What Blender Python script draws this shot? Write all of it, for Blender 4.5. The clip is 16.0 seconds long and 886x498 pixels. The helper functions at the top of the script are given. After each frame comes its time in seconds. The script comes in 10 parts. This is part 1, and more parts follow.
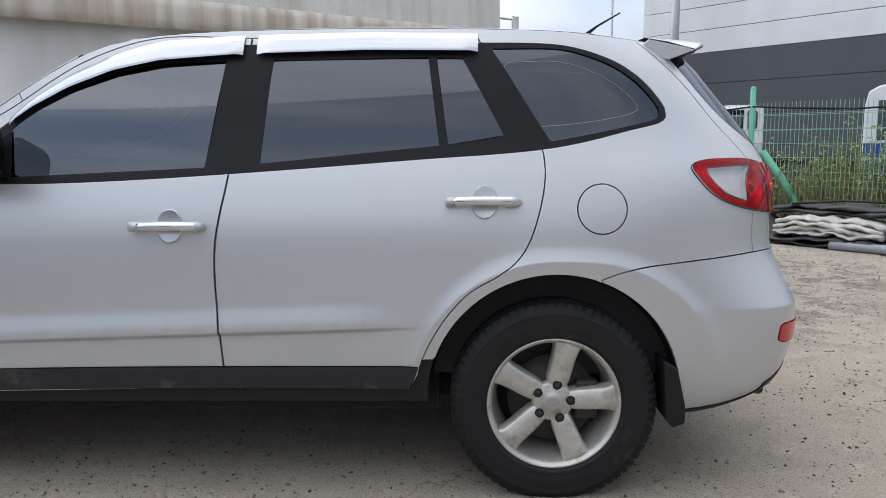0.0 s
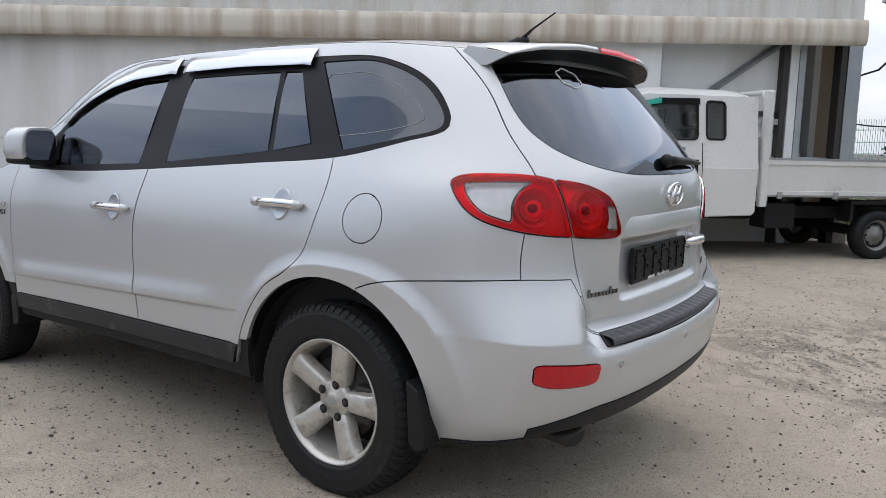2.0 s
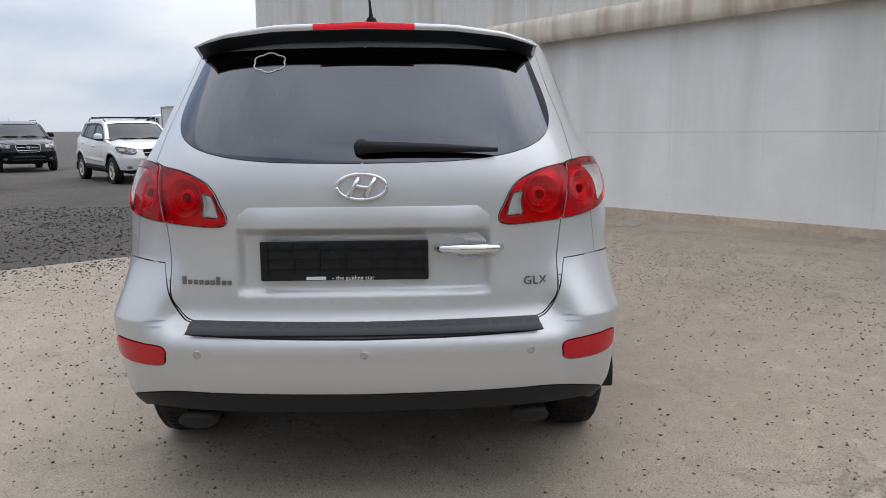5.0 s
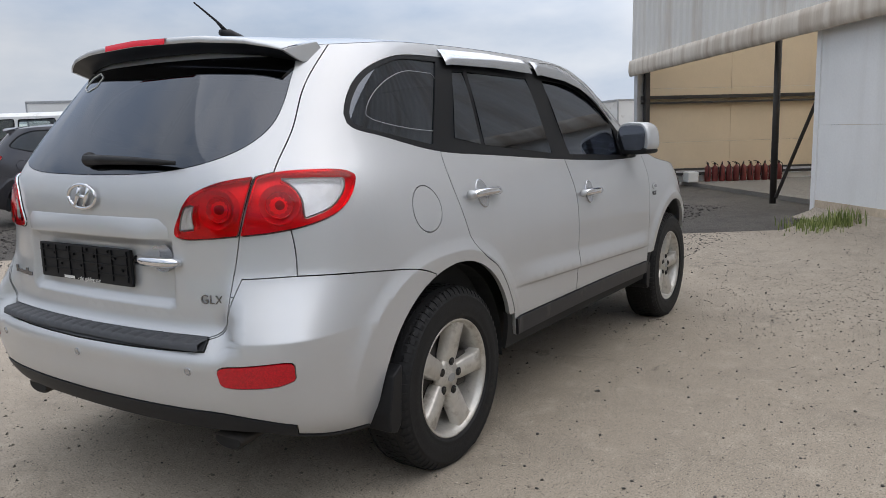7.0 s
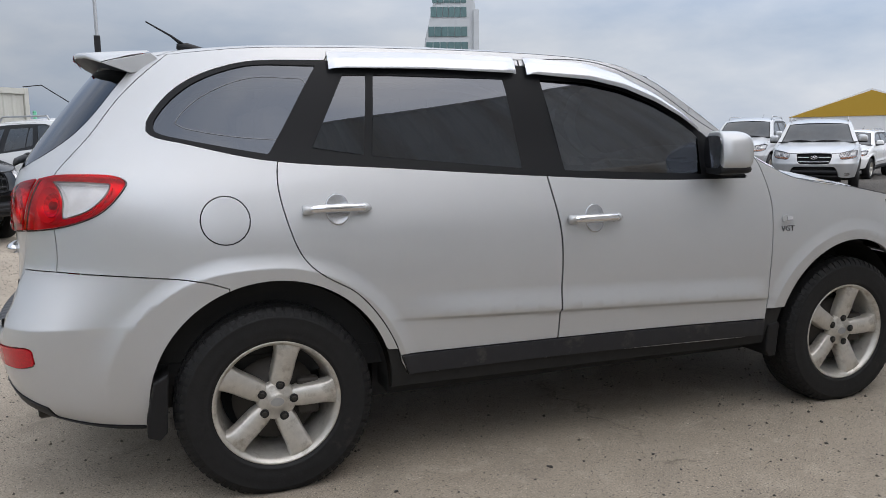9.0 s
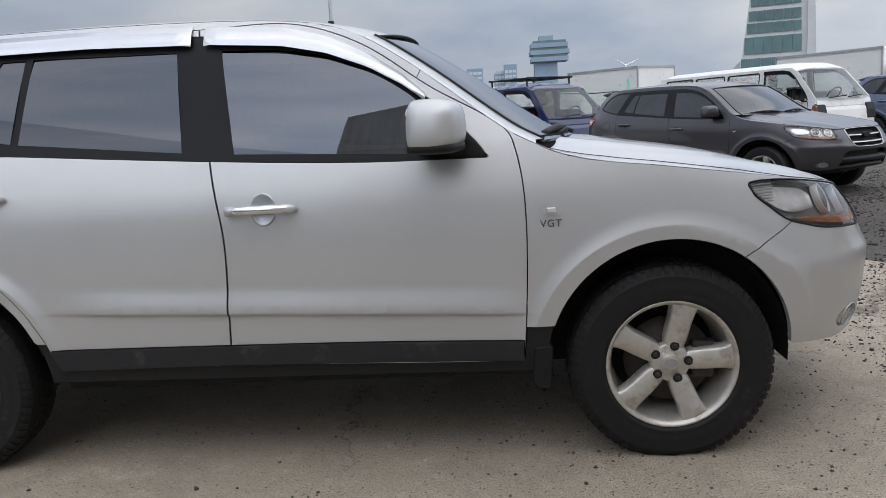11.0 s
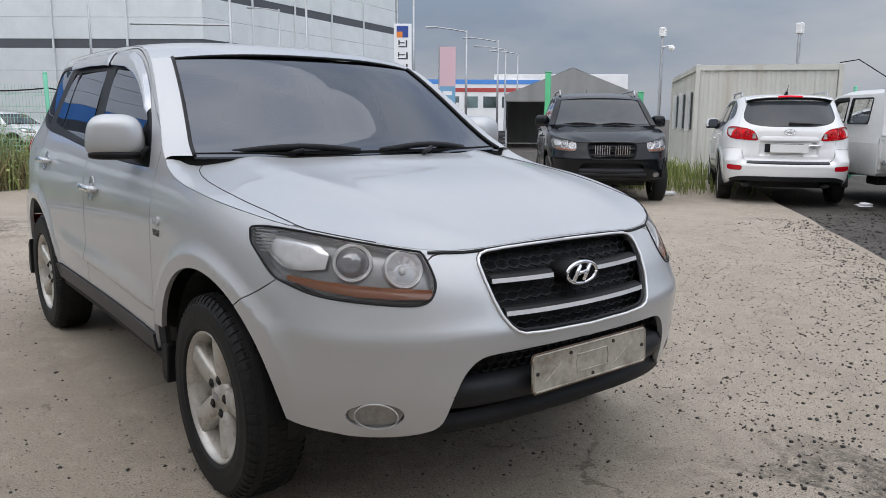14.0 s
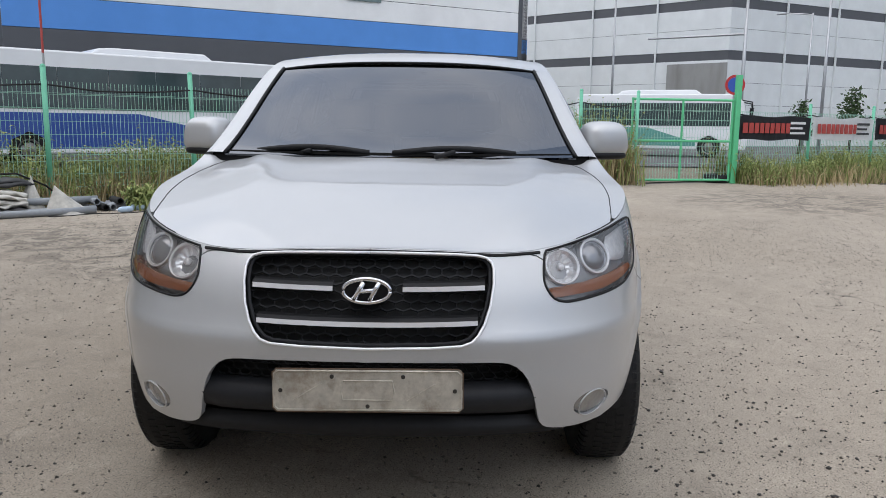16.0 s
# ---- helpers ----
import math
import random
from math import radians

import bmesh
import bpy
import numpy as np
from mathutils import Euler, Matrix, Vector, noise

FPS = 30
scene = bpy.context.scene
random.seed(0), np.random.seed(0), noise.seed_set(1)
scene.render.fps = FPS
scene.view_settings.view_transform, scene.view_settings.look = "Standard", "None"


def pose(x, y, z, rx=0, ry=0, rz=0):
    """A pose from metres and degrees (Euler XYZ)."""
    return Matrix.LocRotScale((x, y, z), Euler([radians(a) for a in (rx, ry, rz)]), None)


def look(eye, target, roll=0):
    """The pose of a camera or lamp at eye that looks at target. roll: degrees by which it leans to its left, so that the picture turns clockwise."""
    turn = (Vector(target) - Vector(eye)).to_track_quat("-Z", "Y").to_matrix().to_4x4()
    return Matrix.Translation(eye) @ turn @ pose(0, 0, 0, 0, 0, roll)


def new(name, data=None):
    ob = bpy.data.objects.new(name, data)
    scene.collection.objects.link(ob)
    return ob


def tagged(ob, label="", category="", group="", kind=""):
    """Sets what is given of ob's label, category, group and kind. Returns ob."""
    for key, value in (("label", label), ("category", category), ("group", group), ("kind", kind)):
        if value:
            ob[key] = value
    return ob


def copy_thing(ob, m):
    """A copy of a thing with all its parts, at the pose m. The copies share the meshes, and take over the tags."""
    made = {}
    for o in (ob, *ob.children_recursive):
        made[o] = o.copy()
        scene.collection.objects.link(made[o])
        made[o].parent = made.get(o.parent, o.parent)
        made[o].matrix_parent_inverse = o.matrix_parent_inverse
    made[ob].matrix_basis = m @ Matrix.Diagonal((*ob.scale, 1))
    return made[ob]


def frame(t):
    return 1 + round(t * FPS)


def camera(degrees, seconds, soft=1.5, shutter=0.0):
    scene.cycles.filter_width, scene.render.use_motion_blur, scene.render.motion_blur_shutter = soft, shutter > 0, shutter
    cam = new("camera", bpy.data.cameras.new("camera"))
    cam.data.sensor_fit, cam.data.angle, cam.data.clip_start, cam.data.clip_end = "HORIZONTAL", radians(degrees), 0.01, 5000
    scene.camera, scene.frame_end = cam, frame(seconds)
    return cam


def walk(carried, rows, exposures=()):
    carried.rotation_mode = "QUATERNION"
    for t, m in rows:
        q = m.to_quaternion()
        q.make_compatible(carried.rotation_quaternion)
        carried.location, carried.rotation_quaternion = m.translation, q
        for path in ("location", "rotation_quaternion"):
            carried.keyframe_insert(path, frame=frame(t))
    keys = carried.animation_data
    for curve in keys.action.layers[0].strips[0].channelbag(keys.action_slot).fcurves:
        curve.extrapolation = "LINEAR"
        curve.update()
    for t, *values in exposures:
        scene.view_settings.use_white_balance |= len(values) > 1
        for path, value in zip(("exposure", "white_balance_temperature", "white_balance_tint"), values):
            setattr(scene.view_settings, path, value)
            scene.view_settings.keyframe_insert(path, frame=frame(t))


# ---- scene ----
cam = camera(60.01, 16.0, soft=0.7)
PATH = [
    (0.0, pose(-1.031, 3.459, 1.218, 82.42, 0.09, -178.63)),
    (0.5, pose(-1.624, 3.349, 1.242, 82.93, 0.22, -174.26)),
    (1.0, pose(-2.151, 3.260, 1.254, 82.66, -0.59, -166.13)),
    (1.5, pose(-2.680, 3.065, 1.265, 82.54, -1.01, -154.70)),
    (2.0, pose(-3.204, 2.829, 1.269, 82.12, -1.36, -144.45)),
    (2.5, pose(-3.665, 2.448, 1.259, 82.40, -1.40, -135.53)),
    (3.0, pose(-4.077, 2.034, 1.279, 82.32, -1.61, -127.33)),
    (3.2, pose(-4.199, 1.855, 1.266, 82.25, -1.52, -124.11)),
    (3.9, pose(-4.588, 1.154, 1.273, 81.77, -1.13, -111.83)),
    (4.6, pose(-4.704, 0.313, 1.279, 81.04, -0.16, -98.86)),
    (5.3, pose(-4.575, -0.554, 1.282, 80.67, 0.75, -86.70)),
    (5.5, pose(-4.514, -0.800, 1.265, 80.23, 0.89, -83.55)),
    (6.0, pose(-4.332, -1.395, 1.283, 80.70, 1.41, -75.44)),
    (6.5, pose(-4.114, -1.945, 1.293, 80.85, 1.53, -66.36)),
    (7.0, pose(-3.749, -2.449, 1.294, 81.07, 1.57, -56.79)),
    (7.5, pose(-3.344, -2.896, 1.292, 80.96, 1.12, -46.41)),
    (8.0, pose(-2.836, -3.207, 1.291, 81.44, 0.58, -37.39)),
    (8.2, pose(-2.609, -3.322, 1.285, 81.84, 0.41, -33.31)),
    (8.9, pose(-1.822, -3.602, 1.282, 81.93, 0.57, -21.67)),
    (9.6, pose(-0.966, -3.662, 1.278, 81.12, 1.72, -12.30)),
    (10.3, pose(-0.099, -3.606, 1.264, 80.45, 2.69, -4.25)),
    (10.5, pose(0.166, -3.570, 1.249, 80.45, 3.17, -2.26)),
    (11.0, pose(0.755, -3.528, 1.241, 80.18, 3.19, 3.49)),
    (11.5, pose(1.391, -3.424, 1.253, 80.18, 3.45, 10.02)),
    (12.0, pose(1.975, -3.296, 1.269, 79.91, 2.74, 17.66)),
    (12.5, pose(2.514, -3.019, 1.274, 80.05, 2.02, 25.02)),
    (13.0, pose(3.034, -2.685, 1.286, 80.09, 1.32, 34.36)),
    (13.5, pose(3.450, -2.266, 1.284, 80.21, 0.50, 43.05)),
    (14.0, pose(3.828, -1.816, 1.291, 80.28, -0.28, 52.27)),
    (14.5, pose(4.059, -1.316, 1.274, 80.15, -0.42, 61.19)),
    (15.0, pose(4.237, -0.775, 1.273, 80.34, -0.54, 71.23)),
    (15.5, pose(4.309, -0.261, 1.253, 80.07, -0.83, 81.38)),
    (16.0, pose(4.314, 0.246, 1.271, 80.84, -0.71, 90.99)),
]
EXPO = [(0.0, 0.84, 6600, 12), (3.0, 0.88, 6800, 12), (6.0, 0.80, 6800, 12), (12.0, 0.82, 6750, 12), (16.0, 0.72, 6700, 12)]
walk(cam, PATH, EXPO)

# ---- world and light: bright overcast ----
world = bpy.data.worlds.new("overcast_sky")
scene.world = world
world.use_nodes = True
wn, wl = world.node_tree.nodes, world.node_tree.links
wn.clear()
w_out = wn.new("ShaderNodeOutputWorld")
w_bg = wn.new("ShaderNodeBackground")
w_sky = wn.new("ShaderNodeTexSky")
w_sky.sky_type = "NISHITA"
w_sky.sun_disc = False
w_sky.sun_elevation = radians(58)
w_sky.sun_rotation = radians(150)
w_sky.air_density, w_sky.dust_density, w_sky.ozone_density = 1.0, 3.0, 1.0
w_tc = wn.new("ShaderNodeTexCoord")
w_map = wn.new("ShaderNodeMapping")
w_map.inputs["Scale"].default_value = (1.0, 1.0, 2.6)
w_noise = wn.new("ShaderNodeTexNoise")
w_noise.inputs["Scale"].default_value = 2.3
w_noise.inputs["Detail"].default_value = 7.0
w_noise.inputs["Roughness"].default_value = 0.52
w_ramp = wn.new("ShaderNodeValToRGB")
w_ramp.color_ramp.elements[0].position = 0.36
w_ramp.color_ramp.elements[0].color = (0.33, 0.42, 0.56, 1)
w_ramp.color_ramp.elements[1].position = 0.62
w_ramp.color_ramp.elements[1].color = (0.625, 0.67, 0.735, 1)
w_scale = wn.new("ShaderNodeVectorMath")
w_scale.operation = "SCALE"
w_scale.inputs["Scale"].default_value = 9.8
w_mix = wn.new("ShaderNodeMix")
w_mix.data_type = "RGBA"
w_mix.inputs["Factor"].default_value = 0.86
wl.new(w_tc.outputs["Generated"], w_map.inputs["Vector"])
wl.new(w_map.outputs["Vector"], w_noise.inputs["Vector"])
wl.new(w_noise.outputs["Fac"], w_ramp.inputs["Fac"])
wl.new(w_ramp.outputs["Color"], w_scale.inputs[0])
wl.new(w_sky.outputs["Color"], w_mix.inputs["A"])
wl.new(w_scale.outputs["Vector"], w_mix.inputs["B"])
# an overcast sky is about three times as bright overhead as at the horizon
w_sep = wn.new("ShaderNodeSeparateXYZ")
w_up = wn.new("ShaderNodeMapRange")
w_up.inputs["From Min"].default_value, w_up.inputs["From Max"].default_value = 0.12, 0.42
w_up.inputs["To Min"].default_value, w_up.inputs["To Max"].default_value = 0.66, 1.17
w_grade = wn.new("ShaderNodeVectorMath")
w_grade.operation = "SCALE"
wl.new(w_tc.outputs["Generated"], w_sep.inputs[0])
wl.new(w_sep.outputs["Z"], w_up.inputs["Value"])
wl.new(w_mix.outputs["Result"], w_grade.inputs[0])
wl.new(w_up.outputs["Result"], w_grade.inputs["Scale"])
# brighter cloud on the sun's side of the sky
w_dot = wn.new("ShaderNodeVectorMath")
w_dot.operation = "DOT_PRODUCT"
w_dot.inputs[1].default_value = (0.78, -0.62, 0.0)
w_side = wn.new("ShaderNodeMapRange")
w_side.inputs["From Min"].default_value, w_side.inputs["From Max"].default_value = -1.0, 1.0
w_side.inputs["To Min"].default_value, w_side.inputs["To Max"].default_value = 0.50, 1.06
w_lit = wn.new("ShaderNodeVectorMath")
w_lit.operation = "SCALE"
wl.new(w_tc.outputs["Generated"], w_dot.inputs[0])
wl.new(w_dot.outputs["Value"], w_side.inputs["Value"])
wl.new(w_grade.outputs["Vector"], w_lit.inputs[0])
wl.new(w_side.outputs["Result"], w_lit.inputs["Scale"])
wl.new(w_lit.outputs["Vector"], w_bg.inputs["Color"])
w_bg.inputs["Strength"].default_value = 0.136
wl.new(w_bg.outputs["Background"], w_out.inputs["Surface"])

sun = new("sun", bpy.data.lights.new("sun", "SUN"))
sun.data.energy = 0.75
sun.data.angle = radians(120)
sun.data.color = (1.0, 0.97, 0.93)
sun.matrix_world = look((0, 0, 30), (-9, 8, 0))


# ---- materials ----
def ramp_node(nt, stops):
    n = nt.nodes.new("ShaderNodeValToRGB")
    el = n.color_ramp.elements
    while len(el) < len(stops):
        el.new(0.5)
    for e, (p, c) in zip(el, sorted(stops, key=lambda q: q[0])):
        e.position = p
        e.color = (*c, 1) if len(c) == 3 else c
    return n


def material(name, colour, rough=0.6, metal=0.0, grain=0.0, grain_scale=20.0, blotch=0.0, blotch_scale=1.5, bump=0.0, bump_scale=60.0,
             coat=0.0, flake=0.0, spec=0.5, vary=0.0, dirt=None, dirt_amount=0.0, dirt_scale=3.0):
    """A procedural surface: base colour with fine grain, large blotches, bump and dirt; vary changes it from piece to piece."""
    m = bpy.data.materials.new(name)
    m.use_nodes = True
    nt = m.node_tree
    b = nt.nodes["Principled BSDF"]
    b.inputs["Roughness"].default_value = rough
    b.inputs["Metallic"].default_value = metal
    b.inputs["Specular IOR Level"].default_value = spec
    b.inputs["Coat Weight"].default_value = coat
    b.inputs["Coat Roughness"].default_value = 0.03
    tc = nt.nodes.new("ShaderNodeTexCoord")
    rgb = nt.nodes.new("ShaderNodeRGB")
    rgb.outputs[0].default_value = (*colour, 1)
    col = rgb.outputs[0]

    def noise_tex(scale, detail=4.0, rough_=0.55):
        n = nt.nodes.new("ShaderNodeTexNoise")
        n.inputs["Scale"].default_value = scale
        n.inputs["Detail"].default_value = detail
        n.inputs["Roughness"].default_value = rough_
        nt.links.new(tc.outputs["Object"], n.inputs["Vector"])
        return n.outputs["Fac"]

    def shade(fac, amount, col):
        r = ramp_node(nt, [(0.25, (1 - amount,) * 3), (0.75, (1 + amount,) * 3)])
        nt.links.new(fac, r.inputs["Fac"])
        x = nt.nodes.new("ShaderNodeMix")
        x.data_type, x.blend_type = "RGBA", "MULTIPLY"
        x.inputs["Factor"].default_value = 1.0
        nt.links.new(col, x.inputs["A"])
        nt.links.new(r.outputs["Color"], x.inputs["B"])
        return x.outputs["Result"]

    if grain:
        col = shade(noise_tex(grain_scale, 6.0, 0.65), grain, col)
    if blotch:
        col = shade(noise_tex(blotch_scale, 5.0, 0.6), blotch, col)
    if flake:
        col = shade(noise_tex(900.0, 1.0), flake, col)
    if vary:
        oi = nt.nodes.new("ShaderNodeObjectInfo")
        col = shade(oi.outputs["Random"], vary, col)
    if dirt is not None:
        r = ramp_node(nt, [(0.62 - 0.35 * dirt_amount, (0, 0, 0)), (0.80, (1, 1, 1))])
        nt.links.new(noise_tex(dirt_scale, 8.0, 0.68), r.inputs["Fac"])
        x = nt.nodes.new("ShaderNodeMix")
        x.data_type = "RGBA"
        x.inputs["B"].default_value = (*dirt, 1)
        nt.links.new(r.outputs["Color"], x.inputs["Factor"])
        nt.links.new(col, x.inputs["A"])
        col = x.outputs["Result"]
    nt.links.new(col, b.inputs["Base Color"])
    if bump:
        bm_ = nt.nodes.new("ShaderNodeBump")
        bm_.inputs["Strength"].default_value = bump
        bm_.inputs["Distance"].default_value = 0.01
        nt.links.new(noise_tex(bump_scale, 5.0, 0.6), bm_.inputs["Height"])
        nt.links.new(bm_.outputs["Normal"], b.inputs["Normal"])
    return m


def glass_material(name, tint, gloss_rough=0.01, ior=1.85, film=(1.0, 1.0, 1.0)):
    """Tinted pane: a clear coloured pane with a mirror gloss by Fresnel."""
    m = bpy.data.materials.new(name)
    m.use_nodes = True
    nt = m.node_tree
    nt.nodes.clear()
    out = nt.nodes.new("ShaderNodeOutputMaterial")
    tr = nt.nodes.new("ShaderNodeBsdfTransparent")
    tr.inputs["Color"].default_value = (*tint, 1)
    gl = nt.nodes.new("ShaderNodeBsdfGlossy")
    gl.inputs["Roughness"].default_value = gloss_rough
    gl.inputs["Color"].default_value = (*film, 1)
    fr = nt.nodes.new("ShaderNodeFresnel")
    fr.inputs["IOR"].default_value = ior
    mx = nt.nodes.new("ShaderNodeMixShader")
    nt.links.new(fr.outputs[0], mx.inputs[0])
    nt.links.new(tr.outputs[0], mx.inputs[1])
    nt.links.new(gl.outputs[0], mx.inputs[2])
    nt.links.new(mx.outputs[0], out.inputs["Surface"])
    return m


def streaked(name, base, stain, cover=0.45, scale=3.0, stretch=0.08, rough=0.7, fade=None, bump=0.1):
    """Sheet or board with rain streaks that run downwards; fade: heights between which the stain sets in."""
    m = material(name, base, rough, grain=0.04, grain_scale=35, blotch=0.07, blotch_scale=0.8, bump=bump, bump_scale=25)
    nt = m.node_tree
    b = nt.nodes["Principled BSDF"]
    old = b.inputs["Base Color"].links[0].from_socket
    tc = nt.nodes.new("ShaderNodeTexCoord")
    mp = nt.nodes.new("ShaderNodeMapping")
    mp.inputs["Scale"].default_value = (1, 1, stretch)
    nt.links.new(tc.outputs["Object"], mp.inputs["Vector"])
    n = nt.nodes.new("ShaderNodeTexNoise")
    n.inputs["Scale"].default_value = scale
    n.inputs["Detail"].default_value = 6
    nt.links.new(mp.outputs["Vector"], n.inputs["Vector"])
    r = ramp_node(nt, [(1 - cover - 0.16, (0, 0, 0)), (1 - cover + 0.18, (1, 1, 1))])
    nt.links.new(n.outputs["Fac"], r.inputs["Fac"])
    fac = r.outputs["Color"]
    if fade:
        sp = nt.nodes.new("ShaderNodeSeparateXYZ")
        nt.links.new(tc.outputs["Object"], sp.inputs[0])
        mr = nt.nodes.new("ShaderNodeMapRange")
        mr.inputs["From Min"].default_value, mr.inputs["From Max"].default_value = fade
        nt.links.new(sp.outputs["Z"], mr.inputs["Value"])
        mu = nt.nodes.new("ShaderNodeMath")
        mu.operation = "MULTIPLY"
        nt.links.new(fac, mu.inputs[0])
        nt.links.new(mr.outputs["Result"], mu.inputs[1])
        fac = mu.outputs[0]
    x = nt.nodes.new("ShaderNodeMix")
    x.data_type = "RGBA"
    x.inputs["B"].default_value = (*stain, 1)
    nt.links.new(fac, x.inputs["Factor"])
    nt.links.new(old, x.inputs["A"])
    nt.links.new(x.outputs["Result"], b.inputs["Base Color"])
    return m


M_BLACK = material("black_plastic", (0.010, 0.010, 0.011), 0.55, spec=0.3, grain=0.15, grain_scale=60, bump=0.05, bump_scale=300)
M_PAD = material("grey_step_rubber", (0.042, 0.044, 0.049), 0.5, grain=0.12, blotch=0.1, bump=0.08, bump_scale=200)
M_TRIM = material("dark_grey_trim", (0.019, 0.0195, 0.022), 0.5, spec=0.22, grain=0.1, bump=0.06, bump_scale=250)
M_SATIN = material("satin_black_pillar", (0.008, 0.0085, 0.010), 0.45, spec=0.22)
M_TYRE = material("tyre_rubber", (0.0115, 0.0115, 0.012), 0.62, spec=0.3, grain=0.25, grain_scale=40, bump=0.12, bump_scale=120, dirt=(0.05, 0.045, 0.04), dirt_amount=0.08, dirt_scale=9)
M_ALLOY = material("worn_alloy", (0.56, 0.535, 0.49), 0.36, metal=0.55, grain=0.10, grain_scale=50, blotch=0.14, blotch_scale=9, dirt=(0.17, 0.135, 0.095), dirt_amount=0.30, dirt_scale=16)
M_CHROME = material("chrome", (0.78, 0.78, 0.8), 0.08, metal=1.0)
M_STEEL = material("galvanised_steel", (0.42, 0.43, 0.44), 0.45, metal=0.7, grain=0.08, blotch=0.12, blotch_scale=4)
M_DARK = material("underbody", (0.012, 0.012, 0.012), 0.8, grain=0.3, grain_scale=15)
M_BRAKE = material("brake_iron", (0.05, 0.045, 0.04), 0.6, metal=0.5, grain=0.2, grain_scale=25)
M_REDLENS = material("red_lens", (0.72, 0.004, 0.022), 0.2, spec=0.15, coat=0.12, grain=0.12, grain_scale=60)
M_REDDARK = material("deep_red_lens", (0.24, 0.004, 0.008), 0.16, spec=0.3, coat=0.2, grain=0.2, grain_scale=120)
M_CLEARLENS = material("clear_lens", (0.72, 0.72, 0.74), 0.12, metal=0.55, grain=0.12, grain_scale=50)
M_REDCOVER = glass_material("red_lamp_cover", (0.97, 0.016, 0.040), 0.01, 1.38)
M_CLEARCOVER = glass_material("clear_lamp_cover", (0.93, 0.93, 0.93), 0.01, 1.45)
M_LAMPINNER = material("lamp_inner_metal", (0.90, 0.90, 0.90), 0.28, metal=0.6, grain=0.12, grain_scale=60)
M_REFLECT = material("lamp_reflector_metal", (0.92, 0.92, 0.93), 0.18, metal=0.55, grain=0.18, grain_scale=45)
M_PROJECTOR = material("projector_lens", (0.30, 0.30, 0.31), 0.08, metal=0.5, coat=1.0)
M_REFLRED = material("red_reflector", (0.50, 0.005, 0.014), 0.15, spec=0.4, coat=0.3, grain=0.4, grain_scale=160)
M_AMBER = material("amber_lens", (0.30, 0.115, 0.055), 0.2, coat=0.6)
M_LAMPHOUSE = material("lamp_housing", (0.50, 0.51, 0.53), 0.25, metal=0.75, grain=0.12, grain_scale=20)
M_LAMPGREY = material("grey_lamp_surround", (0.17, 0.175, 0.185), 0.3, metal=0.3)
M_GLASS = glass_material("tinted_glass", (0.050, 0.053, 0.064), 0.012, 2.2, (0.86, 0.91, 1.0))
M_GLASSDARK = glass_material("dark_privacy_glass", (0.026, 0.028, 0.036), 0.012, 1.95, (0.84, 0.90, 1.0))
M_CABCLEAR = glass_material("tinted_cab_glass", (0.78, 0.82, 0.81), 0.01, 1.5)
M_CABGLASS = material("cab_glass", (0.040, 0.045, 0.050), 0.06, spec=0.5, grain=0.2, grain_scale=3)
M_ROOFFILM = glass_material("clear_roof_film", (0.96, 0.96, 0.94), 0.2, 1.1)
M_CLEAR = glass_material("clear_glass", (0.55, 0.58, 0.58))
M_LENSGLASS = glass_material("lamp_cover_glass", (0.95, 0.95, 0.95), 0.01, 1.42)
M_MIRROR = material("mirror", (0.42, 0.44, 0.48), 0.02, metal=1.0)
M_SEAT = material("grey_upholstery", (0.09, 0.09, 0.095), 0.9, grain=0.2, grain_scale=80)
M_WHITE = material("white_paint", (0.74, 0.74, 0.72), 0.3, coat=0.4, grain=0.02, blotch=0.04, dirt=(0.38, 0.35, 0.30), dirt_amount=0.1, dirt_scale=5)
M_GREEN = material("green_coated_steel", (0.10, 0.50, 0.24), 0.45, grain=0.06, blotch=0.1)
M_MINT = material("mint_green_post", (0.15, 0.50, 0.33), 0.5, grain=0.06, blotch=0.12)
M_REDPAINT = material("red_paint", (0.16, 0.025, 0.022), 0.45, grain=0.1, blotch=0.2)
M_RUSTEDGE = material("rusty_edge", (0.10, 0.06, 0.035), 0.7, grain=0.3, grain_scale=60, blotch=0.3, blotch_scale=20)
M_PLATE = material("bare_scuffed_plate", (0.50, 0.465, 0.40), 0.45, metal=0.35, grain=0.18, grain_scale=45, blotch=0.25, blotch_scale=11, dirt=(0.17, 0.115, 0.07), dirt_amount=0.42, dirt_scale=13)
M_BADGE = material("dark_badge_chrome", (0.20, 0.20, 0.21), 0.25, metal=0.9)


# ---- building helpers ----
def mesh_of(bm, name, mat, smooth=False):
    me = bpy.data.meshes.new(name)
    bm.normal_update()
    bm.to_mesh(me)
    bm.free()
    for mt in (mat if isinstance(mat, (list, tuple)) else [mat]):
        me.materials.append(mt)
    if smooth:
        me.shade_smooth()
    return me


def part(name, bm, mat, parent=None, label="", smooth=False):
    ob = new(name, mesh_of(bm, name, mat, smooth))
    if parent is not None:
        ob.parent = parent
    return tagged(ob, label)


def thing(name, label, category, m=None, group="", kind=""):
    ob = new(name)
    ob.empty_display_size = 0.2
    if m is not None:
        ob.matrix_basis = m
    return tagged(ob, label, category, group, kind)


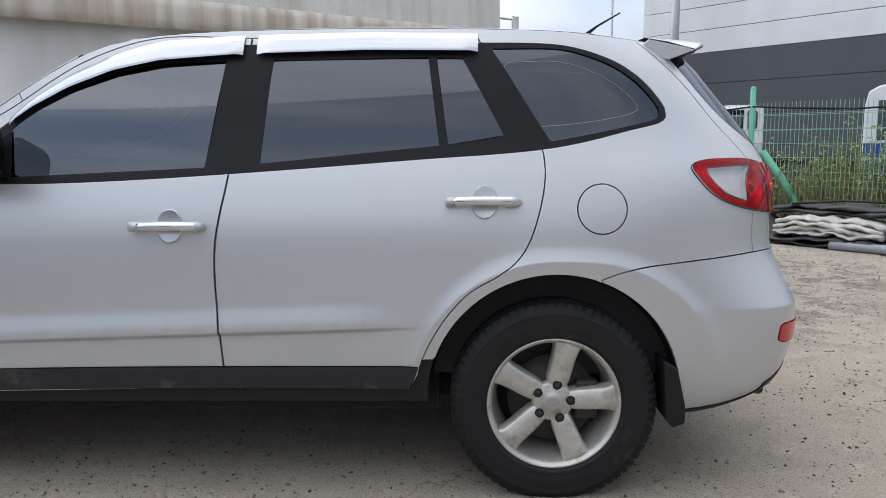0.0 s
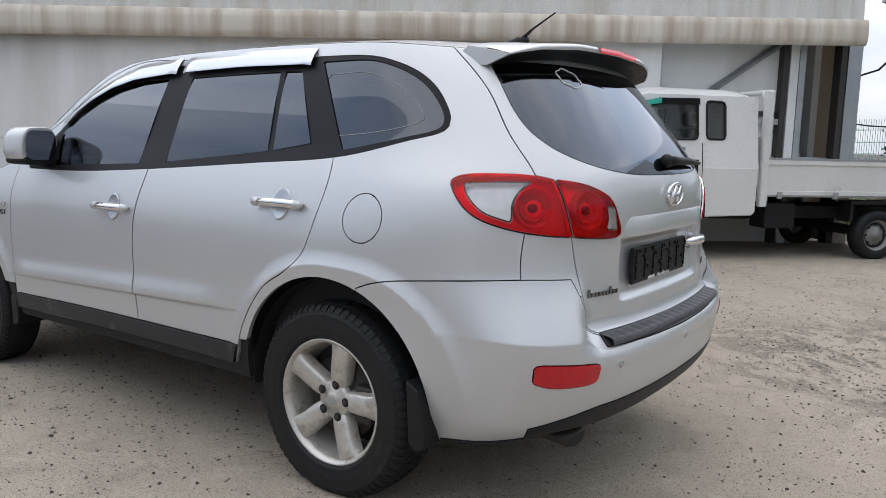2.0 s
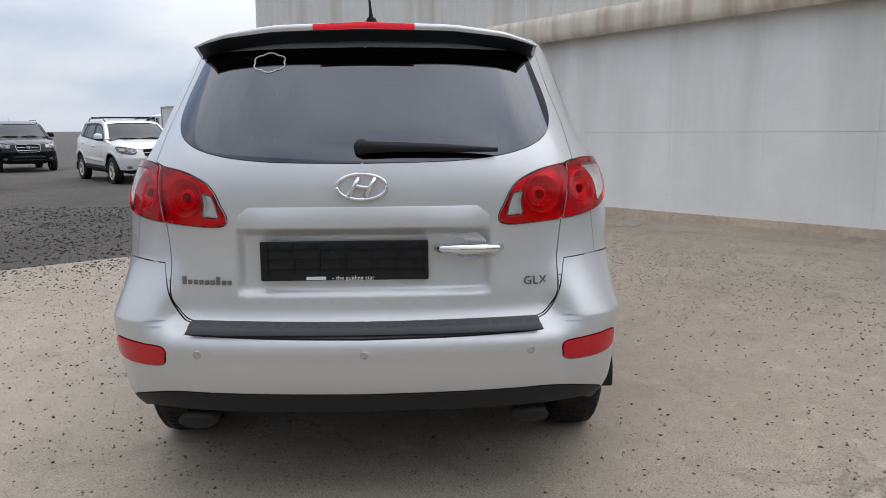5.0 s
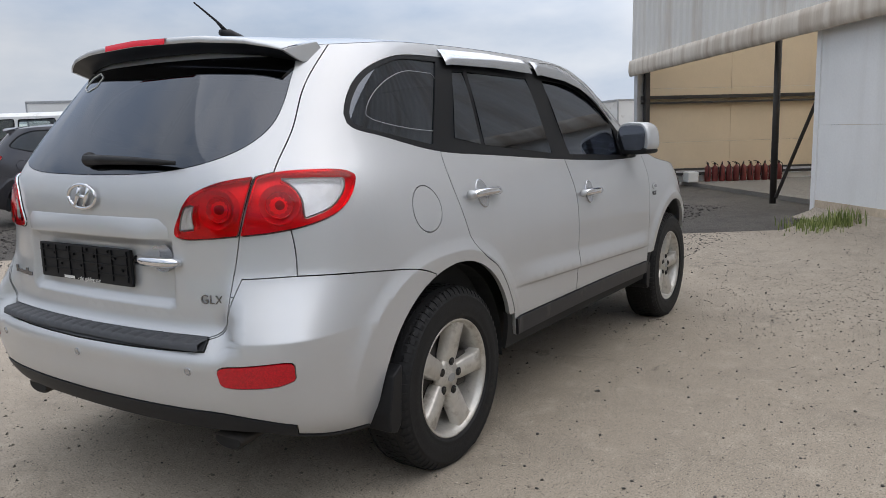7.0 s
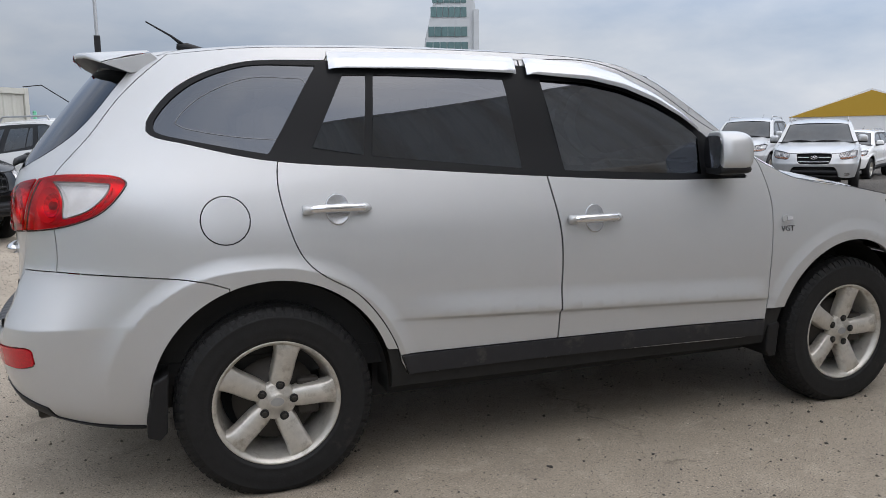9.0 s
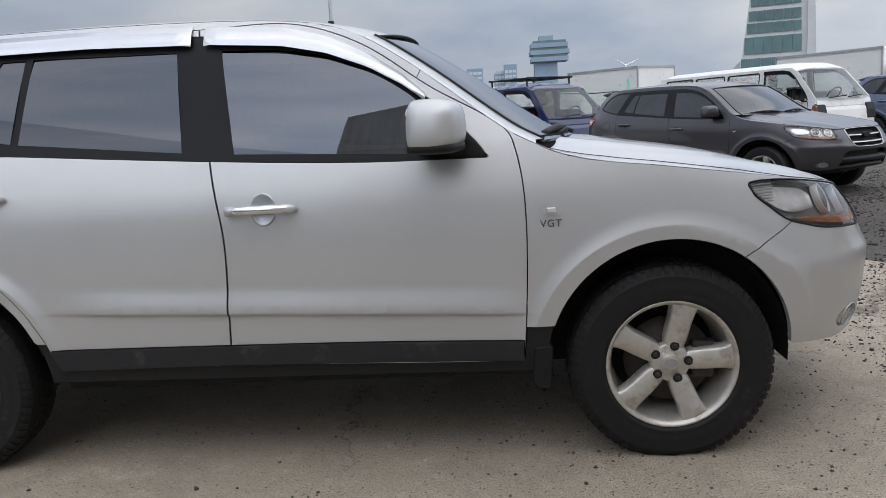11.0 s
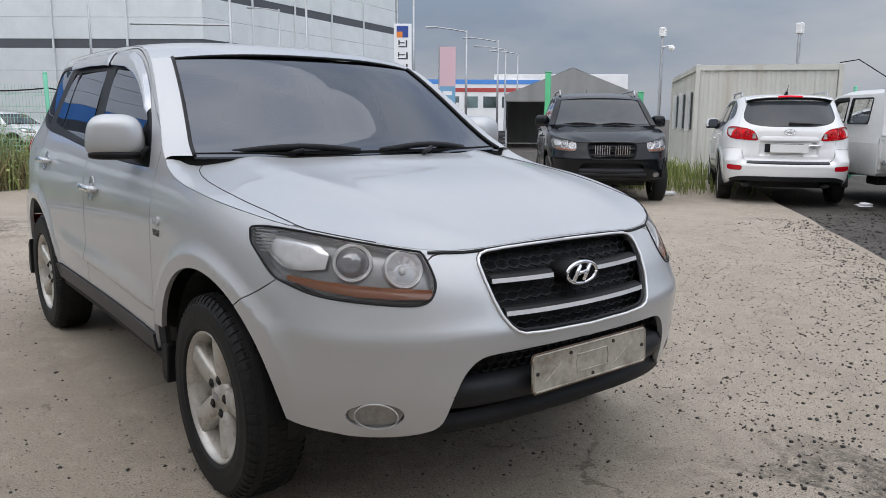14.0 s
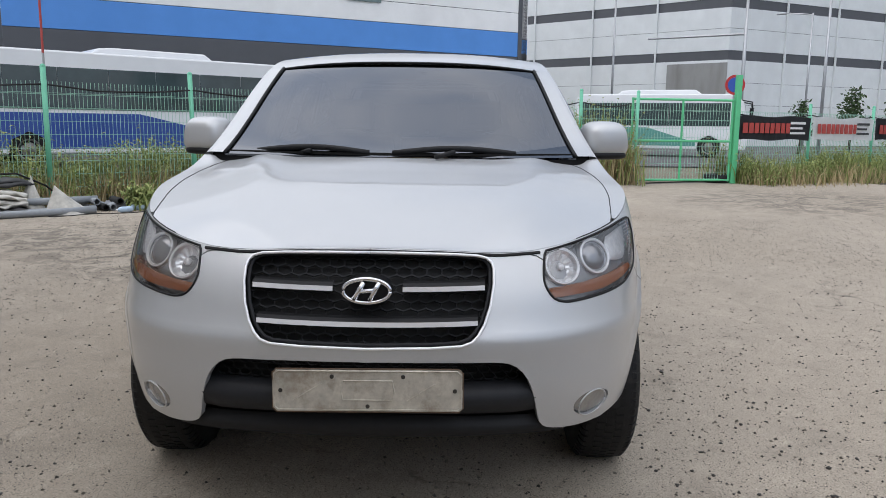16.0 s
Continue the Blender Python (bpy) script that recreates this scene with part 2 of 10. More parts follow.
def box(bm, x0, x1, y0, y1, z0, z1, bevel=0.0, m=None):
    r = bmesh.ops.create_cube(bm, size=1.0)
    vs = r["verts"]
    for v in vs:
        v.co = Vector((x0 + (x1 - x0) * (v.co.x + 0.5), y0 + (y1 - y0) * (v.co.y + 0.5), z0 + (z1 - z0) * (v.co.z + 0.5)))
    if bevel:
        es = list({e for v in vs for e in v.link_edges})
        o = bmesh.ops.bevel(bm, geom=es, offset=bevel, segments=2, affect="EDGES", profile=0.5)
        vs = list({v for f in o["faces"] for v in f.verts} | {v for v in vs if v.is_valid})
    if m is not None:
        bmesh.ops.transform(bm, matrix=m, verts=[v for v in vs if v.is_valid])
    return bm


def boxes(*specs, bevel=0.0):
    bm = bmesh.new()
    for sp in specs:
        box(bm, *sp, bevel=bevel)
    return bm


def cyl(bm, a, b, r0, r1=None, seg=12, caps=True):
    a, b = Vector(a), Vector(b)
    d = b - a
    m = Matrix.Translation((a + b) / 2) @ d.to_track_quat("Z", "Y").to_matrix().to_4x4()
    bmesh.ops.create_cone(bm, cap_ends=caps, segments=seg, radius1=r0, radius2=r0 if r1 is None else r1, depth=d.length, matrix=m)
    return bm


def tube(bm, pts, r, seg=8):
    """A round bar along points."""
    pts = [Vector(p) for p in pts]
    rings = []
    for i, p in enumerate(pts):
        d = (pts[min(i + 1, len(pts) - 1)] - pts[max(i - 1, 0)]).normalized()
        q = d.to_track_quat("Z", "Y")
        rr = r[i] if isinstance(r, (list, tuple)) else r
        rings.append([bm.verts.new(p + q @ Vector((rr * math.cos(k * math.tau / seg), rr * math.sin(k * math.tau / seg), 0))) for k in range(seg)])
    for a, b in zip(rings, rings[1:]):
        for k in range(seg):
            bm.faces.new((a[k], a[(k + 1) % seg], b[(k + 1) % seg], b[k]))
    bm.faces.new(rings[0][::-1])
    bm.faces.new(rings[-1])
    return bm


def lathe(bm, profile, seg=48, m=None):
    """Turns (radius, height) points round the y axis: height runs along y."""
    rings = []
    for r, h in profile:
        rings.append([bm.verts.new((r * math.cos(k * math.tau / seg), h, r * math.sin(k * math.tau / seg))) for k in range(seg)])
    for a, b in zip(rings, rings[1:]):
        for k in range(seg):
            bm.faces.new((a[k], a[(k + 1) % seg], b[(k + 1) % seg], b[k]))
    if m is not None:
        bmesh.ops.transform(bm, matrix=m, verts=[v for ring in rings for v in ring])
    return bm


def prism(bm, outline, h0, h1, axis="y", bevel=0.0):
    """An outline in the plane across the axis, pushed from h0 to h1."""
    def at(p, h):
        return {"x": (h, p[0], p[1]), "y": (p[0], h, p[1]), "z": (p[0], p[1], h)}[axis]
    a = [bm.verts.new(at(p, h0)) for p in outline]
    b = [bm.verts.new(at(p, h1)) for p in outline]
    n = len(outline)
    fs = [bm.faces.new(a), bm.faces.new(b[::-1])]
    for k in range(n):
        fs.append(bm.faces.new((a[k], b[k], b[(k + 1) % n], a[(k + 1) % n])))
    bmesh.ops.recalc_face_normals(bm, faces=fs)
    if bevel:
        bmesh.ops.bevel(bm, geom=list({e for f in fs for e in f.edges}), offset=bevel, segments=2, affect="EDGES", profile=0.5)
    return bm


def text_mesh(body, size, depth, mat, name="lettering", parent=None, m=None, label="", spacing=1.0):
    cu = bpy.data.curves.new(name, "FONT")
    cu.body, cu.size, cu.extrude, cu.align_x, cu.align_y = body, size, depth, "CENTER", "CENTER"
    cu.space_character = spacing
    tmp = bpy.data.objects.new("tmp", cu)
    scene.collection.objects.link(tmp)
    me = bpy.data.meshes.new_from_object(tmp.evaluated_get(bpy.context.evaluated_depsgraph_get()))
    bpy.data.objects.remove(tmp)
    bpy.data.curves.remove(cu)
    me.materials.clear()
    me.materials.append(mat)
    ob = new(name, me)
    ob.parent = parent
    if m is not None:
        ob.matrix_basis = m
    return tagged(ob, label)

# ---- ground ----
def weed_material(name, a, c):
    m = bpy.data.materials.new(name)
    m.use_nodes = True
    nt = m.node_tree
    b = nt.nodes["Principled BSDF"]
    g = nt.nodes.new("ShaderNodeNewGeometry")
    r = ramp_node(nt, [(0.0, a), (1.0, c)])
    nt.links.new(g.outputs["Random Per Island"], r.inputs["Fac"])
    nt.links.new(r.outputs["Color"], b.inputs["Base Color"])
    b.inputs["Roughness"].default_value = 0.7
    b.inputs["Specular IOR Level"].default_value = 0.2
    return m


def ground_material(name, light, dark, wet, pebble, scale=1.0, wet_cover=0.3, gravel=0.0, tint=None, stains=()):
    m = bpy.data.materials.new(name)
    m.use_nodes = True
    nt = m.node_tree
    b = nt.nodes["Principled BSDF"]
    tc = nt.nodes.new("ShaderNodeTexCoord")

    def ntex(s, d, r, kind="Fac", dist=0.0):
        n = nt.nodes.new("ShaderNodeTexNoise")
        n.inputs["Scale"].default_value, n.inputs["Detail"].default_value, n.inputs["Roughness"].default_value = s, d, r
        n.inputs["Distortion"].default_value = dist
        nt.links.new(tc.outputs["Object"], n.inputs["Vector"])
        return n.outputs[kind]

    def mixc(fac, a, c):
        x = nt.nodes.new("ShaderNodeMix")
        x.data_type = "RGBA"
        nt.links.new(fac, x.inputs["Factor"])
        for sock, v in ((x.inputs["A"], a), (x.inputs["B"], c)):
            if isinstance(v, tuple):
                sock.default_value = (*v, 1)
            else:
                nt.links.new(v, sock)
        return x.outputs["Result"]

    def ramp(fac, p0, p1):
        r = ramp_node(nt, [(p0, (0, 0, 0)), (p1, (1, 1, 1))])
        nt.links.new(fac, r.inputs["Fac"])
        return r.outputs["Color"]

    col = mixc(ramp(ntex(0.55 * scale, 7, 0.6), 0.3, 0.7), dark, light)
    if tint:
        col = mixc(ramp(ntex(0.23 * scale, 4, 0.5), 0.42, 0.62), col, tint)
    col = mixc(ramp(ntex(120 * scale, 3, 0.6), 0.50, 0.95), col, tuple(0.6 * v for v in dark))
    col = mixc(ramp(ntex(7 * scale, 8, 0.75), 0.52, 0.85), col, tuple(min(1, 1.2 * v) for v in light))
    wetf = ramp(ntex(0.42 * scale, 9, 0.62, dist=1.2), 1 - wet_cover - 0.10, 1 - wet_cover + 0.06)
    col = mixc(wetf, col, wet)
    col = mixc(ramp(ntex(2.6 * scale, 10, 0.72, dist=0.6), 0.50, 0.80), col, tuple(0.62 * v for v in dark))
    col = mixc(ramp(ntex(26 * scale, 8, 0.8), 0.55, 0.78), col, tuple(0.45 * v for v in dark))
    col = mixc(ramp(ntex(300 * scale, 2, 0.6), 0.58, 0.78), col, tuple(0.45 * v for v in dark))
    # salt-and-pepper aggregate
    col = mixc(ramp(ntex(150 * scale, 2, 0.5), 0.54, 0.62), col, tuple(0.50 * v for v in dark))
    col = mixc(ramp(ntex(170 * scale, 2, 0.5), 0.60, 0.70), col, tuple(min(1, 1.35 * v) for v in light))
    col = mixc(ramp(ntex(70 * scale, 3, 0.6), 0.625, 0.68), col, tuple(0.25 * v for v in dark))
    # dark broken stains with ragged outlines
    for sx, sy, sr in stains:
        vm = nt.nodes.new("ShaderNodeVectorMath")
        vm.operation = "DISTANCE"
        nt.links.new(tc.outputs["Object"], vm.inputs[0])
        vm.inputs[1].default_value = (sx, sy, 0)
        dv = nt.nodes.new("ShaderNodeMath")
        dv.operation = "DIVIDE"
        nt.links.new(vm.outputs["Value"], dv.inputs[0])
        dv.inputs[1].default_value = sr
        near_ = ramp(dv.outputs[0], 0.45, 1.0)
        inv = nt.nodes.new("ShaderNodeMath")
        inv.operation = "SUBTRACT"
        inv.inputs[0].default_value = 1.0
        nt.links.new(near_, inv.inputs[1])
        rag = ramp(ntex(2.6, 12, 0.75, dist=1.5), 0.485, 0.54)
        fine = ramp(ntex(28, 6, 0.75), 0.36, 0.56)
        m1 = nt.nodes.new("ShaderNodeMath")
        m1.operation = "MULTIPLY"
        m2 = nt.nodes.new("ShaderNodeMath")
        m2.operation = "MULTIPLY"
        nt.links.new(inv.outputs[0], m1.inputs[0])
        nt.links.new(rag, m1.inputs[1])
        nt.links.new(m1.outputs[0], m2.inputs[0])
        nt.links.new(fine, m2.inputs[1])
        col = mixc(m2.outputs[0], col, tuple(0.30 * v for v in dark))
    vo = nt.nodes.new("ShaderNodeTexVoronoi")
    vo.inputs["Scale"].default_value = 60 * scale
    nt.links.new(tc.outputs["Object"], vo.inputs["Vector"])
    peb = ramp(vo.outputs["Distance"], 0.22, 0.16)
    sep = nt.nodes.new("ShaderNodeSeparateColor")
    nt.links.new(vo.outputs["Color"], sep.inputs["Color"])
    some = ramp(sep.outputs["Red"], 0.80 - 0.4 * gravel, 0.83 - 0.4 * gravel)
    mu = nt.nodes.new("ShaderNodeMath")
    mu.operation = "MULTIPLY"
    nt.links.new(peb, mu.inputs[0])
    nt.links.new(some, mu.inputs[1])
    col = mixc(mu.outputs[0], col, pebble)
    # larger embedded chips, dark and pale, and hairline cracks
    for sc, share, tone in ((24, 0.80, tuple(0.42 * v for v in dark)), (38, 0.86, tuple(min(1, 1.45 * v) for v in light))):
        v2 = nt.nodes.new("ShaderNodeTexVoronoi")
        v2.inputs["Scale"].default_value = sc * scale
        nt.links.new(tc.outputs["Object"], v2.inputs["Vector"])
        s2 = nt.nodes.new("ShaderNodeSeparateColor")
        nt.links.new(v2.outputs["Color"], s2.inputs["Color"])
        m3 = nt.nodes.new("ShaderNodeMath")
        m3.operation = "MULTIPLY"
        nt.links.new(ramp(v2.outputs["Distance"], 0.15, 0.09), m3.inputs[0])
        nt.links.new(ramp(s2.outputs["Green"], share, share + 0.04), m3.inputs[1])
        col = mixc(m3.outputs[0], col, tone)
    cr = nt.nodes.new("ShaderNodeTexVoronoi")
    cr.feature = "DISTANCE_TO_EDGE"
    cr.inputs["Scale"].default_value = 0.42 * scale
    wob = nt.nodes.new("ShaderNodeVectorMath")
    wob.operation = "MULTIPLY_ADD"
    nt.links.new(ntex(1.7, 6, 0.7, "Color"), wob.inputs[0])
    wob.inputs[1].default_value = (0.7, 0.7, 0.0)
    nt.links.new(tc.outputs["Object"], wob.inputs[2])
    nt.links.new(wob.outputs[0], cr.inputs["Vector"])
    m4 = nt.nodes.new("ShaderNodeMath")
    m4.operation = "MULTIPLY"
    nt.links.new(ramp(cr.outputs["Distance"], 0.0030, 0.0008), m4.inputs[0])
    nt.links.new(ramp(ntex(0.8, 3, 0.5), 0.52, 0.60), m4.inputs[1])
    col = mixc(m4.outputs[0], col, tuple(0.4 * v for v in dark))
    nt.links.new(col, b.inputs["Base Color"])
    rr = nt.nodes.new("ShaderNodeMapRange")
    rr.inputs["To Min"].default_value, rr.inputs["To Max"].default_value = 0.9, 0.5
    nt.links.new(wetf, rr.inputs["Value"])
    nt.links.new(rr.outputs["Result"], b.inputs["Roughness"])
    bp = nt.nodes.new("ShaderNodeBump")
    bp.inputs["Strength"].default_value, bp.inputs["Distance"].default_value = 0.35 + 0.5 * gravel, 0.012 + 0.02 * gravel
    nt.links.new(ntex(45 * scale, 6, 0.7), bp.inputs["Height"])
    nt.links.new(bp.outputs["Normal"], b.inputs["Normal"])
    return m


M_CONC = ground_material("dusty_concrete", (0.465, 0.398, 0.318), (0.36, 0.308, 0.246), (0.19, 0.165, 0.14), (0.06, 0.055, 0.05), wet_cover=0.24, tint=(0.345, 0.29, 0.225), stains=((-2.9, -2.4, 1.5), (-4.0, -4.0, 1.8), (-6.5, -1.5, 2.0), (-9.5, 6.5, 3.0), (3.0, 0.9, 0.9), (-2.6, -9.0, 1.4)))
M_GRAVEL = ground_material("dark_crushed_stone", (0.13, 0.115, 0.10), (0.065, 0.058, 0.05), (0.20, 0.155, 0.115), (0.02, 0.02, 0.02), wet_cover=0.26, gravel=1.0)
M_SOIL = ground_material("dry_soil", (0.25, 0.22, 0.16), (0.16, 0.15, 0.10), (0.10, 0.12, 0.06), (0.08, 0.08, 0.06), wet_cover=0.35)
M_FLOORC = ground_material("shed_floor_concrete", (0.25, 0.23, 0.205), (0.19, 0.175, 0.155), (0.13, 0.12, 0.11), (0.08, 0.08, 0.07), wet_cover=0.3)
M_GRIT = weed_material("mixed_grit", (0.03, 0.027, 0.024), (0.22, 0.19, 0.155))
M_STONE = material("dark_stone", (0.055, 0.05, 0.046), 0.8, grain=0.3, grain_scale=90, bump=0.2)


def sheet(name, pts, z, mat, label, kind="structure", category="ground", thick=0.0):
    bm = bmesh.new()
    f = bm.faces.new([bm.verts.new((x, y, z)) for x, y in pts])
    bm.normal_update()
    if f.normal.z < 0:
        f.normal_flip()
    if thick:
        o = bmesh.ops.extrude_face_region(bm, geom=[f])
        for v in o["geom"]:
            if isinstance(v, bmesh.types.BMVert):
                v.co.z -= thick
        bmesh.ops.recalc_face_normals(bm, faces=bm.faces[:])
    return tagged(part(name, bm, mat), label, category, kind=kind)


sheet("ground", [(-900, -900), (900, -900), (900, 900), (-900, 900)], -0.06, M_GRAVEL, "dark wet crushed-stone yard ground reaching the horizon")
PAD = [(5.95, -0.85), (5.2, 0.15), (4.5, 1.0), (3.75, 2.0), (3.05, 3.0), (2.3, 3.95), (1.6, 4.75), (0.8, 5.75), (0.2, 6.5), (-0.5, 7.3), (-1.1, 8.1), (-2.4, 9.6), (-4.2, 12.0), (-6.0, 14.5), (-11.5, 13.0),
       (-15.2, 9.5), (-13.8, 5.5), (-12.3, 2.2), (-10.7, -0.6), (-9.6, -2.5), (-8.0, -4.3), (-6.5, -5.95), (-4.7, -8.0), (-3.3, -9.6), (-2.6, -10.4), (7.6, -1.1)]
sheet("pavement", PAD, 0.0, M_CONC, "dusty beige concrete yard slab with dark damp stains", thick=0.12)
sheet("pavement", [(-2.2, -10.9), (-3.0, -9.4), (-4.4, -7.8), (-6.2, -5.8), (-7.7, -4.15), (-9.3, -2.35), (-10.5, -0.4), (-12.2, 2.0), (-14.6, 5.2), (-16.5, 9.0), (-24, 19), (-60, 40), (-60, -60), (10, -60), (10, -30)], -0.035, M_SOIL, "dry weedy soil strip and verge behind the fence", category="verge")


def stones(name, n, area, size, mat, label, seed, z=0.0):
    rng = random.Random(seed)
    verts, faces = [], []
    ico = [(0, 0, 1), (0.89, 0, 0.45), (0.28, 0.85, 0.45), (-0.72, 0.53, 0.45), (-0.72, -0.53, 0.45), (0.28, -0.85, 0.45),
           (0.72, 0.53, -0.45), (-0.28, 0.85, -0.45), (-0.89, 0, -0.45), (-0.28, -0.85, -0.45), (0.72, -0.53, -0.45), (0, 0, -1)]
    tri = [(0, 1, 2), (0, 2, 3), (0, 3, 4), (0, 4, 5), (0, 5, 1), (1, 6, 2), (2, 7, 3), (3, 8, 4), (4, 9, 5), (5, 10, 1), (2, 6, 7), (3, 7, 8), (4, 8, 9), (5, 9, 10), (1, 10, 6), (6, 11, 7), (7, 11, 8), (8, 11, 9), (9, 11, 10), (10, 11, 6)]
    for _ in range(n):
        x, y = area(rng)
        s = size[0] + (size[1] - size[0]) * rng.random() ** 3
        a, c0, s0 = rng.random() * 6.28, 0, 0
        k = len(verts)
        sx, sy, sz = s * rng.uniform(0.7, 1.3), s * rng.uniform(0.6, 1.1), s * rng.uniform(0.4, 0.75)
        ca, sa = math.cos(a), math.sin(a)
        for vx, vy, vz in ico:
            j = rng.uniform(0.75, 1.2)
            px, py, pz = vx * sx * j, vy * sy * j, vz * sz * j
            verts.append((x + ca * px - sa * py, y + sa * px + ca * py, z + sz * 0.55 + pz))
        faces += [(k + i, k + j, k + l) for i, j, l in tri]
    me = bpy.data.meshes.new(name)
    me.from_pydata(verts, [], faces)
    me.materials.append(mat)
    return tagged(new(name, me), label, "gravel", kind="stuff")


def clear_of_car(x, y):
    return abs(x) > 2.4 or abs(y) > 1.0


def near_front(rng):
    while True:
        x, y = rng.gauss(3.9, 1.4), rng.gauss(1.2, 1.6)
        if clear_of_car(x, y) and y > -0.4 and x < 7.5 and (y < 2.9 + (3.05 - x) * 1.25):
            return x, y


def near_edge(rng):
    t = rng.random()
    x, y = 4.6 - 5.7 * t, 0.9 + 7.1 * t
    d = abs(rng.gauss(0, 0.35))
    return x - 0.78 * d, y - 0.62 * d


def all_round(rng):
    while True:
        x, y = rng.uniform(-7, 7), rng.uniform(-6, 7)
        if clear_of_car(x, y) and y < 2.9 + (3.05 - x) * 1.25:
            return x, y


stones("gravel_bits", 5200, near_front, (0.002, 0.012), M_STONE, "scattered dark gravel bits on the concrete by the bumper", 1)
stones("gravel_bits", 2600, near_edge, (0.003, 0.014), M_STONE, "dark gravel spilled along the slab edge", 2)
stones("gravel_bits", 14000, all_round, (0.0018, 0.009), M_STONE, "fine dark grit scattered over the concrete", 3)


def grit(name, n, label, seed):
    """Fine grit as small five-cornered chips, thicker where the ground is stained."""
    rng = np.random.default_rng(seed)
    xy = np.stack([rng.uniform(-6.5, 6.5, n), rng.uniform(-6.0, 6.0, n)], 1)
    patch = np.sin(xy[:, 0] * 1.3 + 1.1 * np.sin(xy[:, 1] * 0.9)) + np.sin(xy[:, 1] * 1.7 + 0.8 * np.sin(xy[:, 0] * 1.1 + 2.0))
    keep = (rng.uniform(0, 1, n) < 0.45 + 0.25 * patch) & (xy[:, 1] < 2.9 + (3.05 - xy[:, 0]) * 1.25) & ((xy[:, 0] - 7.7) * 0.655 - (xy[:, 1] + 0.96) * 0.756 < 0)
    xy = xy[keep]
    n = len(xy)
    size = 0.0022 + 0.0075 * rng.uniform(0, 1, n) ** 3
    turn = rng.uniform(0, math.tau, n)
    co = np.zeros((n, 5, 3))
    for k in range(4):
        rad = size * rng.uniform(0.7, 1.25, n)
        co[:, k, 0] = xy[:, 0] + rad * np.cos(turn + k * math.pi / 2)
        co[:, k, 1] = xy[:, 1] + rad * np.sin(turn + k * math.pi / 2)
    co[:, 4, :2] = xy + rng.uniform(-0.3, 0.3, (n, 2)) * size[:, None]
    co[:, 4, 2] = size * rng.uniform(0.6, 1.1, n)
    base = np.arange(n)[:, None] * 5
    tri = np.concatenate([base + np.array([[k, (k + 1) % 4, 4]]) for k in range(4)], 0)
    me = bpy.data.meshes.new(name)
    me.from_pydata(co.reshape(-1, 3).tolist(), [], tri.tolist())
    me.materials.append(M_GRIT)
    return tagged(new(name, me), label, "grit", kind="stuff")


grit("grit", 95000, "fine mixed grit strewn over the concrete", 31)


def gravel_yard(rng):
    while True:
        x, y = rng.uniform(-1.5, 9), rng.uniform(0.5, 10)
        if y > 3.1 + (3.05 - x) * 1.25:
            return x, y


stones("crushed_stone", 12000, gravel_yard, (0.006, 0.026), M_STONE, "loose dark crushed stones of the gravel yard", 4, z=-0.06)

# ---- long shed with stained canopy ----
M_WALLP = streaked("weathered_white_panel", (0.83, 0.825, 0.81), (0.58, 0.55, 0.50), cover=0.38, scale=1.6, stretch=0.12, rough=0.65, fade=(-0.6, 2.4))
M_LIP = streaked("rust_stained_canopy_lip", (0.72, 0.655, 0.565), (0.42, 0.325, 0.24), cover=0.44, scale=5.5, stretch=0.07, rough=0.7)
M_SHEET = streaked("stained_white_cladding", (0.72, 0.70, 0.66), (0.50, 0.42, 0.34), cover=0.34, scale=2.6, stretch=0.06, rough=0.6)
M_TAN = streaked("tan_insulated_panel", (0.70, 0.57, 0.40), (0.60, 0.48, 0.34), cover=0.3, scale=1.0, stretch=0.2, rough=0.7)
M_SOOT = material("mud_splash_base", (0.56, 0.46, 0.35), 0.9, grain=0.15, blotch=0.25, blotch_scale=2, dirt=(0.30, 0.23, 0.16), dirt_amount=0.3, dirt_scale=4)
M_GIRT = material("dark_steel_girt", (0.05, 0.045, 0.042), 0.6, metal=0.3, grain=0.15)

SHED = pose(7.7, -0.96, 0, 0, 0, 40.9)
shed = thing("shed", "long pale panelled shed with rust-stained canopy and open bay", "shed", SHED, kind="structure")


def zlip(x):
    return 2.40 - 0.0215 * x


# main front wall, made of two rows of boards with a joint between
for i in range(8):
    x1, x0 = -1.2 * i, -1.2 * (i + 1) + 0.001
    if i == 7:
        x0 = -9.55
    for z0, z1 in ((0.0, 1.2), (1.204, 2.95)):
        if 6.7 < -x1 < 9.4 and z0 < 1:
            pass
        bm = boxes((max(x0, -9.55), x1, -0.10, 0.0, z0, z1), bevel=0.002)
        part("panel", bm, M_WALLP, shed)
part("mud_skirt", boxes((-9.5, 0, -0.08, 0.006, 0, 0.20), bevel=0.003), M_SOOT, shed, "mud-splashed foot of the wall")
# foot ridge of drifted soil
bm = bmesh.new()
prism(bm, [(0.006, -0.02), (0.34, -0.02), (0.20, 0.022), (0.10, 0.05), (0.006, 0.10)], 0, -9.5, "x")
part("soil_ridge", bm, M_CONC, shed, "soil drifted against the wall foot")
part("corner_post", boxes((0.0, 0.09, -0.16, 0.02, 0, 2.95), bevel=0.004), M_WALLP, shed)
# service door
dp = part("door_leaf", boxes((-9.0, -7.93, 0.004, 0.03, 0.05, 2.08), bevel=0.004), M_WALLP, shed, "pale flush service door")
part("door_frame", boxes((-9.07, -9.0, 0.002, 0.06, 0, 2.15), (-7.93, -7.86, 0.002, 0.06, 0, 2.15), (-9.12, -7.8, 0.002, 0.09, 2.15, 2.21), bevel=0.004), M_STEEL, shed)
part("door_closer", boxes((-8.35, -8.1, 0.03, 0.08, 2.0, 2.06), bevel=0.004), M_STEEL, shed)
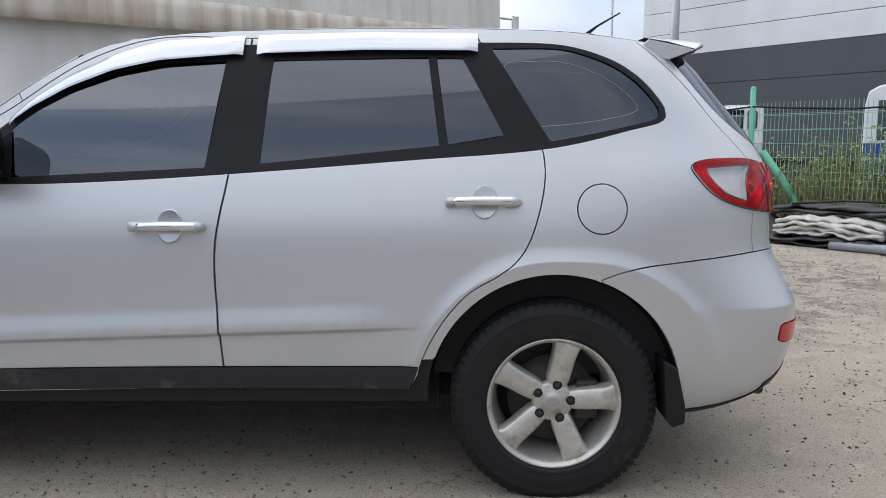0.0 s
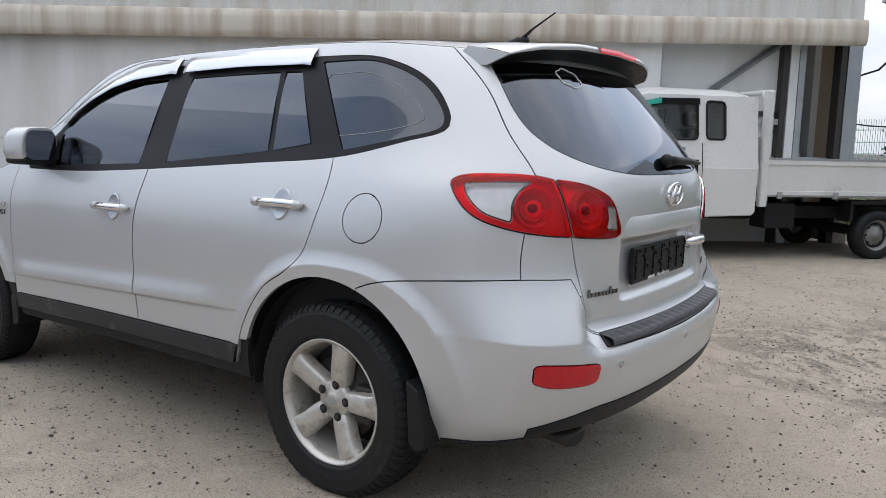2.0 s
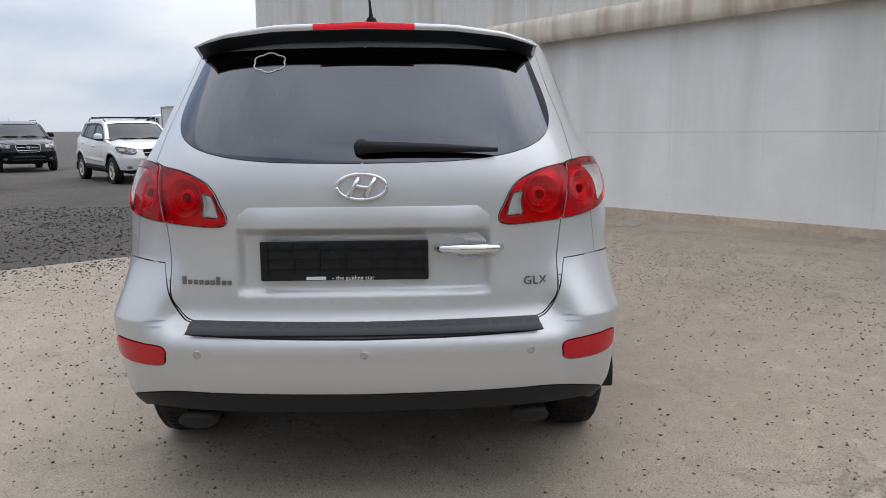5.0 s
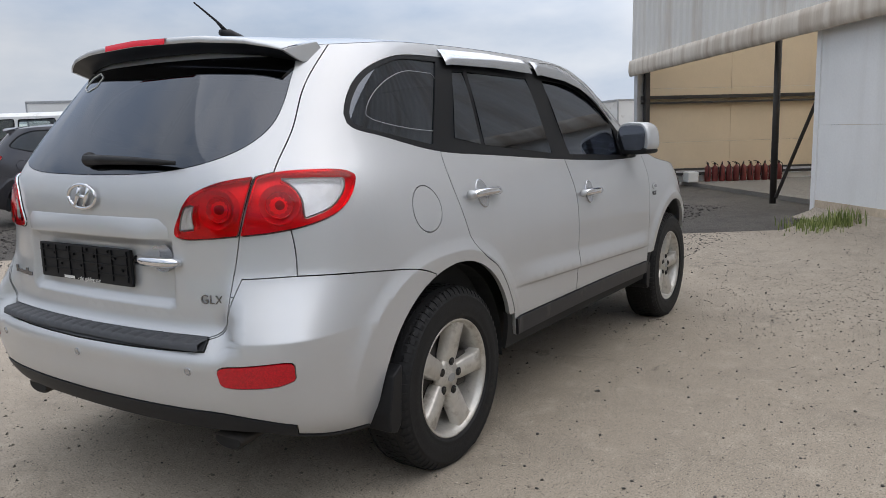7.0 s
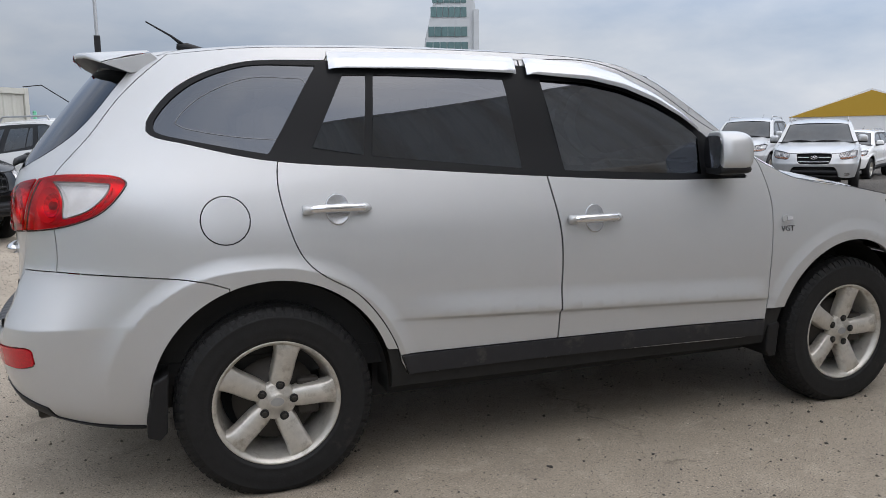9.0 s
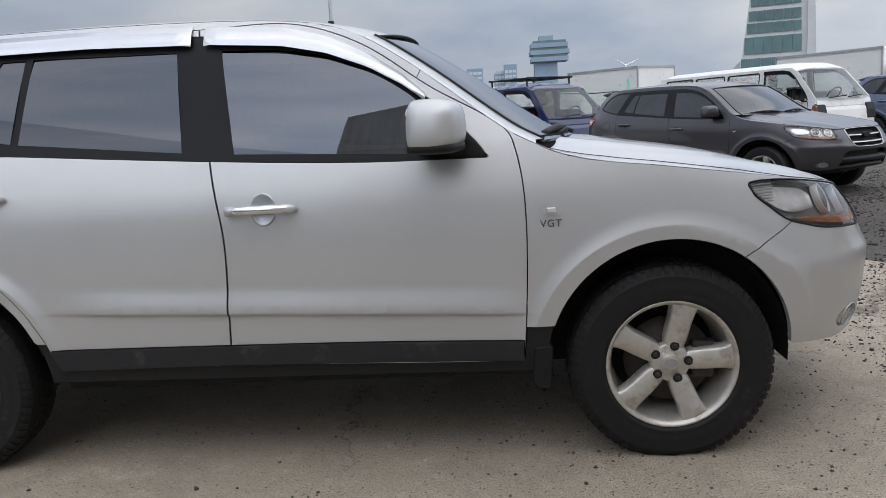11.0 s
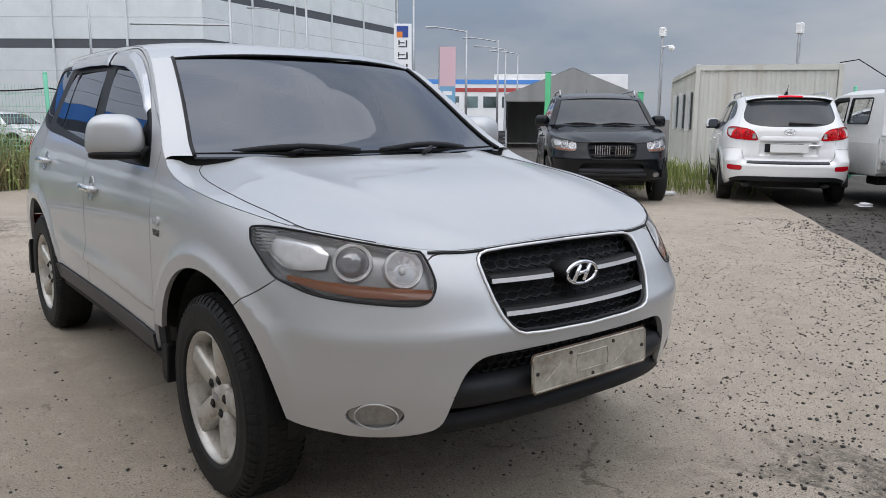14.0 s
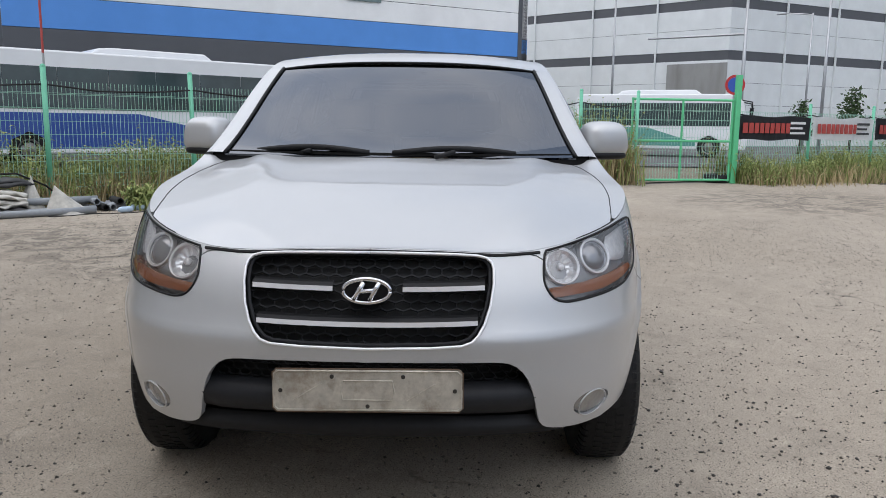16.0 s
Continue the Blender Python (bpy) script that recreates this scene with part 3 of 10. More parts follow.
# recessed west part
part("recessed_panel", boxes((-11.4, -9.55, -0.35, -0.25, 0, 3.0)), M_WALLP, shed)
bm = bmesh.new()
cyl(bm, (-9.9, -0.2, 1.75), (-11.3, -0.2, 2.72), 0.045, seg=4)
part("brace", bm, M_STEEL, shed, "diagonal grey steel brace")
part("rail", boxes((-11.5, -9.55, -0.24, -0.14, 1.62, 1.70), bevel=0.004), M_STEEL, shed)
part("rail", boxes((-11.5, -9.55, -0.25, -0.2, 1.73, 1.80)), M_GIRT, shed)
for x0, x1, mt in ((-11.38, -11.30, M_GIRT), (-11.52, -11.40, M_WALLP), (-11.62, -11.53, M_STEEL), (-12.2, -12.12, M_GIRT), (-12.42, -12.22, M_STEEL)):
    part("post", boxes((x0, x1, -0.30, -0.12, 0, 3.0), bevel=0.004), mt, shed)
bm = bmesh.new()
for k in range(5):
    cyl(bm, (-11.72 - 0.06 * k, -0.35, 0), (-11.66 - 0.02 * k, -0.7, 1.9 + 0.12 * k), 0.025, seg=8)
part("leaning_pipe", bm, M_STEEL, shed, "grey pipes leaning in the gap")
part("side_panel", boxes((-12.40, -12.30, -1.5, -0.31, 0, 3.0)), M_TAN, shed)
part("back_panel", boxes((-12.29, -11.4, -1.5, -1.4, 0, 3.0)), M_WALLP, shed)
part("rail", boxes((-12.2, -11.6, -1.2, -1.12, 1.85, 1.93)), M_GIRT, shed)

# canopy: lower lip in bays, ribbed cladding above
NB = 17
for i in range(NB):
    xa, xb = 6.35 - 18.6 * i / NB, 6.35 - 18.6 * (i + 1) / NB
    bm = bmesh.new()
    rows = [(0.02, 0.10), (0.0, 0.165), (0.02, 0.195), (0.10, 0.215), (0.24, 0.212), (0.325, 0.195), (0.345, 0.14)]
    cols = 6
    g = []
    for k in range(cols + 1):
        x = xa + (xb - xa) * k / cols
        sag = 0.012 * math.sin(math.pi * k / cols)
        g.append([bm.verts.new((x, y + sag, zlip(x) + z)) for z, y in rows])
    for a, b_ in zip(g, g[1:]):
        for r in range(len(rows) - 1):
            bm.faces.new((a[r], b_[r], b_[r + 1], a[r + 1]))
    bmesh.ops.recalc_face_normals(bm, faces=bm.faces[:])
    o = part("canopy_lip", bm, M_LIP, shed, smooth=True)
bm = bmesh.new()
prev = None
n_r = 300
for k in range(n_r + 1):
    x = 6.3 - 18.5 * k / n_r
    y = 0.13 + (0.03 if k % 4 in (0, 1) else 0.0)
    pr = (bm.verts.new((x, y, zlip(x) + 0.30)), bm.verts.new((x, y - 0.05, 6.4)))
    if prev:
        bm.faces.new((prev[0], pr[0], pr[1], prev[1]))
    prev = pr
part("ribbed_cladding", bm, M_SHEET, shed, "stained white ribbed sheet cladding")
part("canopy_soffit", boxes((-12.2, 6.3, -0.2, 0.12, 2.80, 2.86)), M_GIRT, shed)
# roof, rear and end walls
bm = bmesh.new()
prism(bm, [(0.10, 6.4), (-7.0, 8.0), (-14.0, 6.4), (-14.0, 6.3), (0.10, 6.3)], -12.2, -0.5, "x")
part("roof", bm, M_SHEET, shed)
# unseen clear roof added over the bay so the sky brightens its inside
for k in range(7):
    x0 = -0.45 + 0.965 * k
    o = part("roof_light", boxes((x0, x0 + 0.93, -13.9, 0.05, 6.36, 6.40)), M_ROOFFILM, shed, "unseen clear roof sheet added to let sky light into the bay")
    o.visible_shadow = False
part("rear_wall", boxes((-12.2, 0.0, -14.0, -13.9, 0, 6.4)), M_TAN, shed)
part("partition_wall", boxes((-0.45, -0.35, -13.9, -0.4, 0, 6.3)), M_TAN, shed)
part("end_wall", boxes((-12.3, -12.2, -14.0, -0.9, 0, 6.4)), M_WALLP, shed)
part("inner_wall", boxes((-12.1, -0.0, -0.35, -0.25, 2.9, 6.4)), M_TAN, shed)
# open bay: end wall of tan panels with dark girts, seen from inside
for i in range(7):
    y1 = -0.05 - 2.0 * i
    for z0, z1 in ((0.30, 0.86), (0.865, 2.0), (2.005, 3.4), (3.405, 6.3)):
        part("tan_panel", boxes((6.22, 6.3, y1 - 1.996, y1, z0, z1), bevel=0.002), M_TAN, shed)
part("base_board", boxes((6.20, 6.32, -14, 0, 0, 0.14)), M_WALLP, shed)
for z0, z1 in ((0.15, 0.21), (0.26, 0.30), (1.78, 1.85), (1.68, 1.72)):
    part("girt", boxes((6.12, 6.215, -13.9, 0, z0, z1)), M_GIRT, shed)
for y0 in (-0.06, -4.4, -8.8):
    part("column", boxes((6.05, 6.2, y0 - 0.09, y0, 0, 6.3)), M_GIRT, shed)
part("end_post", boxes((6.18, 6.36, -0.06, 0.08, 0, 2.6), bevel=0.006), M_STEEL, shed)
bm = bmesh.new()
cyl(bm, (1.5, -0.28, 0.0), (1.5, -0.28, 2.75), 0.05, seg=10)
part("bay_post", bm, M_GIRT, shed, "slim dark steel post in the open bay", smooth=True)
bm = bmesh.new()
tube(bm, [(1.42, -0.28, 0.10), (0.10, -0.28, 2.15)], 0.028, 6)
part("bay_brace", bm, M_GIRT, shed, "dark diagonal brace bar")
sheet_floor = part("floor_slab", boxes((-12.2, 6.3, -14, -1.0, -0.1, 0.02)), M_FLOORC, shed)

# red fire extinguishers in a row in the bay
st = thing("fire_extinguisher", "red fire extinguisher with black hose in a row", "extinguisher", SHED @ pose(5.9, -1.4, 0.02) @ Matrix.Diagonal((0.72, 0.72, 0.74, 1)), group="extinguishers in the shed bay")
bm = bmesh.new()
lathe(bm, [(0.0005, 0.0), (0.085, 0.0), (0.09, 0.02), (0.09, 0.36), (0.075, 0.42), (0.035, 0.45), (0.03, 0.48), (0.0005, 0.48)], 20, Matrix.Rotation(radians(90), 4, "X"))
part("cylinder", bm, M_REDPAINT, st, smooth=True)
part("valve", boxes((-0.02, 0.02, -0.02, 0.02, 0.47, 0.54), bevel=0.004), M_BLACK, st)
bm = bmesh.new()
tube(bm, [(0.0, 0.0, 0.53), (0.07, 0.0, 0.56), (0.13, 0.0, 0.55)], 0.010, 6)
tube(bm, [(0.0, 0.0, 0.52), (0.08, 0.0, 0.51)], 0.008, 6)
part("lever", bm, M_BLACK, st)
bm = bmesh.new()
tube(bm, [(-0.02, 0.0, 0.51), (-0.10, 0.02, 0.48), (-0.125, 0.03, 0.34), (-0.11, 0.03, 0.15)], 0.012, 6)
part("hose", bm, M_BLACK, st)
for k in range(1, 11):
    copy_thing(st, SHED @ pose(5.9 - 0.012 * k, -1.4 - 0.155 * k, 0.02, 0, 0, 40 * math.sin(k * 2.1)))
pb = thing("plastic_tub", "small white tub on the shed floor", "tub", SHED @ pose(5.9, -1.02, 0.02))
part("body", boxes((-0.13, 0.13, -0.12, 0.12, 0, 0.22), bevel=0.02), M_WHITE, pb)


# ---- fence ----
FENCE = [(-0.9, -12.9), (-2.40, -11.35), (-3.86, -9.78), (-5.33, -8.18), (-7.24, -5.9), (-8.76, -4.2), (-10.33, -2.46), (-11.6, -0.55), (-12.3, 1.3), (-12.9, 3.0), (-13.3, 4.3)]
FENCE_B = [(-14.0, 6.75), (-15.3, 9.1), (-16.7, 11.4), (-18.2, 13.6), (-19.8, 15.8)]
M_WIRE = material("green_coated_wire", (0.30, 0.54, 0.42), 0.5)


def wire_panel(bm, w, h, step=0.06, r=0.0028, ridges=(0.12, 0.75, 1.45, 1.68)):
    n = int(w / step)
    for i in range(n + 1):
        x = i * w / n
        box(bm, x - r, x + r, -r, r, 0.05, h)
    for k in range(int(h / 0.2) + 1):
        z = 0.06 + k * 0.2
        if z < h:
            box(bm, 0, w, r, 3 * r, z - r, z + r)
    for z in ridges:
        box(bm, 0, w, 0.008, 0.024, z - r, z + r)
    return bm


def fence_run(pts, label, height=1.85, post_mat=M_MINT):
    f = thing("fence", label, "fence", kind="structure")
    for (xa, ya), (xb, yb) in zip(pts, pts[1:]):
        w = math.hypot(xb - xa, yb - ya)
        bm = wire_panel(bmesh.new(), w, height - 0.08)
        o = part("mesh_panel", bm, M_WIRE, f)
        o.matrix_basis = pose(xa, ya, 0, 0, 0, math.degrees(math.atan2(yb - ya, xb - xa)))
    for x, y in pts:
        bm = bmesh.new()
        cyl(bm, (0, 0, 0), (0, 0, height + 0.13), 0.04, seg=12)
        bmesh.ops.create_uvsphere(bm, u_segments=12, v_segments=6, radius=0.042, matrix=Matrix.Translation((0, 0, height + 0.13)))
        o = part("post", bm, post_mat, f, smooth=True)
        o.matrix_basis = pose(x, y, 0, random.uniform(-1.2, 1.2), random.uniform(-1.2, 1.2), 0)
    bm = bmesh.new()
    pp = []
    for (xa, ya), (xb, yb) in zip(pts, pts[1:]):
        for k in range(6):
            t = k / 6
            pp.append((xa + (xb - xa) * t, ya + (yb - ya) * t, height - 0.12 - 0.09 * math.sin(math.pi * t) + random.uniform(-0.01, 0.01)))
    tube(bm, pp, 0.014, 6)
    part("cable", bm, M_BLACK, f, "black cable slung along the fence")
    return f


fence_run(FENCE, "green welded-mesh fence with mint posts and slung black cable", 1.93)
fence_run(FENCE_B, "green welded-mesh fence hung with banners", 1.75)

gate = thing("metal_gate", "open green steel gate with welded mesh infill", "gate", pose(-13.5, 4.25, 0, 0, 0, 100))
bm = bmesh.new()
for a, b_ in (((0, 0, 0.05), (0, 0, 1.95)), ((2.45, 0, 0.05), (2.45, 0, 1.95)), ((0, 0, 1.92), (2.45, 0, 1.92)), ((0, 0, 0.08), (2.45, 0, 0.08)), ((1.22, 0, 0.08), (1.22, 0, 1.92)), ((0, 0, 0.98), (2.45, 0, 0.98))):
    cyl(bm, a, b_, 0.028, seg=8)
part("gate_frame", bm, M_GREEN, gate)
part("mesh_panel", wire_panel(bmesh.new(), 2.4, 1.85, 0.07), M_WIRE, gate)
part("gate_post", boxes((2.5, 2.62, -0.06, 0.06, 0, 2.5), bevel=0.006), M_GREEN, gate)
gp = thing("sign_post", "round red and blue no-parking sign on a post", "road sign", pose(-18.0, 8.1, 0, 0, 0, 90))
bm = bmesh.new()
cyl(bm, (0, 0, 0), (0, 0, 2.75), 0.03)
part("pole", bm, M_STEEL, gp)
bm = bmesh.new()
cyl(bm, (0, -0.05, 2.5), (0, -0.03, 2.5), 0.28, seg=28)
part("disc", bm, material("sign_red", (0.5, 0.03, 0.03), 0.4), gp)
bm = bmesh.new()
cyl(bm, (0, -0.055, 2.5), (0, -0.051, 2.5), 0.21, seg=28)
part("disc_face", bm, material("sign_blue", (0.03, 0.09, 0.4), 0.4), gp)

M_BANDARK = material("dark_vinyl", (0.035, 0.035, 0.04), 0.5, grain=0.1)
M_BANLIGHT = material("light_vinyl", (0.78, 0.78, 0.78), 0.5, grain=0.05)
M_BARRED = material("banner_red", (0.42, 0.06, 0.05), 0.5)
M_BARWHITE = material("banner_white", (0.7, 0.7, 0.7), 0.5)
M_BARDARK = material("banner_black", (0.04, 0.04, 0.045), 0.5)
for k, ((xa, ya), (xb, yb)) in enumerate(zip(FENCE_B, FENCE_B[1:])):
    dark = k % 2 == 0
    w = math.hypot(xb - xa, yb - ya) - 0.12
    ang = math.degrees(math.atan2(yb - ya, xb - xa))
    bn = thing("banner", ("black" if dark else "white") + " vinyl banner with bold lettering tied to the fence", "banner", pose(xa, ya, 0, 0, 0, ang), group="banners on the fence")
    bm = bmesh.new()
    gx = [[bm.verts.new((0.05 + w * i / 12, -0.06 + 0.015 * math.sin(i * 1.7 + j), 1.02 + 0.56 * j / 2 + 0.02 * math.sin(i * 0.9))) for j in range(3)] for i in range(13)]
    for a, b_ in zip(gx, gx[1:]):
        for j in range(2):
            bm.faces.new((a[j], b_[j], b_[j + 1], a[j + 1]))
    o = bmesh.ops.solidify(bm, geom=bm.faces[:], thickness=0.004)
    part("cloth", bm, M_BANDARK if dark else M_BANLIGHT, bn)
    bm = bmesh.new()
    rng = random.Random(k)
    x = 0.2
    while x < 1.75:
        ww = rng.uniform(0.12, 0.17)
        box(bm, x, x + ww, -0.09, -0.085, 1.18, 1.42)
        box(bm, x + 0.03, x + ww - 0.03, -0.095, -0.091, 1.25, 1.30)
        x += ww + 0.04
    part("lettering", bm, M_BARRED, bn, "bold red lettering bars")
    bm = boxes((1.85, 2.4, -0.09, -0.085, 1.40, 1.46), (1.85, 2.3, -0.09, -0.085, 1.28, 1.33), (1.85, 2.4, -0.09, -0.085, 1.16, 1.21))
    part("lettering", bm, M_BARWHITE if dark else M_BARDARK, bn, "small lettering bars")


# ---- weeds ----
M_WEED = weed_material("green_weeds", (0.11, 0.16, 0.04), (0.34, 0.37, 0.14))
M_DRY = weed_material("dry_straw", (0.30, 0.23, 0.12), (0.50, 0.40, 0.23))


def weeds(name, n, spot, hgt, mat, label, seed, lean=0.5, wid=0.012, leafy=0.0):
    rng = random.Random(seed)
    verts, faces = [], []
    for _ in range(n):
        x, y, amp = spot(rng)
        h = rng.uniform(*hgt) * amp
        a = rng.random() * 6.28
        dx, dy = math.cos(a) * lean * h * rng.random(), math.sin(a) * lean * h * rng.random()
        b = rng.random() * 6.28
        wx, wy = math.cos(b) * wid, math.sin(b) * wid
        k = len(verts)
        verts += [(x - wx, y - wy, -0.03), (x + wx, y + wy, -0.03), (x + dx * 0.4 + wx * 0.8, y + dy * 0.4 + wy * 0.8, h * 0.6), (x + dx * 0.4 - wx * 0.8, y + dy * 0.4 - wy * 0.8, h * 0.6), (x + dx, y + dy, h)]
        faces += [(k, k + 1, k + 2, k + 3), (k + 3, k + 2, k + 4)]
        if rng.random() < leafy:
            for _ in range(10):
                t = rng.uniform(0.25, 1)
                lx, ly, lz = x + dx * t * t, y + dy * t * t, h * t
                la, ll = rng.random() * 6.28, rng.uniform(0.05, 0.12)
                ex, ey = math.cos(la) * ll, math.sin(la) * ll
                k = len(verts)
                verts += [(lx, ly, lz), (lx + ex * 0.5 - ey * 0.22, ly + ey * 0.5 + ex * 0.22, lz + 0.02), (lx + ex, ly + ey, lz - 0.015), (lx + ex * 0.5 + ey * 0.22, ly + ey * 0.5 - ex * 0.22, lz + 0.02)]
                faces.append((k, k + 1, k + 2, k + 3))
    me = bpy.data.meshes.new(name)
    me.from_pydata(verts, [], faces)
    me.materials.append(mat)
    return tagged(new(name, me), label, "weeds", kind="stuff")


def along(pts, spread, shift=0.0):
    seg = list(zip(pts, pts[1:]))

    def spot(rng):
        (xa, ya), (xb, yb) = seg[rng.randrange(len(seg))]
        t = rng.random()
        dx, dy = xb - xa, yb - ya
        w = math.hypot(dx, dy)
        d = shift + rng.gauss(0, spread)
        x, y = xa + dx * t - dy / w * d, ya + dy * t + dx / w * d
        amp = 0.22 + 1.15 * max(0.0, noise.noise(Vector((x * 0.45, y * 0.45, 3.1))) + 0.38) + 0.75 * max(0.0, noise.noise(Vector((x * 1.3, y * 1.3, 7.7))))
        return x, y, amp
    return spot


weeds("weeds", 7500, along(FENCE, 0.42, 0.62), (0.25, 1.2), M_WEED, "tall green weeds growing through the fence", 11, leafy=0.85)
weeds("weeds", 17000, along(FENCE, 0.26, 0.22), (0.25, 0.85), M_DRY, "dry straw-coloured grass at the fence foot", 12, lean=0.9, wid=0.006)
weeds("weeds", 3200, along(FENCE_B[:4], 0.5, 0.0), (0.25, 0.75), M_WEED, "green weeds under the bannered fence", 13, leafy=0.4)
weeds("weeds", 3000, along(FENCE_B[:4], 0.5, -0.35), (0.2, 0.5), M_DRY, "dry straw under the bannered fence", 14, lean=0.9, wid=0.008)
weeds("weeds", 260, lambda r: (6.75 + r.gauss(0, 0.16), -1.42 + r.gauss(0, 0.10), 1.0), (0.05, 0.22), M_WEED, "grass tuft at the shed corner", 15, wid=0.007)
weeds("weeds", 420, lambda r: (6.45 + r.gauss(0, 0.3), -1.15 + r.gauss(0, 0.15), 1.0), (0.03, 0.12), M_WEED, "low grass at the slab edge", 16, wid=0.006)
weeds("weeds", 900, lambda r: (-5.6 + r.gauss(0, 0.9), 10.4 + r.gauss(0, 0.5), 1.0), (0.1, 0.5), M_WEED, "grass between the parked cars", 17, wid=0.008)

# ---- grey pipe along the fence foot ----
bm = bmesh.new()
tube(bm, [(-9.3, -1.66, 0.035), (-10.0, -1.06, 0.035), (-10.8, -0.42, 0.035)], 0.055, 10)
pipe = part("drain_pipe", bm, M_STEEL, smooth=True)
tagged(pipe, "grey plastic pipe lying along the fence foot", "pipe")
bm = bmesh.new()
tube(bm, [(-7.5, -3.8, 0.03), (-7.8, -2.9, 0.03), (-8.6, -2.0, 0.03)], 0.05, 10)
pipe = part("drain_pipe", bm, M_STEEL, smooth=True)
tagged(pipe, "grey plastic pipe lying along the fence foot", "pipe")

# ---- sport utility car: a shell over (way round the outline, height), cut into its real panels ----
from mathutils.geometry import delaunay_2d_cdt


class Curve:
    """Natural cubic through points."""

    def __init__(self, pts):
        self.x = np.array([p[0] for p in pts], float)
        self.y = np.array([p[1] for p in pts], float)
        n = len(pts)
        h = np.diff(self.x)
        a, r = np.eye(n), np.zeros(n)
        for i in range(1, n - 1):
            a[i, i - 1], a[i, i], a[i, i + 1] = h[i - 1], 2 * (h[i - 1] + h[i]), h[i]
            r[i] = 6 * ((self.y[i + 1] - self.y[i]) / h[i] - (self.y[i] - self.y[i - 1]) / h[i - 1])
        self.m = np.linalg.solve(a, r)

    def __call__(self, v):
        v = min(max(v, self.x[0]), self.x[-1])
        i = int(min(max(np.searchsorted(self.x, v) - 1, 0), len(self.x) - 2))
        h = self.x[i + 1] - self.x[i]
        a, b = (self.x[i + 1] - v) / h, (v - self.x[i]) / h
        return float(a * self.y[i] + b * self.y[i + 1] + ((a ** 3 - a) * self.m[i] + (b ** 3 - b) * self.m[i + 1]) * h * h / 6)


def lin(pts):
    xs, ys = [p[0] for p in pts], [p[1] for p in pts]
    return lambda v: float(np.interp(v, xs, ys))


def smooth01(v):
    v = min(max(v, 0.0), 1.0)
    return v * v * (3 - 2 * v)


OUTLINE = [(2.215, 0.0), (2.210, 0.15), (2.195, 0.30), (2.165, 0.45), (2.115, 0.58), (2.035, 0.69), (1.92, 0.785), (1.77, 0.855), (1.60, 0.897), (1.35, 0.924), (0.9, 0.929), (0.4, 0.922), (0.0, 0.92), (-0.5, 0.92), (-0.95, 0.922), (-1.35, 0.925),
           (-1.65, 0.908), (-1.88, 0.868), (-2.04, 0.805), (-2.15, 0.71), (-2.22, 0.58), (-2.258, 0.42), (-2.278, 0.22), (-2.283, 0.0)]
_len = [0.0]
for (xa, ya), (xb, yb) in zip(OUTLINE, OUTLINE[1:]):
    _len.append(_len[-1] + math.hypot(xb - xa, yb - ya))
S_END = _len[-1]
OX, OY = Curve(list(zip(_len, [p[0] for p in OUTLINE]))), Curve(list(zip(_len, [p[1] for p in OUTLINE])))

Z_SIDE = Curve([(0.20, 0.93), (0.30, 0.962), (0.40, 0.985), (0.50, 0.994), (0.62, 1.0), (0.75, 1.003), (0.88, 1.0), (0.97, 0.99), (1.05, 0.967), (1.14, 0.932), (1.23, 0.893), (1.33, 0.855), (1.45, 0.812), (1.55, 0.772), (1.61, 0.742), (1.66, 0.71)])
Z_FRONT = Curve([(0.20, -0.20), (0.26, -0.10), (0.33, -0.035), (0.42, 0.0), (0.52, 0.022), (0.60, 0.029), (0.655, 0.035), (0.675, 0.033), (0.70, 0.021), (0.78, -0.014), (0.86, -0.062), (0.93, -0.12), (1.0, -0.19), (1.2, -0.4)])
Z_REAR = Curve([(0.20, 0.22), (0.28, 0.13), (0.34, 0.055), (0.40, 0.01), (0.48, -0.018), (0.56, -0.028), (0.625, -0.018), (0.67, 0.035), (0.74, 0.048), (0.85, 0.044), (1.0, 0.040), (1.10, 0.042), (1.17, 0.062), (1.25, 0.11), (1.35, 0.185), (1.45, 0.265), (1.55, 0.35), (1.62, 0.42)])
Z_CORNER = Curve([(0.20, 0.22), (0.28, 0.13), (0.34, 0.055), (0.40, 0.008), (0.48, -0.022), (0.56, -0.034), (0.65, -0.030), (0.74, -0.008), (0.82, 0.020), (0.90, 0.038), (1.0, 0.040), (1.10, 0.042), (1.17, 0.062), (1.25, 0.11), (1.35, 0.185), (1.45, 0.265), (1.55, 0.35), (1.62, 0.42)])
WHEELS = ((1.352, 0.338), (-1.350, 0.340))


def flare_radius(wx, x0):
    """The arch flare's crease lies further out on the side away from the doors."""
    return 0.500 + (0.055 * smooth01((wx - x0) / 0.42) if wx < 0 else 0.0)


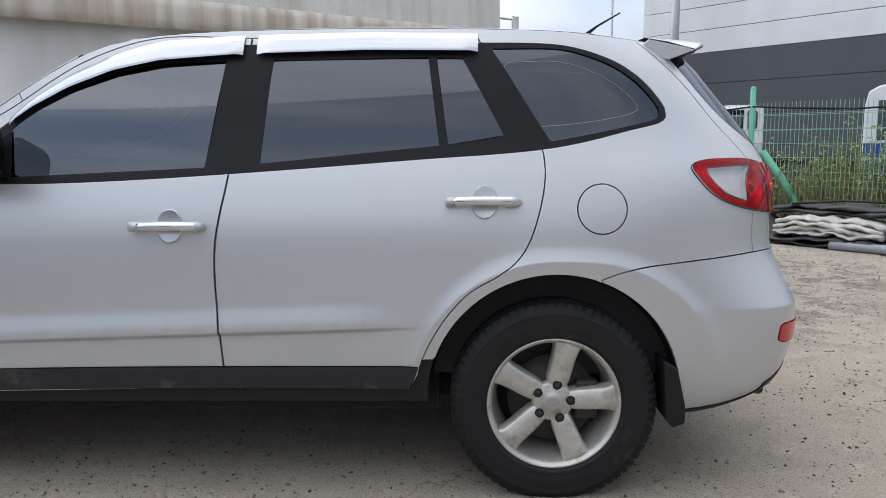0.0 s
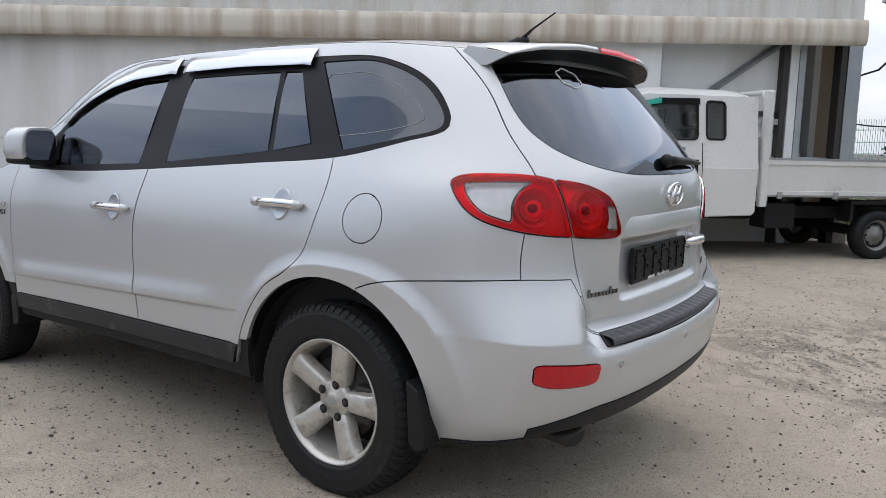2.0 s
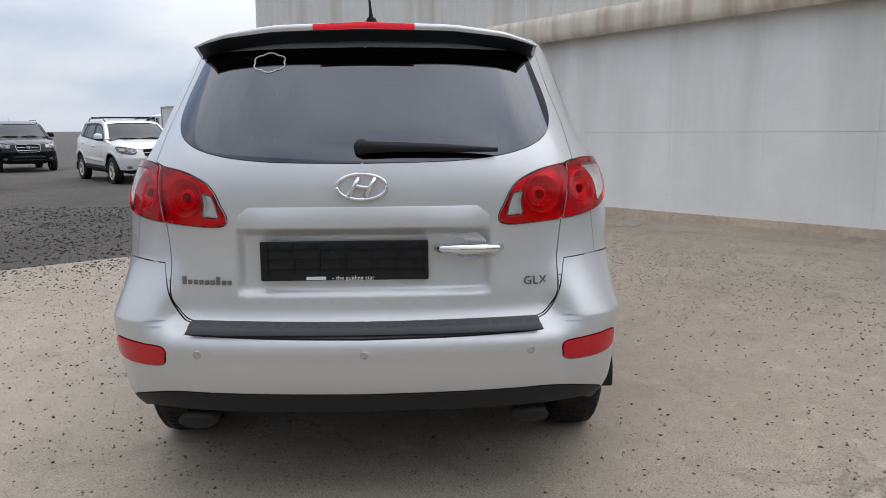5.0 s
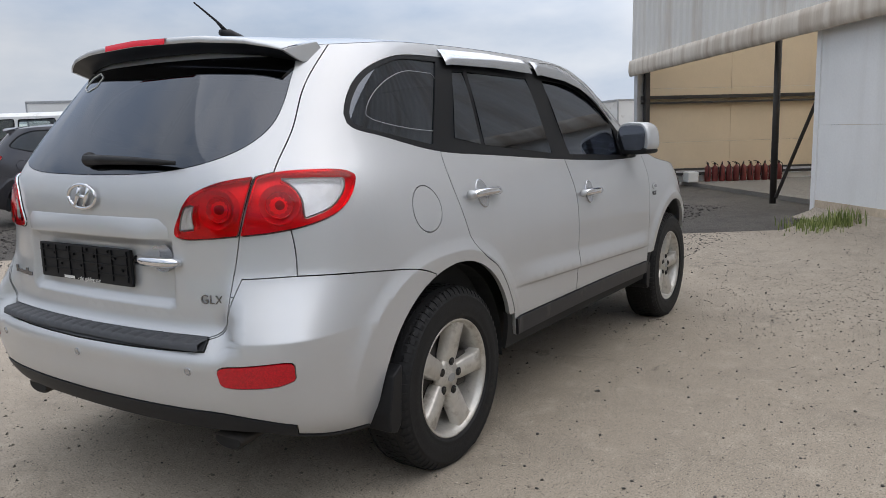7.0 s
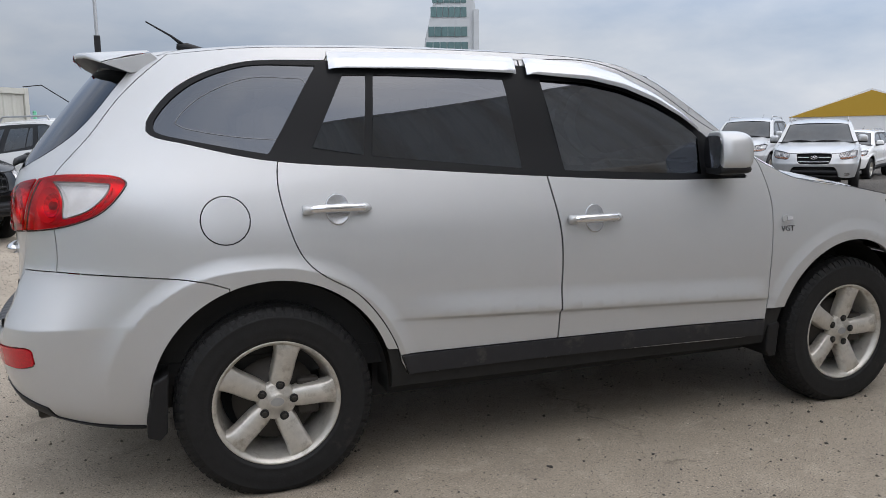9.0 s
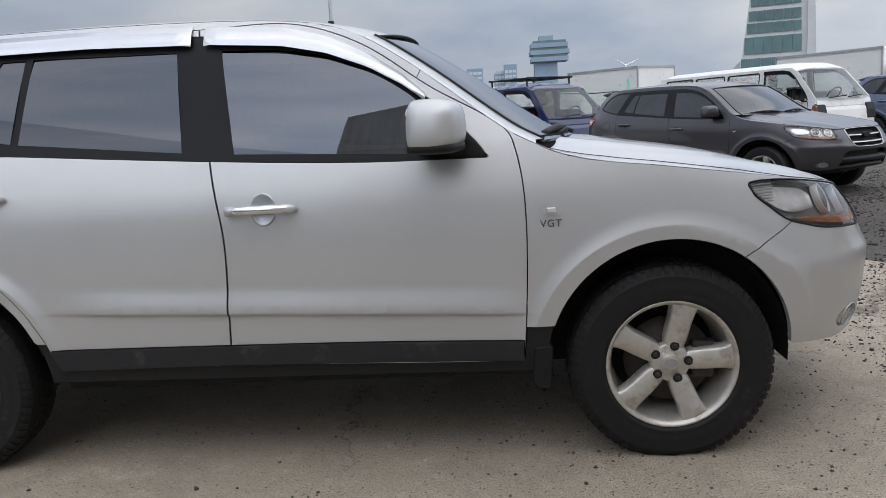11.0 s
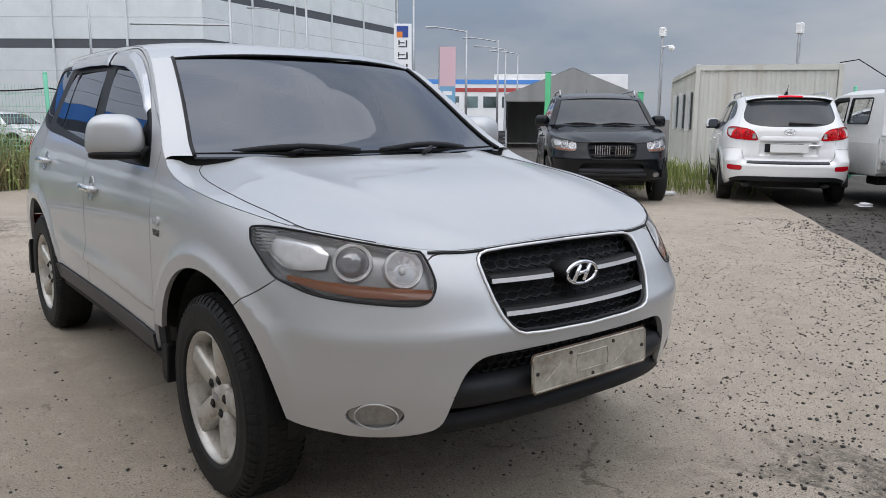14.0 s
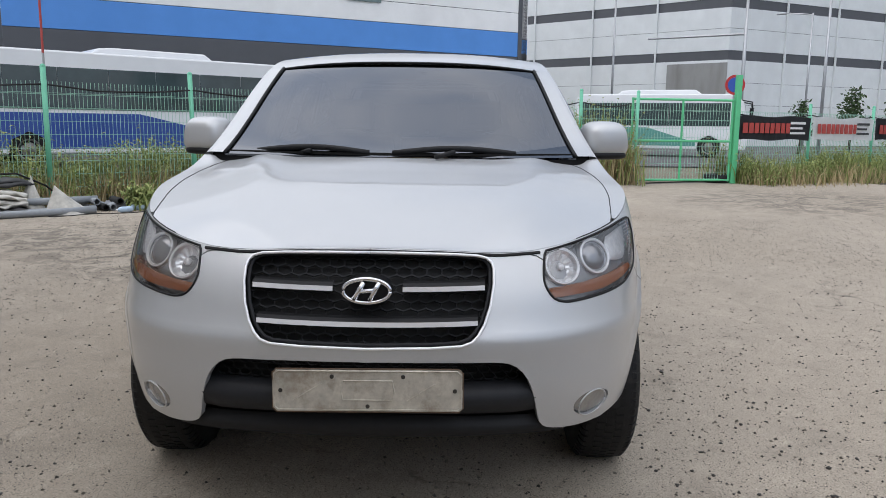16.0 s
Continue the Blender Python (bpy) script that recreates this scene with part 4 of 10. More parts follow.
def shell(s, z):
    """The place on the left side of the body, s metres round the outline from the front's middle, at height z."""
    x0, y0 = OX(s), OY(s)
    wf = smooth01((x0 - 0.9) / 1.0)
    wr = smooth01((-x0 - 1.15) / 1.0)
    zr_ = Z_REAR(z) if wr > 0 else 0.0
    if wr > 0 and y0 > 0.55:
        zr_ += (Z_CORNER(z) - zr_) * smooth01((y0 - 0.55) / 0.10)
    x = x0 + Z_FRONT(z) * wf ** 1.5 + zr_ * wr
    side = smooth01(y0 / 0.55)
    k = Z_SIDE(z)
    y = y0 * (1 + (k - 1) * side)
    # fuller bumper corner under the lamps
    cb = math.exp(-((x0 + 2.12) / 0.20) ** 2) * smooth01((z - 0.20) / 0.2)
    cb *= min(1.0, max(0.0, (0.86 - z) / 0.19)) ** 1.35 if z > 0.67 else 1.0 - 0.22 * min(1.0, (0.67 - z) / 0.20)
    x -= 0.022 * cb
    y += 0.066 * cb * side
    # rear shoulder over the lamps
    y += 0.017 * math.exp(-((x0 + 1.85) / 0.30) ** 2 - ((z - 1.10) / 0.12) ** 2) * side
    # door foot crease
    on_door = smooth01((x0 + 0.98) / 0.40) * smooth01((0.92 - x0) / 0.20)
    zc = 0.585 - 0.036 * x0
    y += on_door * (0.017 * smooth01((zc + 0.10 - z) / 0.10) if z > zc else 0.017 * (1 - 0.9 * smooth01((zc - z) / 0.016)))
    # flared arches
    for wx, wz in WHEELS:
        r = math.hypot(x0 - wx, z - wz)
        rc = flare_radius(wx, x0)
        rise = 0.015 * min(1.0, max(0.0, (rc + 0.055 - r) / 0.055)) ** 1.6 if r > rc else 0.015 - 0.008 * min(1.0, (rc - r) / 0.075)
        y += side * rise * smooth01((z - 0.34) / 0.22) * (1.0 if wx < 0 else smooth01((1.90 - x0) / 0.16))
    # number plate recess of the tailgate
    if x0 < -2.0 and y < 0.45 and 0.70 < z < 1.0:
        d = min(0.415 - y, z - 0.742, 0.974 - z)
        x += 0.026 * smooth01(d / 0.035)
    return Vector((x, y, z))


def shell_normal(s, z):
    e = 0.004
    a = shell(min(s + e, S_END), z) - shell(max(s - e, 0), z)
    b = shell(s, z + e) - shell(s, z - e)
    n = a.cross(b)
    if n.length < 1e-9:
        return Vector((1, 0, 0))
    n.normalize()
    p = shell(s, z)
    if n.dot(Vector((p.x * 0.55, p.y * 1.2, 0.02))) < 0:
        n = -n
    return n


def s_of(kind, v, z):
    """The way round at which the shell at height z has this x on the side, or this y at the front or rear."""
    if kind == "x":
        lo, hi = 0.0, S_END
        for _ in range(30):
            mid = (lo + hi) / 2
            if shell(mid, z).x > v:
                lo = mid
            else:
                hi = mid
        return (lo + hi) / 2
    ref = 2.0
    lo, hi = (0.0, ref) if kind == "f" else (S_END - ref, S_END)
    for _ in range(30):
        mid = (lo + hi) / 2
        big = shell(mid, z).y > v
        if kind == "f":
            lo, hi = (lo, mid) if big else (mid, hi)
        else:
            lo, hi = (mid, hi) if big else (lo, mid)
    return (lo + hi) / 2


def eased(c, step):
    """A closed polygon with its gentle bends drawn as curves and its sharp corners kept."""
    n = len(c)
    tang = []
    for i in range(n):
        a, b = c[i] - c[i - 1], c[(i + 1) % n] - c[i]
        soft_ = a.length > 1e-6 and b.length > 1e-6 and a.angle(b) < radians(44)
        tang.append((c[(i + 1) % n] - c[i - 1]).normalized() if soft_ else None)
    o = []
    for i in range(n):
        a, b = c[i], c[(i + 1) % n]
        d = b - a
        if d.length < 1e-6:
            continue
        ta = (tang[i] or d.normalized()) * d.length
        tb = (tang[(i + 1) % n] or d.normalized()) * d.length
        k = max(1, int(d.length / step))
        for j in range(k):
            t = j / k
            h1, h2, h3, h4 = 2 * t ** 3 - 3 * t * t + 1, t ** 3 - 2 * t * t + t, -2 * t ** 3 + 3 * t * t, t ** 3 - t * t
            o.append(a * h1 + ta * h2 + b * h3 + tb * h4)
    return o


def outline(pts, closed=True, step=0.035, rounded=0):
    """Corners as (kind, x or y, z) into fine (s, z) points."""
    c = [Vector((s_of(k, v, z), z)) for k, v, z in pts]
    if closed and len(c) > 4:
        c = eased(c, min(step, 0.02))
    for _ in range(rounded):
        d = []
        n = len(c)
        for i in range(n if closed else n - 1):
            a, b = c[i], c[(i + 1) % n]
            d += [a * 0.75 + b * 0.25, a * 0.25 + b * 0.75]
        c = d if closed else [c[0]] + d + [c[-1]]
    o = []
    n = len(c)
    for i in range(n if closed else n - 1):
        a, b = c[i], c[(i + 1) % n]
        k = max(1, int((b - a).length / step))
        o += [a + (b - a) * (j / k) for j in range(k)]
    if not closed:
        o.append(c[-1])
    return o


def inside(p, poly):
    x, y = p
    r = False
    j = len(poly) - 1
    for i in range(len(poly)):
        a, b = poly[i], poly[j]
        if (a[1] > y) != (b[1] > y) and x < (b[0] - a[0]) * (y - a[1]) / (b[1] - a[1]) + a[0]:
            r = not r
        j = i
    return r


def arc(cx, cz, r, a0, a1, n=26, sx=1.0):
    return [("x", cx + sx * r * math.cos(radians(a0 + (a1 - a0) * i / n)), cz + r * math.sin(radians(a0 + (a1 - a0) * i / n))) for i in range(n + 1)]


X, FR, RE = "x", "f", "r"
ARCH_F = arc(1.352, 0.352, 0.437, -28, 206, 52, sx=0.985)
ARCH_R = arc(-1.350, 0.355, 0.440, -28, 206, 52, sx=0.985)
# the upper rim of the shell: bonnet edge, screen pillar, roof edge, tail
TOP = [(FR, 0.0, 0.915), (FR, 0.20, 0.912), (FR, 0.38, 0.902), (FR, 0.50, 0.908), (X, 1.90, 0.946), (X, 1.74, 0.972), (X, 1.55, 1.005), (X, 1.35, 1.035), (X, 1.12, 1.062), (X, 0.98, 1.095), (X, 0.90, 1.135), (X, 0.82, 1.175),
       (X, 0.70, 1.265), (X, 0.58, 1.36), (X, 0.45, 1.455), (X, 0.32, 1.538), (X, 0.18, 1.592), (X, 0.0, 1.618), (X, -0.3, 1.632), (X, -0.8, 1.636), (X, -1.2, 1.628), (X, -1.5, 1.612), (X, -1.74, 1.590),
       (RE, 0.55, 1.585), (RE, 0.30, 1.585), (RE, 0.0, 1.585)]
LOW_Z = 0.245

PANELS = {
    # name: (corners, rounding)
    "wheel_f": ([(X, 0.955, 0.20)] + ARCH_F[::-1] + [(X, 1.745, 0.20)], 0),
    "wheel_r": ([(X, -1.745, 0.20)] + ARCH_R[::-1] + [(X, -0.955, 0.20)], 0),
    "side_glass_f": ([(X, -0.155, 1.150), (X, -0.205, 1.518), (X, 0.02, 1.508), (X, 0.18, 1.475), (X, 0.33, 1.412), (X, 0.47, 1.325), (X, 0.53, 1.268), (X, 0.52, 1.118)], 0),
    "side_glass_r": ([(X, -0.345, 1.163), (X, -0.372, 1.520), (X, -0.915, 1.528), (X, -0.955, 1.222)], 0),
    "vent_glass": ([(X, -0.985, 1.226), (X, -0.945, 1.528), (X, -1.035, 1.524), (X, -1.175, 1.256)], 0),
    "quarter_glass": ([(X, -1.335, 1.236), (X, -1.135, 1.558), (X, -1.36, 1.556), (X, -1.47, 1.532), (X, -1.56, 1.496), (X, -1.63, 1.450), (X, -1.685, 1.394), (X, -1.715, 1.348), (X, -1.715, 1.325), (X, -1.685, 1.308), (X, -1.60, 1.288)], 1),
    "door_frame": ([(X, 0.74, 1.095), (X, 0.70, 1.150), (X, 0.58, 1.270), (X, 0.48, 1.352), (X, 0.33, 1.452), (X, 0.18, 1.520), (X, 0.02, 1.556), (X, -0.2, 1.572), (X, -0.7, 1.580), (X, -1.10, 1.578), (X, -1.36, 1.570), (X, -1.475, 1.546), (X, -1.57, 1.510), (X, -1.645, 1.462), (X, -1.70, 1.405), (X, -1.735, 1.352), (X, -1.738, 1.322), (X, -1.71, 1.300), (X, -1.62, 1.278), (X, -1.32, 1.212), (X, -0.9, 1.178), (X, -0.22, 1.128), (X, 0.30, 1.100)], 0),
    "rocker": ([(X, 0.838, 0.452), (X, 0.30, 0.464), (X, -0.22, 0.470), (X, -0.885, 0.474), (X, -0.855, 0.395), (X, -0.22, 0.395), (X, 0.84, 0.378)], 0),
    "sill": ([(X, 0.93, 0.40), (X, 0.84, 0.374), (X, -0.22, 0.391), (X, -0.855, 0.391), (X, -0.895, 0.46), (X, -0.955, 0.52), (X, -0.99, 0.20), (X, 0.98, 0.20), (X, 0.95, 0.46)], 0),
    "under_sill": ([(X, 1.02, 0.325), (X, -1.02, 0.338), (X, -1.02, 0.20), (X, 1.02, 0.20)], 0),
    "fuel_lid": (arc(-1.50, 1.012, 0.083, 0, 345, 23), 0),
    "headlight": ([(X, 1.618, 0.957), (X, 1.64, 0.962), (X, 1.678, 0.964), (X, 1.766, 0.959), (X, 1.897, 0.94), (FR, 0.515, 0.904), (FR, 0.51, 0.867), (FR, 0.51, 0.82), (FR, 0.523, 0.793), (FR, 0.545, 0.771), (FR, 0.575, 0.764), (FR, 0.665, 0.769), (X, 1.98, 0.776), (X, 1.901, 0.786), (X, 1.822, 0.806), (X, 1.751, 0.83), (X, 1.688, 0.878), (X, 1.641, 0.915)], 1),
    "tail_lamp_outer": ([(X, -1.806, 1.146), (X, -1.822, 1.162), (X, -1.866, 1.172), (X, -1.952, 1.175), (X, -2.026, 1.173), (RE, 0.668, 1.161), (RE, 0.648, 0.984), (X, -2.093, 0.991), (X, -2.03, 1.002), (X, -1.969, 1.018), (X, -1.908, 1.042), (X, -1.864, 1.074), (X, -1.826, 1.117)], 1),
    "tail_lamp_inner": ([(RE, 0.662, 1.161), (RE, 0.625, 1.156), (RE, 0.572, 1.145), (RE, 0.518, 1.123), (RE, 0.488, 1.104), (RE, 0.468, 1.078), (RE, 0.452, 1.042), (RE, 0.433, 1.006), (RE, 0.433, 0.982), (RE, 0.459, 0.973), (RE, 0.532, 0.975), (RE, 0.642, 0.984)], 1),
    "reflector": ([(RE, 0.835, 0.604), (RE, 0.82, 0.610), (RE, 0.70, 0.602), (RE, 0.648, 0.597), (RE, 0.636, 0.586), (RE, 0.640, 0.545), (RE, 0.652, 0.536), (RE, 0.72, 0.533), (RE, 0.80, 0.537), (RE, 0.832, 0.552)], 1),
    "rev_lens": ([(X, -2.040, 1.151), (X, -1.951, 1.149), (X, -1.856, 1.143), (X, -1.862, 1.119), (X, -1.895, 1.082), (X, -1.933, 1.054), (X, -2.010, 1.028), (X, -2.010, 1.055), (X, -2.006, 1.080), (X, -2.010, 1.108), (X, -2.022, 1.132)], 1),
    "white_lens": ([(RE, 0.479, 1.076), (RE, 0.512, 1.080), (RE, 0.504, 1.043), (RE, 0.512, 1.004), (RE, 0.455, 0.999), (RE, 0.464, 1.042)], 1),
    "rear_glass": ([(RE, 0.0, 1.172), (RE, 0.25, 1.176), (RE, 0.36, 1.183), (RE, 0.45, 1.195), (RE, 0.52, 1.212), (RE, 0.575, 1.236), (RE, 0.608, 1.264), (RE, 0.626, 1.30), (RE, 0.629, 1.34), (RE, 0.618, 1.40), (RE, 0.60, 1.46), (RE, 0.578, 1.53), (RE, 0.565, 1.548), (RE, 0.0, 1.556)], 1),
    "grille_hole": ([(FR, 0.0, 0.904), (FR, 0.20, 0.902), (FR, 0.315, 0.8971), (FR, 0.342, 0.8912), (FR, 0.356, 0.8794), (FR, 0.363, 0.8617), (FR, 0.363, 0.8224), (FR, 0.352, 0.7634), (FR, 0.335, 0.7143), (FR, 0.318, 0.6868), (FR, 0.298, 0.6691), (FR, 0.27, 0.6592), (FR, 0.18, 0.6543), (FR, 0.0, 0.6514)], 0),
    "intake_hole": ([(FR, 0.0, 0.610), (FR, 0.30, 0.607), (FR, 0.405, 0.600), (FR, 0.445, 0.572), (FR, 0.470, 0.53), (FR, 0.490, 0.46), (FR, 0.503, 0.405), (FR, 0.53, 0.380), (FR, 0.62, 0.364), (FR, 0.72, 0.362), (X, 1.92, 0.366), (X, 1.84, 0.372), (X, 1.78, 0.384), (X, 1.74, 0.41), (X, 1.70, 0.20), (FR, 0.0, 0.20)], 0),
    "fog_lamp": ([(FR, 0.676 + 0.062 * math.cos(a * math.tau / 20), 0.436 + 0.040 * math.sin(a * math.tau / 20)) for a in range(20)], 0),
    "under_rear": ([(RE, 0.0, 0.372), (RE, 0.55, 0.375), (RE, 0.72, 0.372), (X, -2.10, 0.350), (X, -1.95, 0.305), (X, -1.82, 0.288), (X, -1.70, 0.29), (X, -1.70, 0.20), (RE, 0.0, 0.20)], 0),
    "lower_trim": ([(RE, 0.0, 0.440), (RE, 0.50, 0.444), (RE, 0.62, 0.442), (RE, 0.72, 0.424), (RE, 0.80, 0.392), (X, -2.08, 0.352), (X, -1.95, 0.318), (X, -1.80, 0.30), (X, -1.78, 0.20), (RE, 0.0, 0.20)], 0),
    "bumper_pad": ([(RE, 0.0, 0.668), (RE, 0.50, 0.672), (RE, 0.555, 0.672), (RE, 0.575, 0.636), (RE, 0.30, 0.628), (RE, 0.0, 0.624)], 0),
    "front_door": ([(X, 0.80, 1.19), (X, 0.838, 1.10), (X, 0.858, 0.95), (X, 0.858, 0.70), (X, 0.838, 0.36), (X, -0.22, 0.36), (X, -0.205, 0.60), (X, -0.198, 0.86), (X, -0.235, 1.10), (X, -0.262, 1.30), (X, -0.29, 1.60), (X, 0.05, 1.60), (X, 0.30, 1.515), (X, 0.55, 1.345)], 0),
    "rear_door": ([(X, -0.223, 0.36), (X, -0.208, 0.60), (X, -0.201, 0.86), (X, -0.238, 1.10), (X, -0.265, 1.30), (X, -0.293, 1.60), (X, -1.085, 1.60), (X, -1.295, 1.235), (X, -1.312, 1.15), (X, -1.302, 1.05), (X, -1.265, 0.92), (X, -1.225, 0.85), (X, -1.16, 0.795), (X, -1.06, 0.735), (X, -0.985, 0.655), (X, -0.925, 0.56), (X, -0.89, 0.475), (X, -0.87, 0.36)], 0),
    "front_bumper": ([(FR, 0.0, 0.90), (FR, 0.37, 0.894), (FR, 0.49, 0.892), (FR, 0.56, 0.84), (X, 1.92, 0.86), (X, 1.80, 0.86), (X, 1.79, 0.834), (X, 1.60, 0.715), (X, 1.42, 0.60), (X, 1.42, 0.20), (FR, 0.0, 0.20)], 0),
    "rear_bumper": ([(X, -1.50, 0.778), (X, -1.57, 0.803), (X, -1.66, 0.820), (X, -2.03, 0.853), (RE, 0.655, 0.853), (RE, 0.635, 0.76), (RE, 0.60, 0.685), (RE, 0.54, 0.664), (RE, 0.0, 0.664), (RE, 0.0, 0.20), (X, -1.4, 0.20)], 0),
    "corner": ([(X, -2.052, 1.06), (X, -2.066, 0.80), (RE, 0.60, 0.80), (RE, 0.60, 1.06)], 0),
    "tailgate": ([(RE, 0.0, 0.668), (RE, 0.535, 0.669), (RE, 0.595, 0.69), (RE, 0.63, 0.765), (RE, 0.645, 0.98), (RE, 0.665, 1.163), (RE, 0.700, 1.175), (RE, 0.678, 1.30), (RE, 0.635, 1.45), (RE, 0.605, 1.60), (RE, 0.0, 1.60)], 0),
}
ORDER = ["wheel_f", "wheel_r", "under_rear", "under_sill", "side_glass_f", "side_glass_r", "vent_glass", "quarter_glass", "door_frame", "rocker", "sill", "fuel_lid", "headlight", "rev_lens", "white_lens", "tail_lamp_outer", "tail_lamp_inner", "reflector", "rear_glass",
         "grille_hole", "intake_hole", "fog_lamp", "lower_trim", "bumper_pad", "front_door", "rear_door", "front_bumper", "rear_bumper", "tailgate", "corner"]
CENTRED = {"rear_glass", "lower_trim", "bumper_pad", "front_bumper", "rear_bumper", "tailgate", "grille_hole", "intake_hole"}
HOLES = {"wheel_f", "wheel_r", "under_rear", "under_sill", "grille_hole", "intake_hole"}


def cut_shell():
    """Triangles of the left side by panel name."""
    verts, edges = [], []

    def add_line(pts, closed):
        k = len(verts)
        verts.extend(pts)
        n = len(pts)
        for i in range(n if closed else n - 1):
            edges.append((k + i, k + (i + 1) % n))

    top = outline(TOP, closed=False, step=0.04, rounded=1)
    top[0].x, top[-1].x = 0.0, S_END
    rim = [Vector((0.0, LOW_Z)), *top, Vector((S_END, LOW_Z))]
    full = []
    for a, b in zip(rim, rim[1:] + rim[:1]):
        k = max(1, int((b - a).length / 0.06))
        full += [a + (b - a) * (j / k) for j in range(k)]
    add_line(full, True)
    polys = {}
    for name, (pts, rounded) in PANELS.items():
        polys[name] = outline(pts, True, 0.03, rounded)
        for p in polys[name]:
            p.x = 0.0 if p.x < 0.004 else S_END if p.x > S_END - 0.004 else p.x
        add_line(polys[name], True)
    for d in (0.0, 0.012, 0.023, 0.035):
        add_line(outline([(RE, 0.0, 0.974 - d), (RE, 0.415 - d, 0.974 - d), (RE, 0.415 - d, 0.742 + d), (RE, 0.0, 0.742 + d)], False, 0.03), False)
    for dz in (0.105, 0.07, 0.035, 0.0005, -0.004, -0.008, -0.012, -0.017, -0.03):
        add_line(outline([(X, 0.95 - 0.097 * i, 0.585 - 0.036 * (0.95 - 0.097 * i) + dz) for i in range(21)], False, 0.05), False)
    for x0, x1 in ((0.80, 1.02), (-0.86, -1.02)):
        add_line(outline([(X, x0, 0.5), (X, x1, 0.5)], False, 0.05), False)
    for dz in (0.03, 0.012, 0.003, -0.003, -0.015):
        add_line(outline([(X, -1.80, 0.67 + dz), (X, -1.90, 0.67 + dz), (X, -2.0, 0.67 + dz), (RE, 0.80, 0.67 + dz), (RE, 0.72, 0.67 + dz), (RE, 0.64, 0.67 + dz)], False, 0.04), False)
    for wx, wz in WHEELS:
        for dr in (0.055, 0.035, 0.018, 0.004, -0.004, -0.03):
            pts = []
            for i in range(49):
                a = radians(-2 + 184 * i / 48)
                r = 0.5 + dr
                for _ in range(3):
                    r = flare_radius(wx, wx + r * math.cos(a)) + dr
                pts.append((X, wx + r * math.cos(a), wz + r * math.sin(a)))
            add_line(outline(pts, False, 0.05), False)
    ns, nz = 110, 84
    rngj = random.Random(5)
    for i in range(ns + 1):
        for j in range(nz + 1):
            s, z = S_END * i / ns, LOW_Z + (1.64 - LOW_Z) * j / nz
            p = Vector((s, z))
            if 0 < i < ns:
                p.x += 0.002 * rngj.random()
                p.y += 0.002 * rngj.random()
            if inside(p, full):
                verts.append(p)
    vo, eo, fo, *_ = delaunay_2d_cdt(verts, edges, [], 0, 1e-5)
    groups = {}
    for f in fo:
        c = sum((vo[i] for i in f), Vector((0, 0))) / 3
        if not inside(c, full):
            continue
        name = next((n for n in ORDER if inside(c, polys[n])), None)
        if name is None:
            p = shell(c.x, c.y)
            name = "fender" if p.x > 0.5 else "quarter"
            if p.z < 0.5 and abs(p.x) < 1.0:
                name = "sill"
        groups.setdefault(name, []).append(f)
    return vo, groups, top


CUT_V, CUT_G, CUT_TOP = cut_shell()
_pcache = {}


def shell_pt(i):
    if i not in _pcache:
        v = CUT_V[i]
        _pcache[i] = (shell(v.x, v.y), shell_normal(v.x, v.y))
    return _pcache[i]


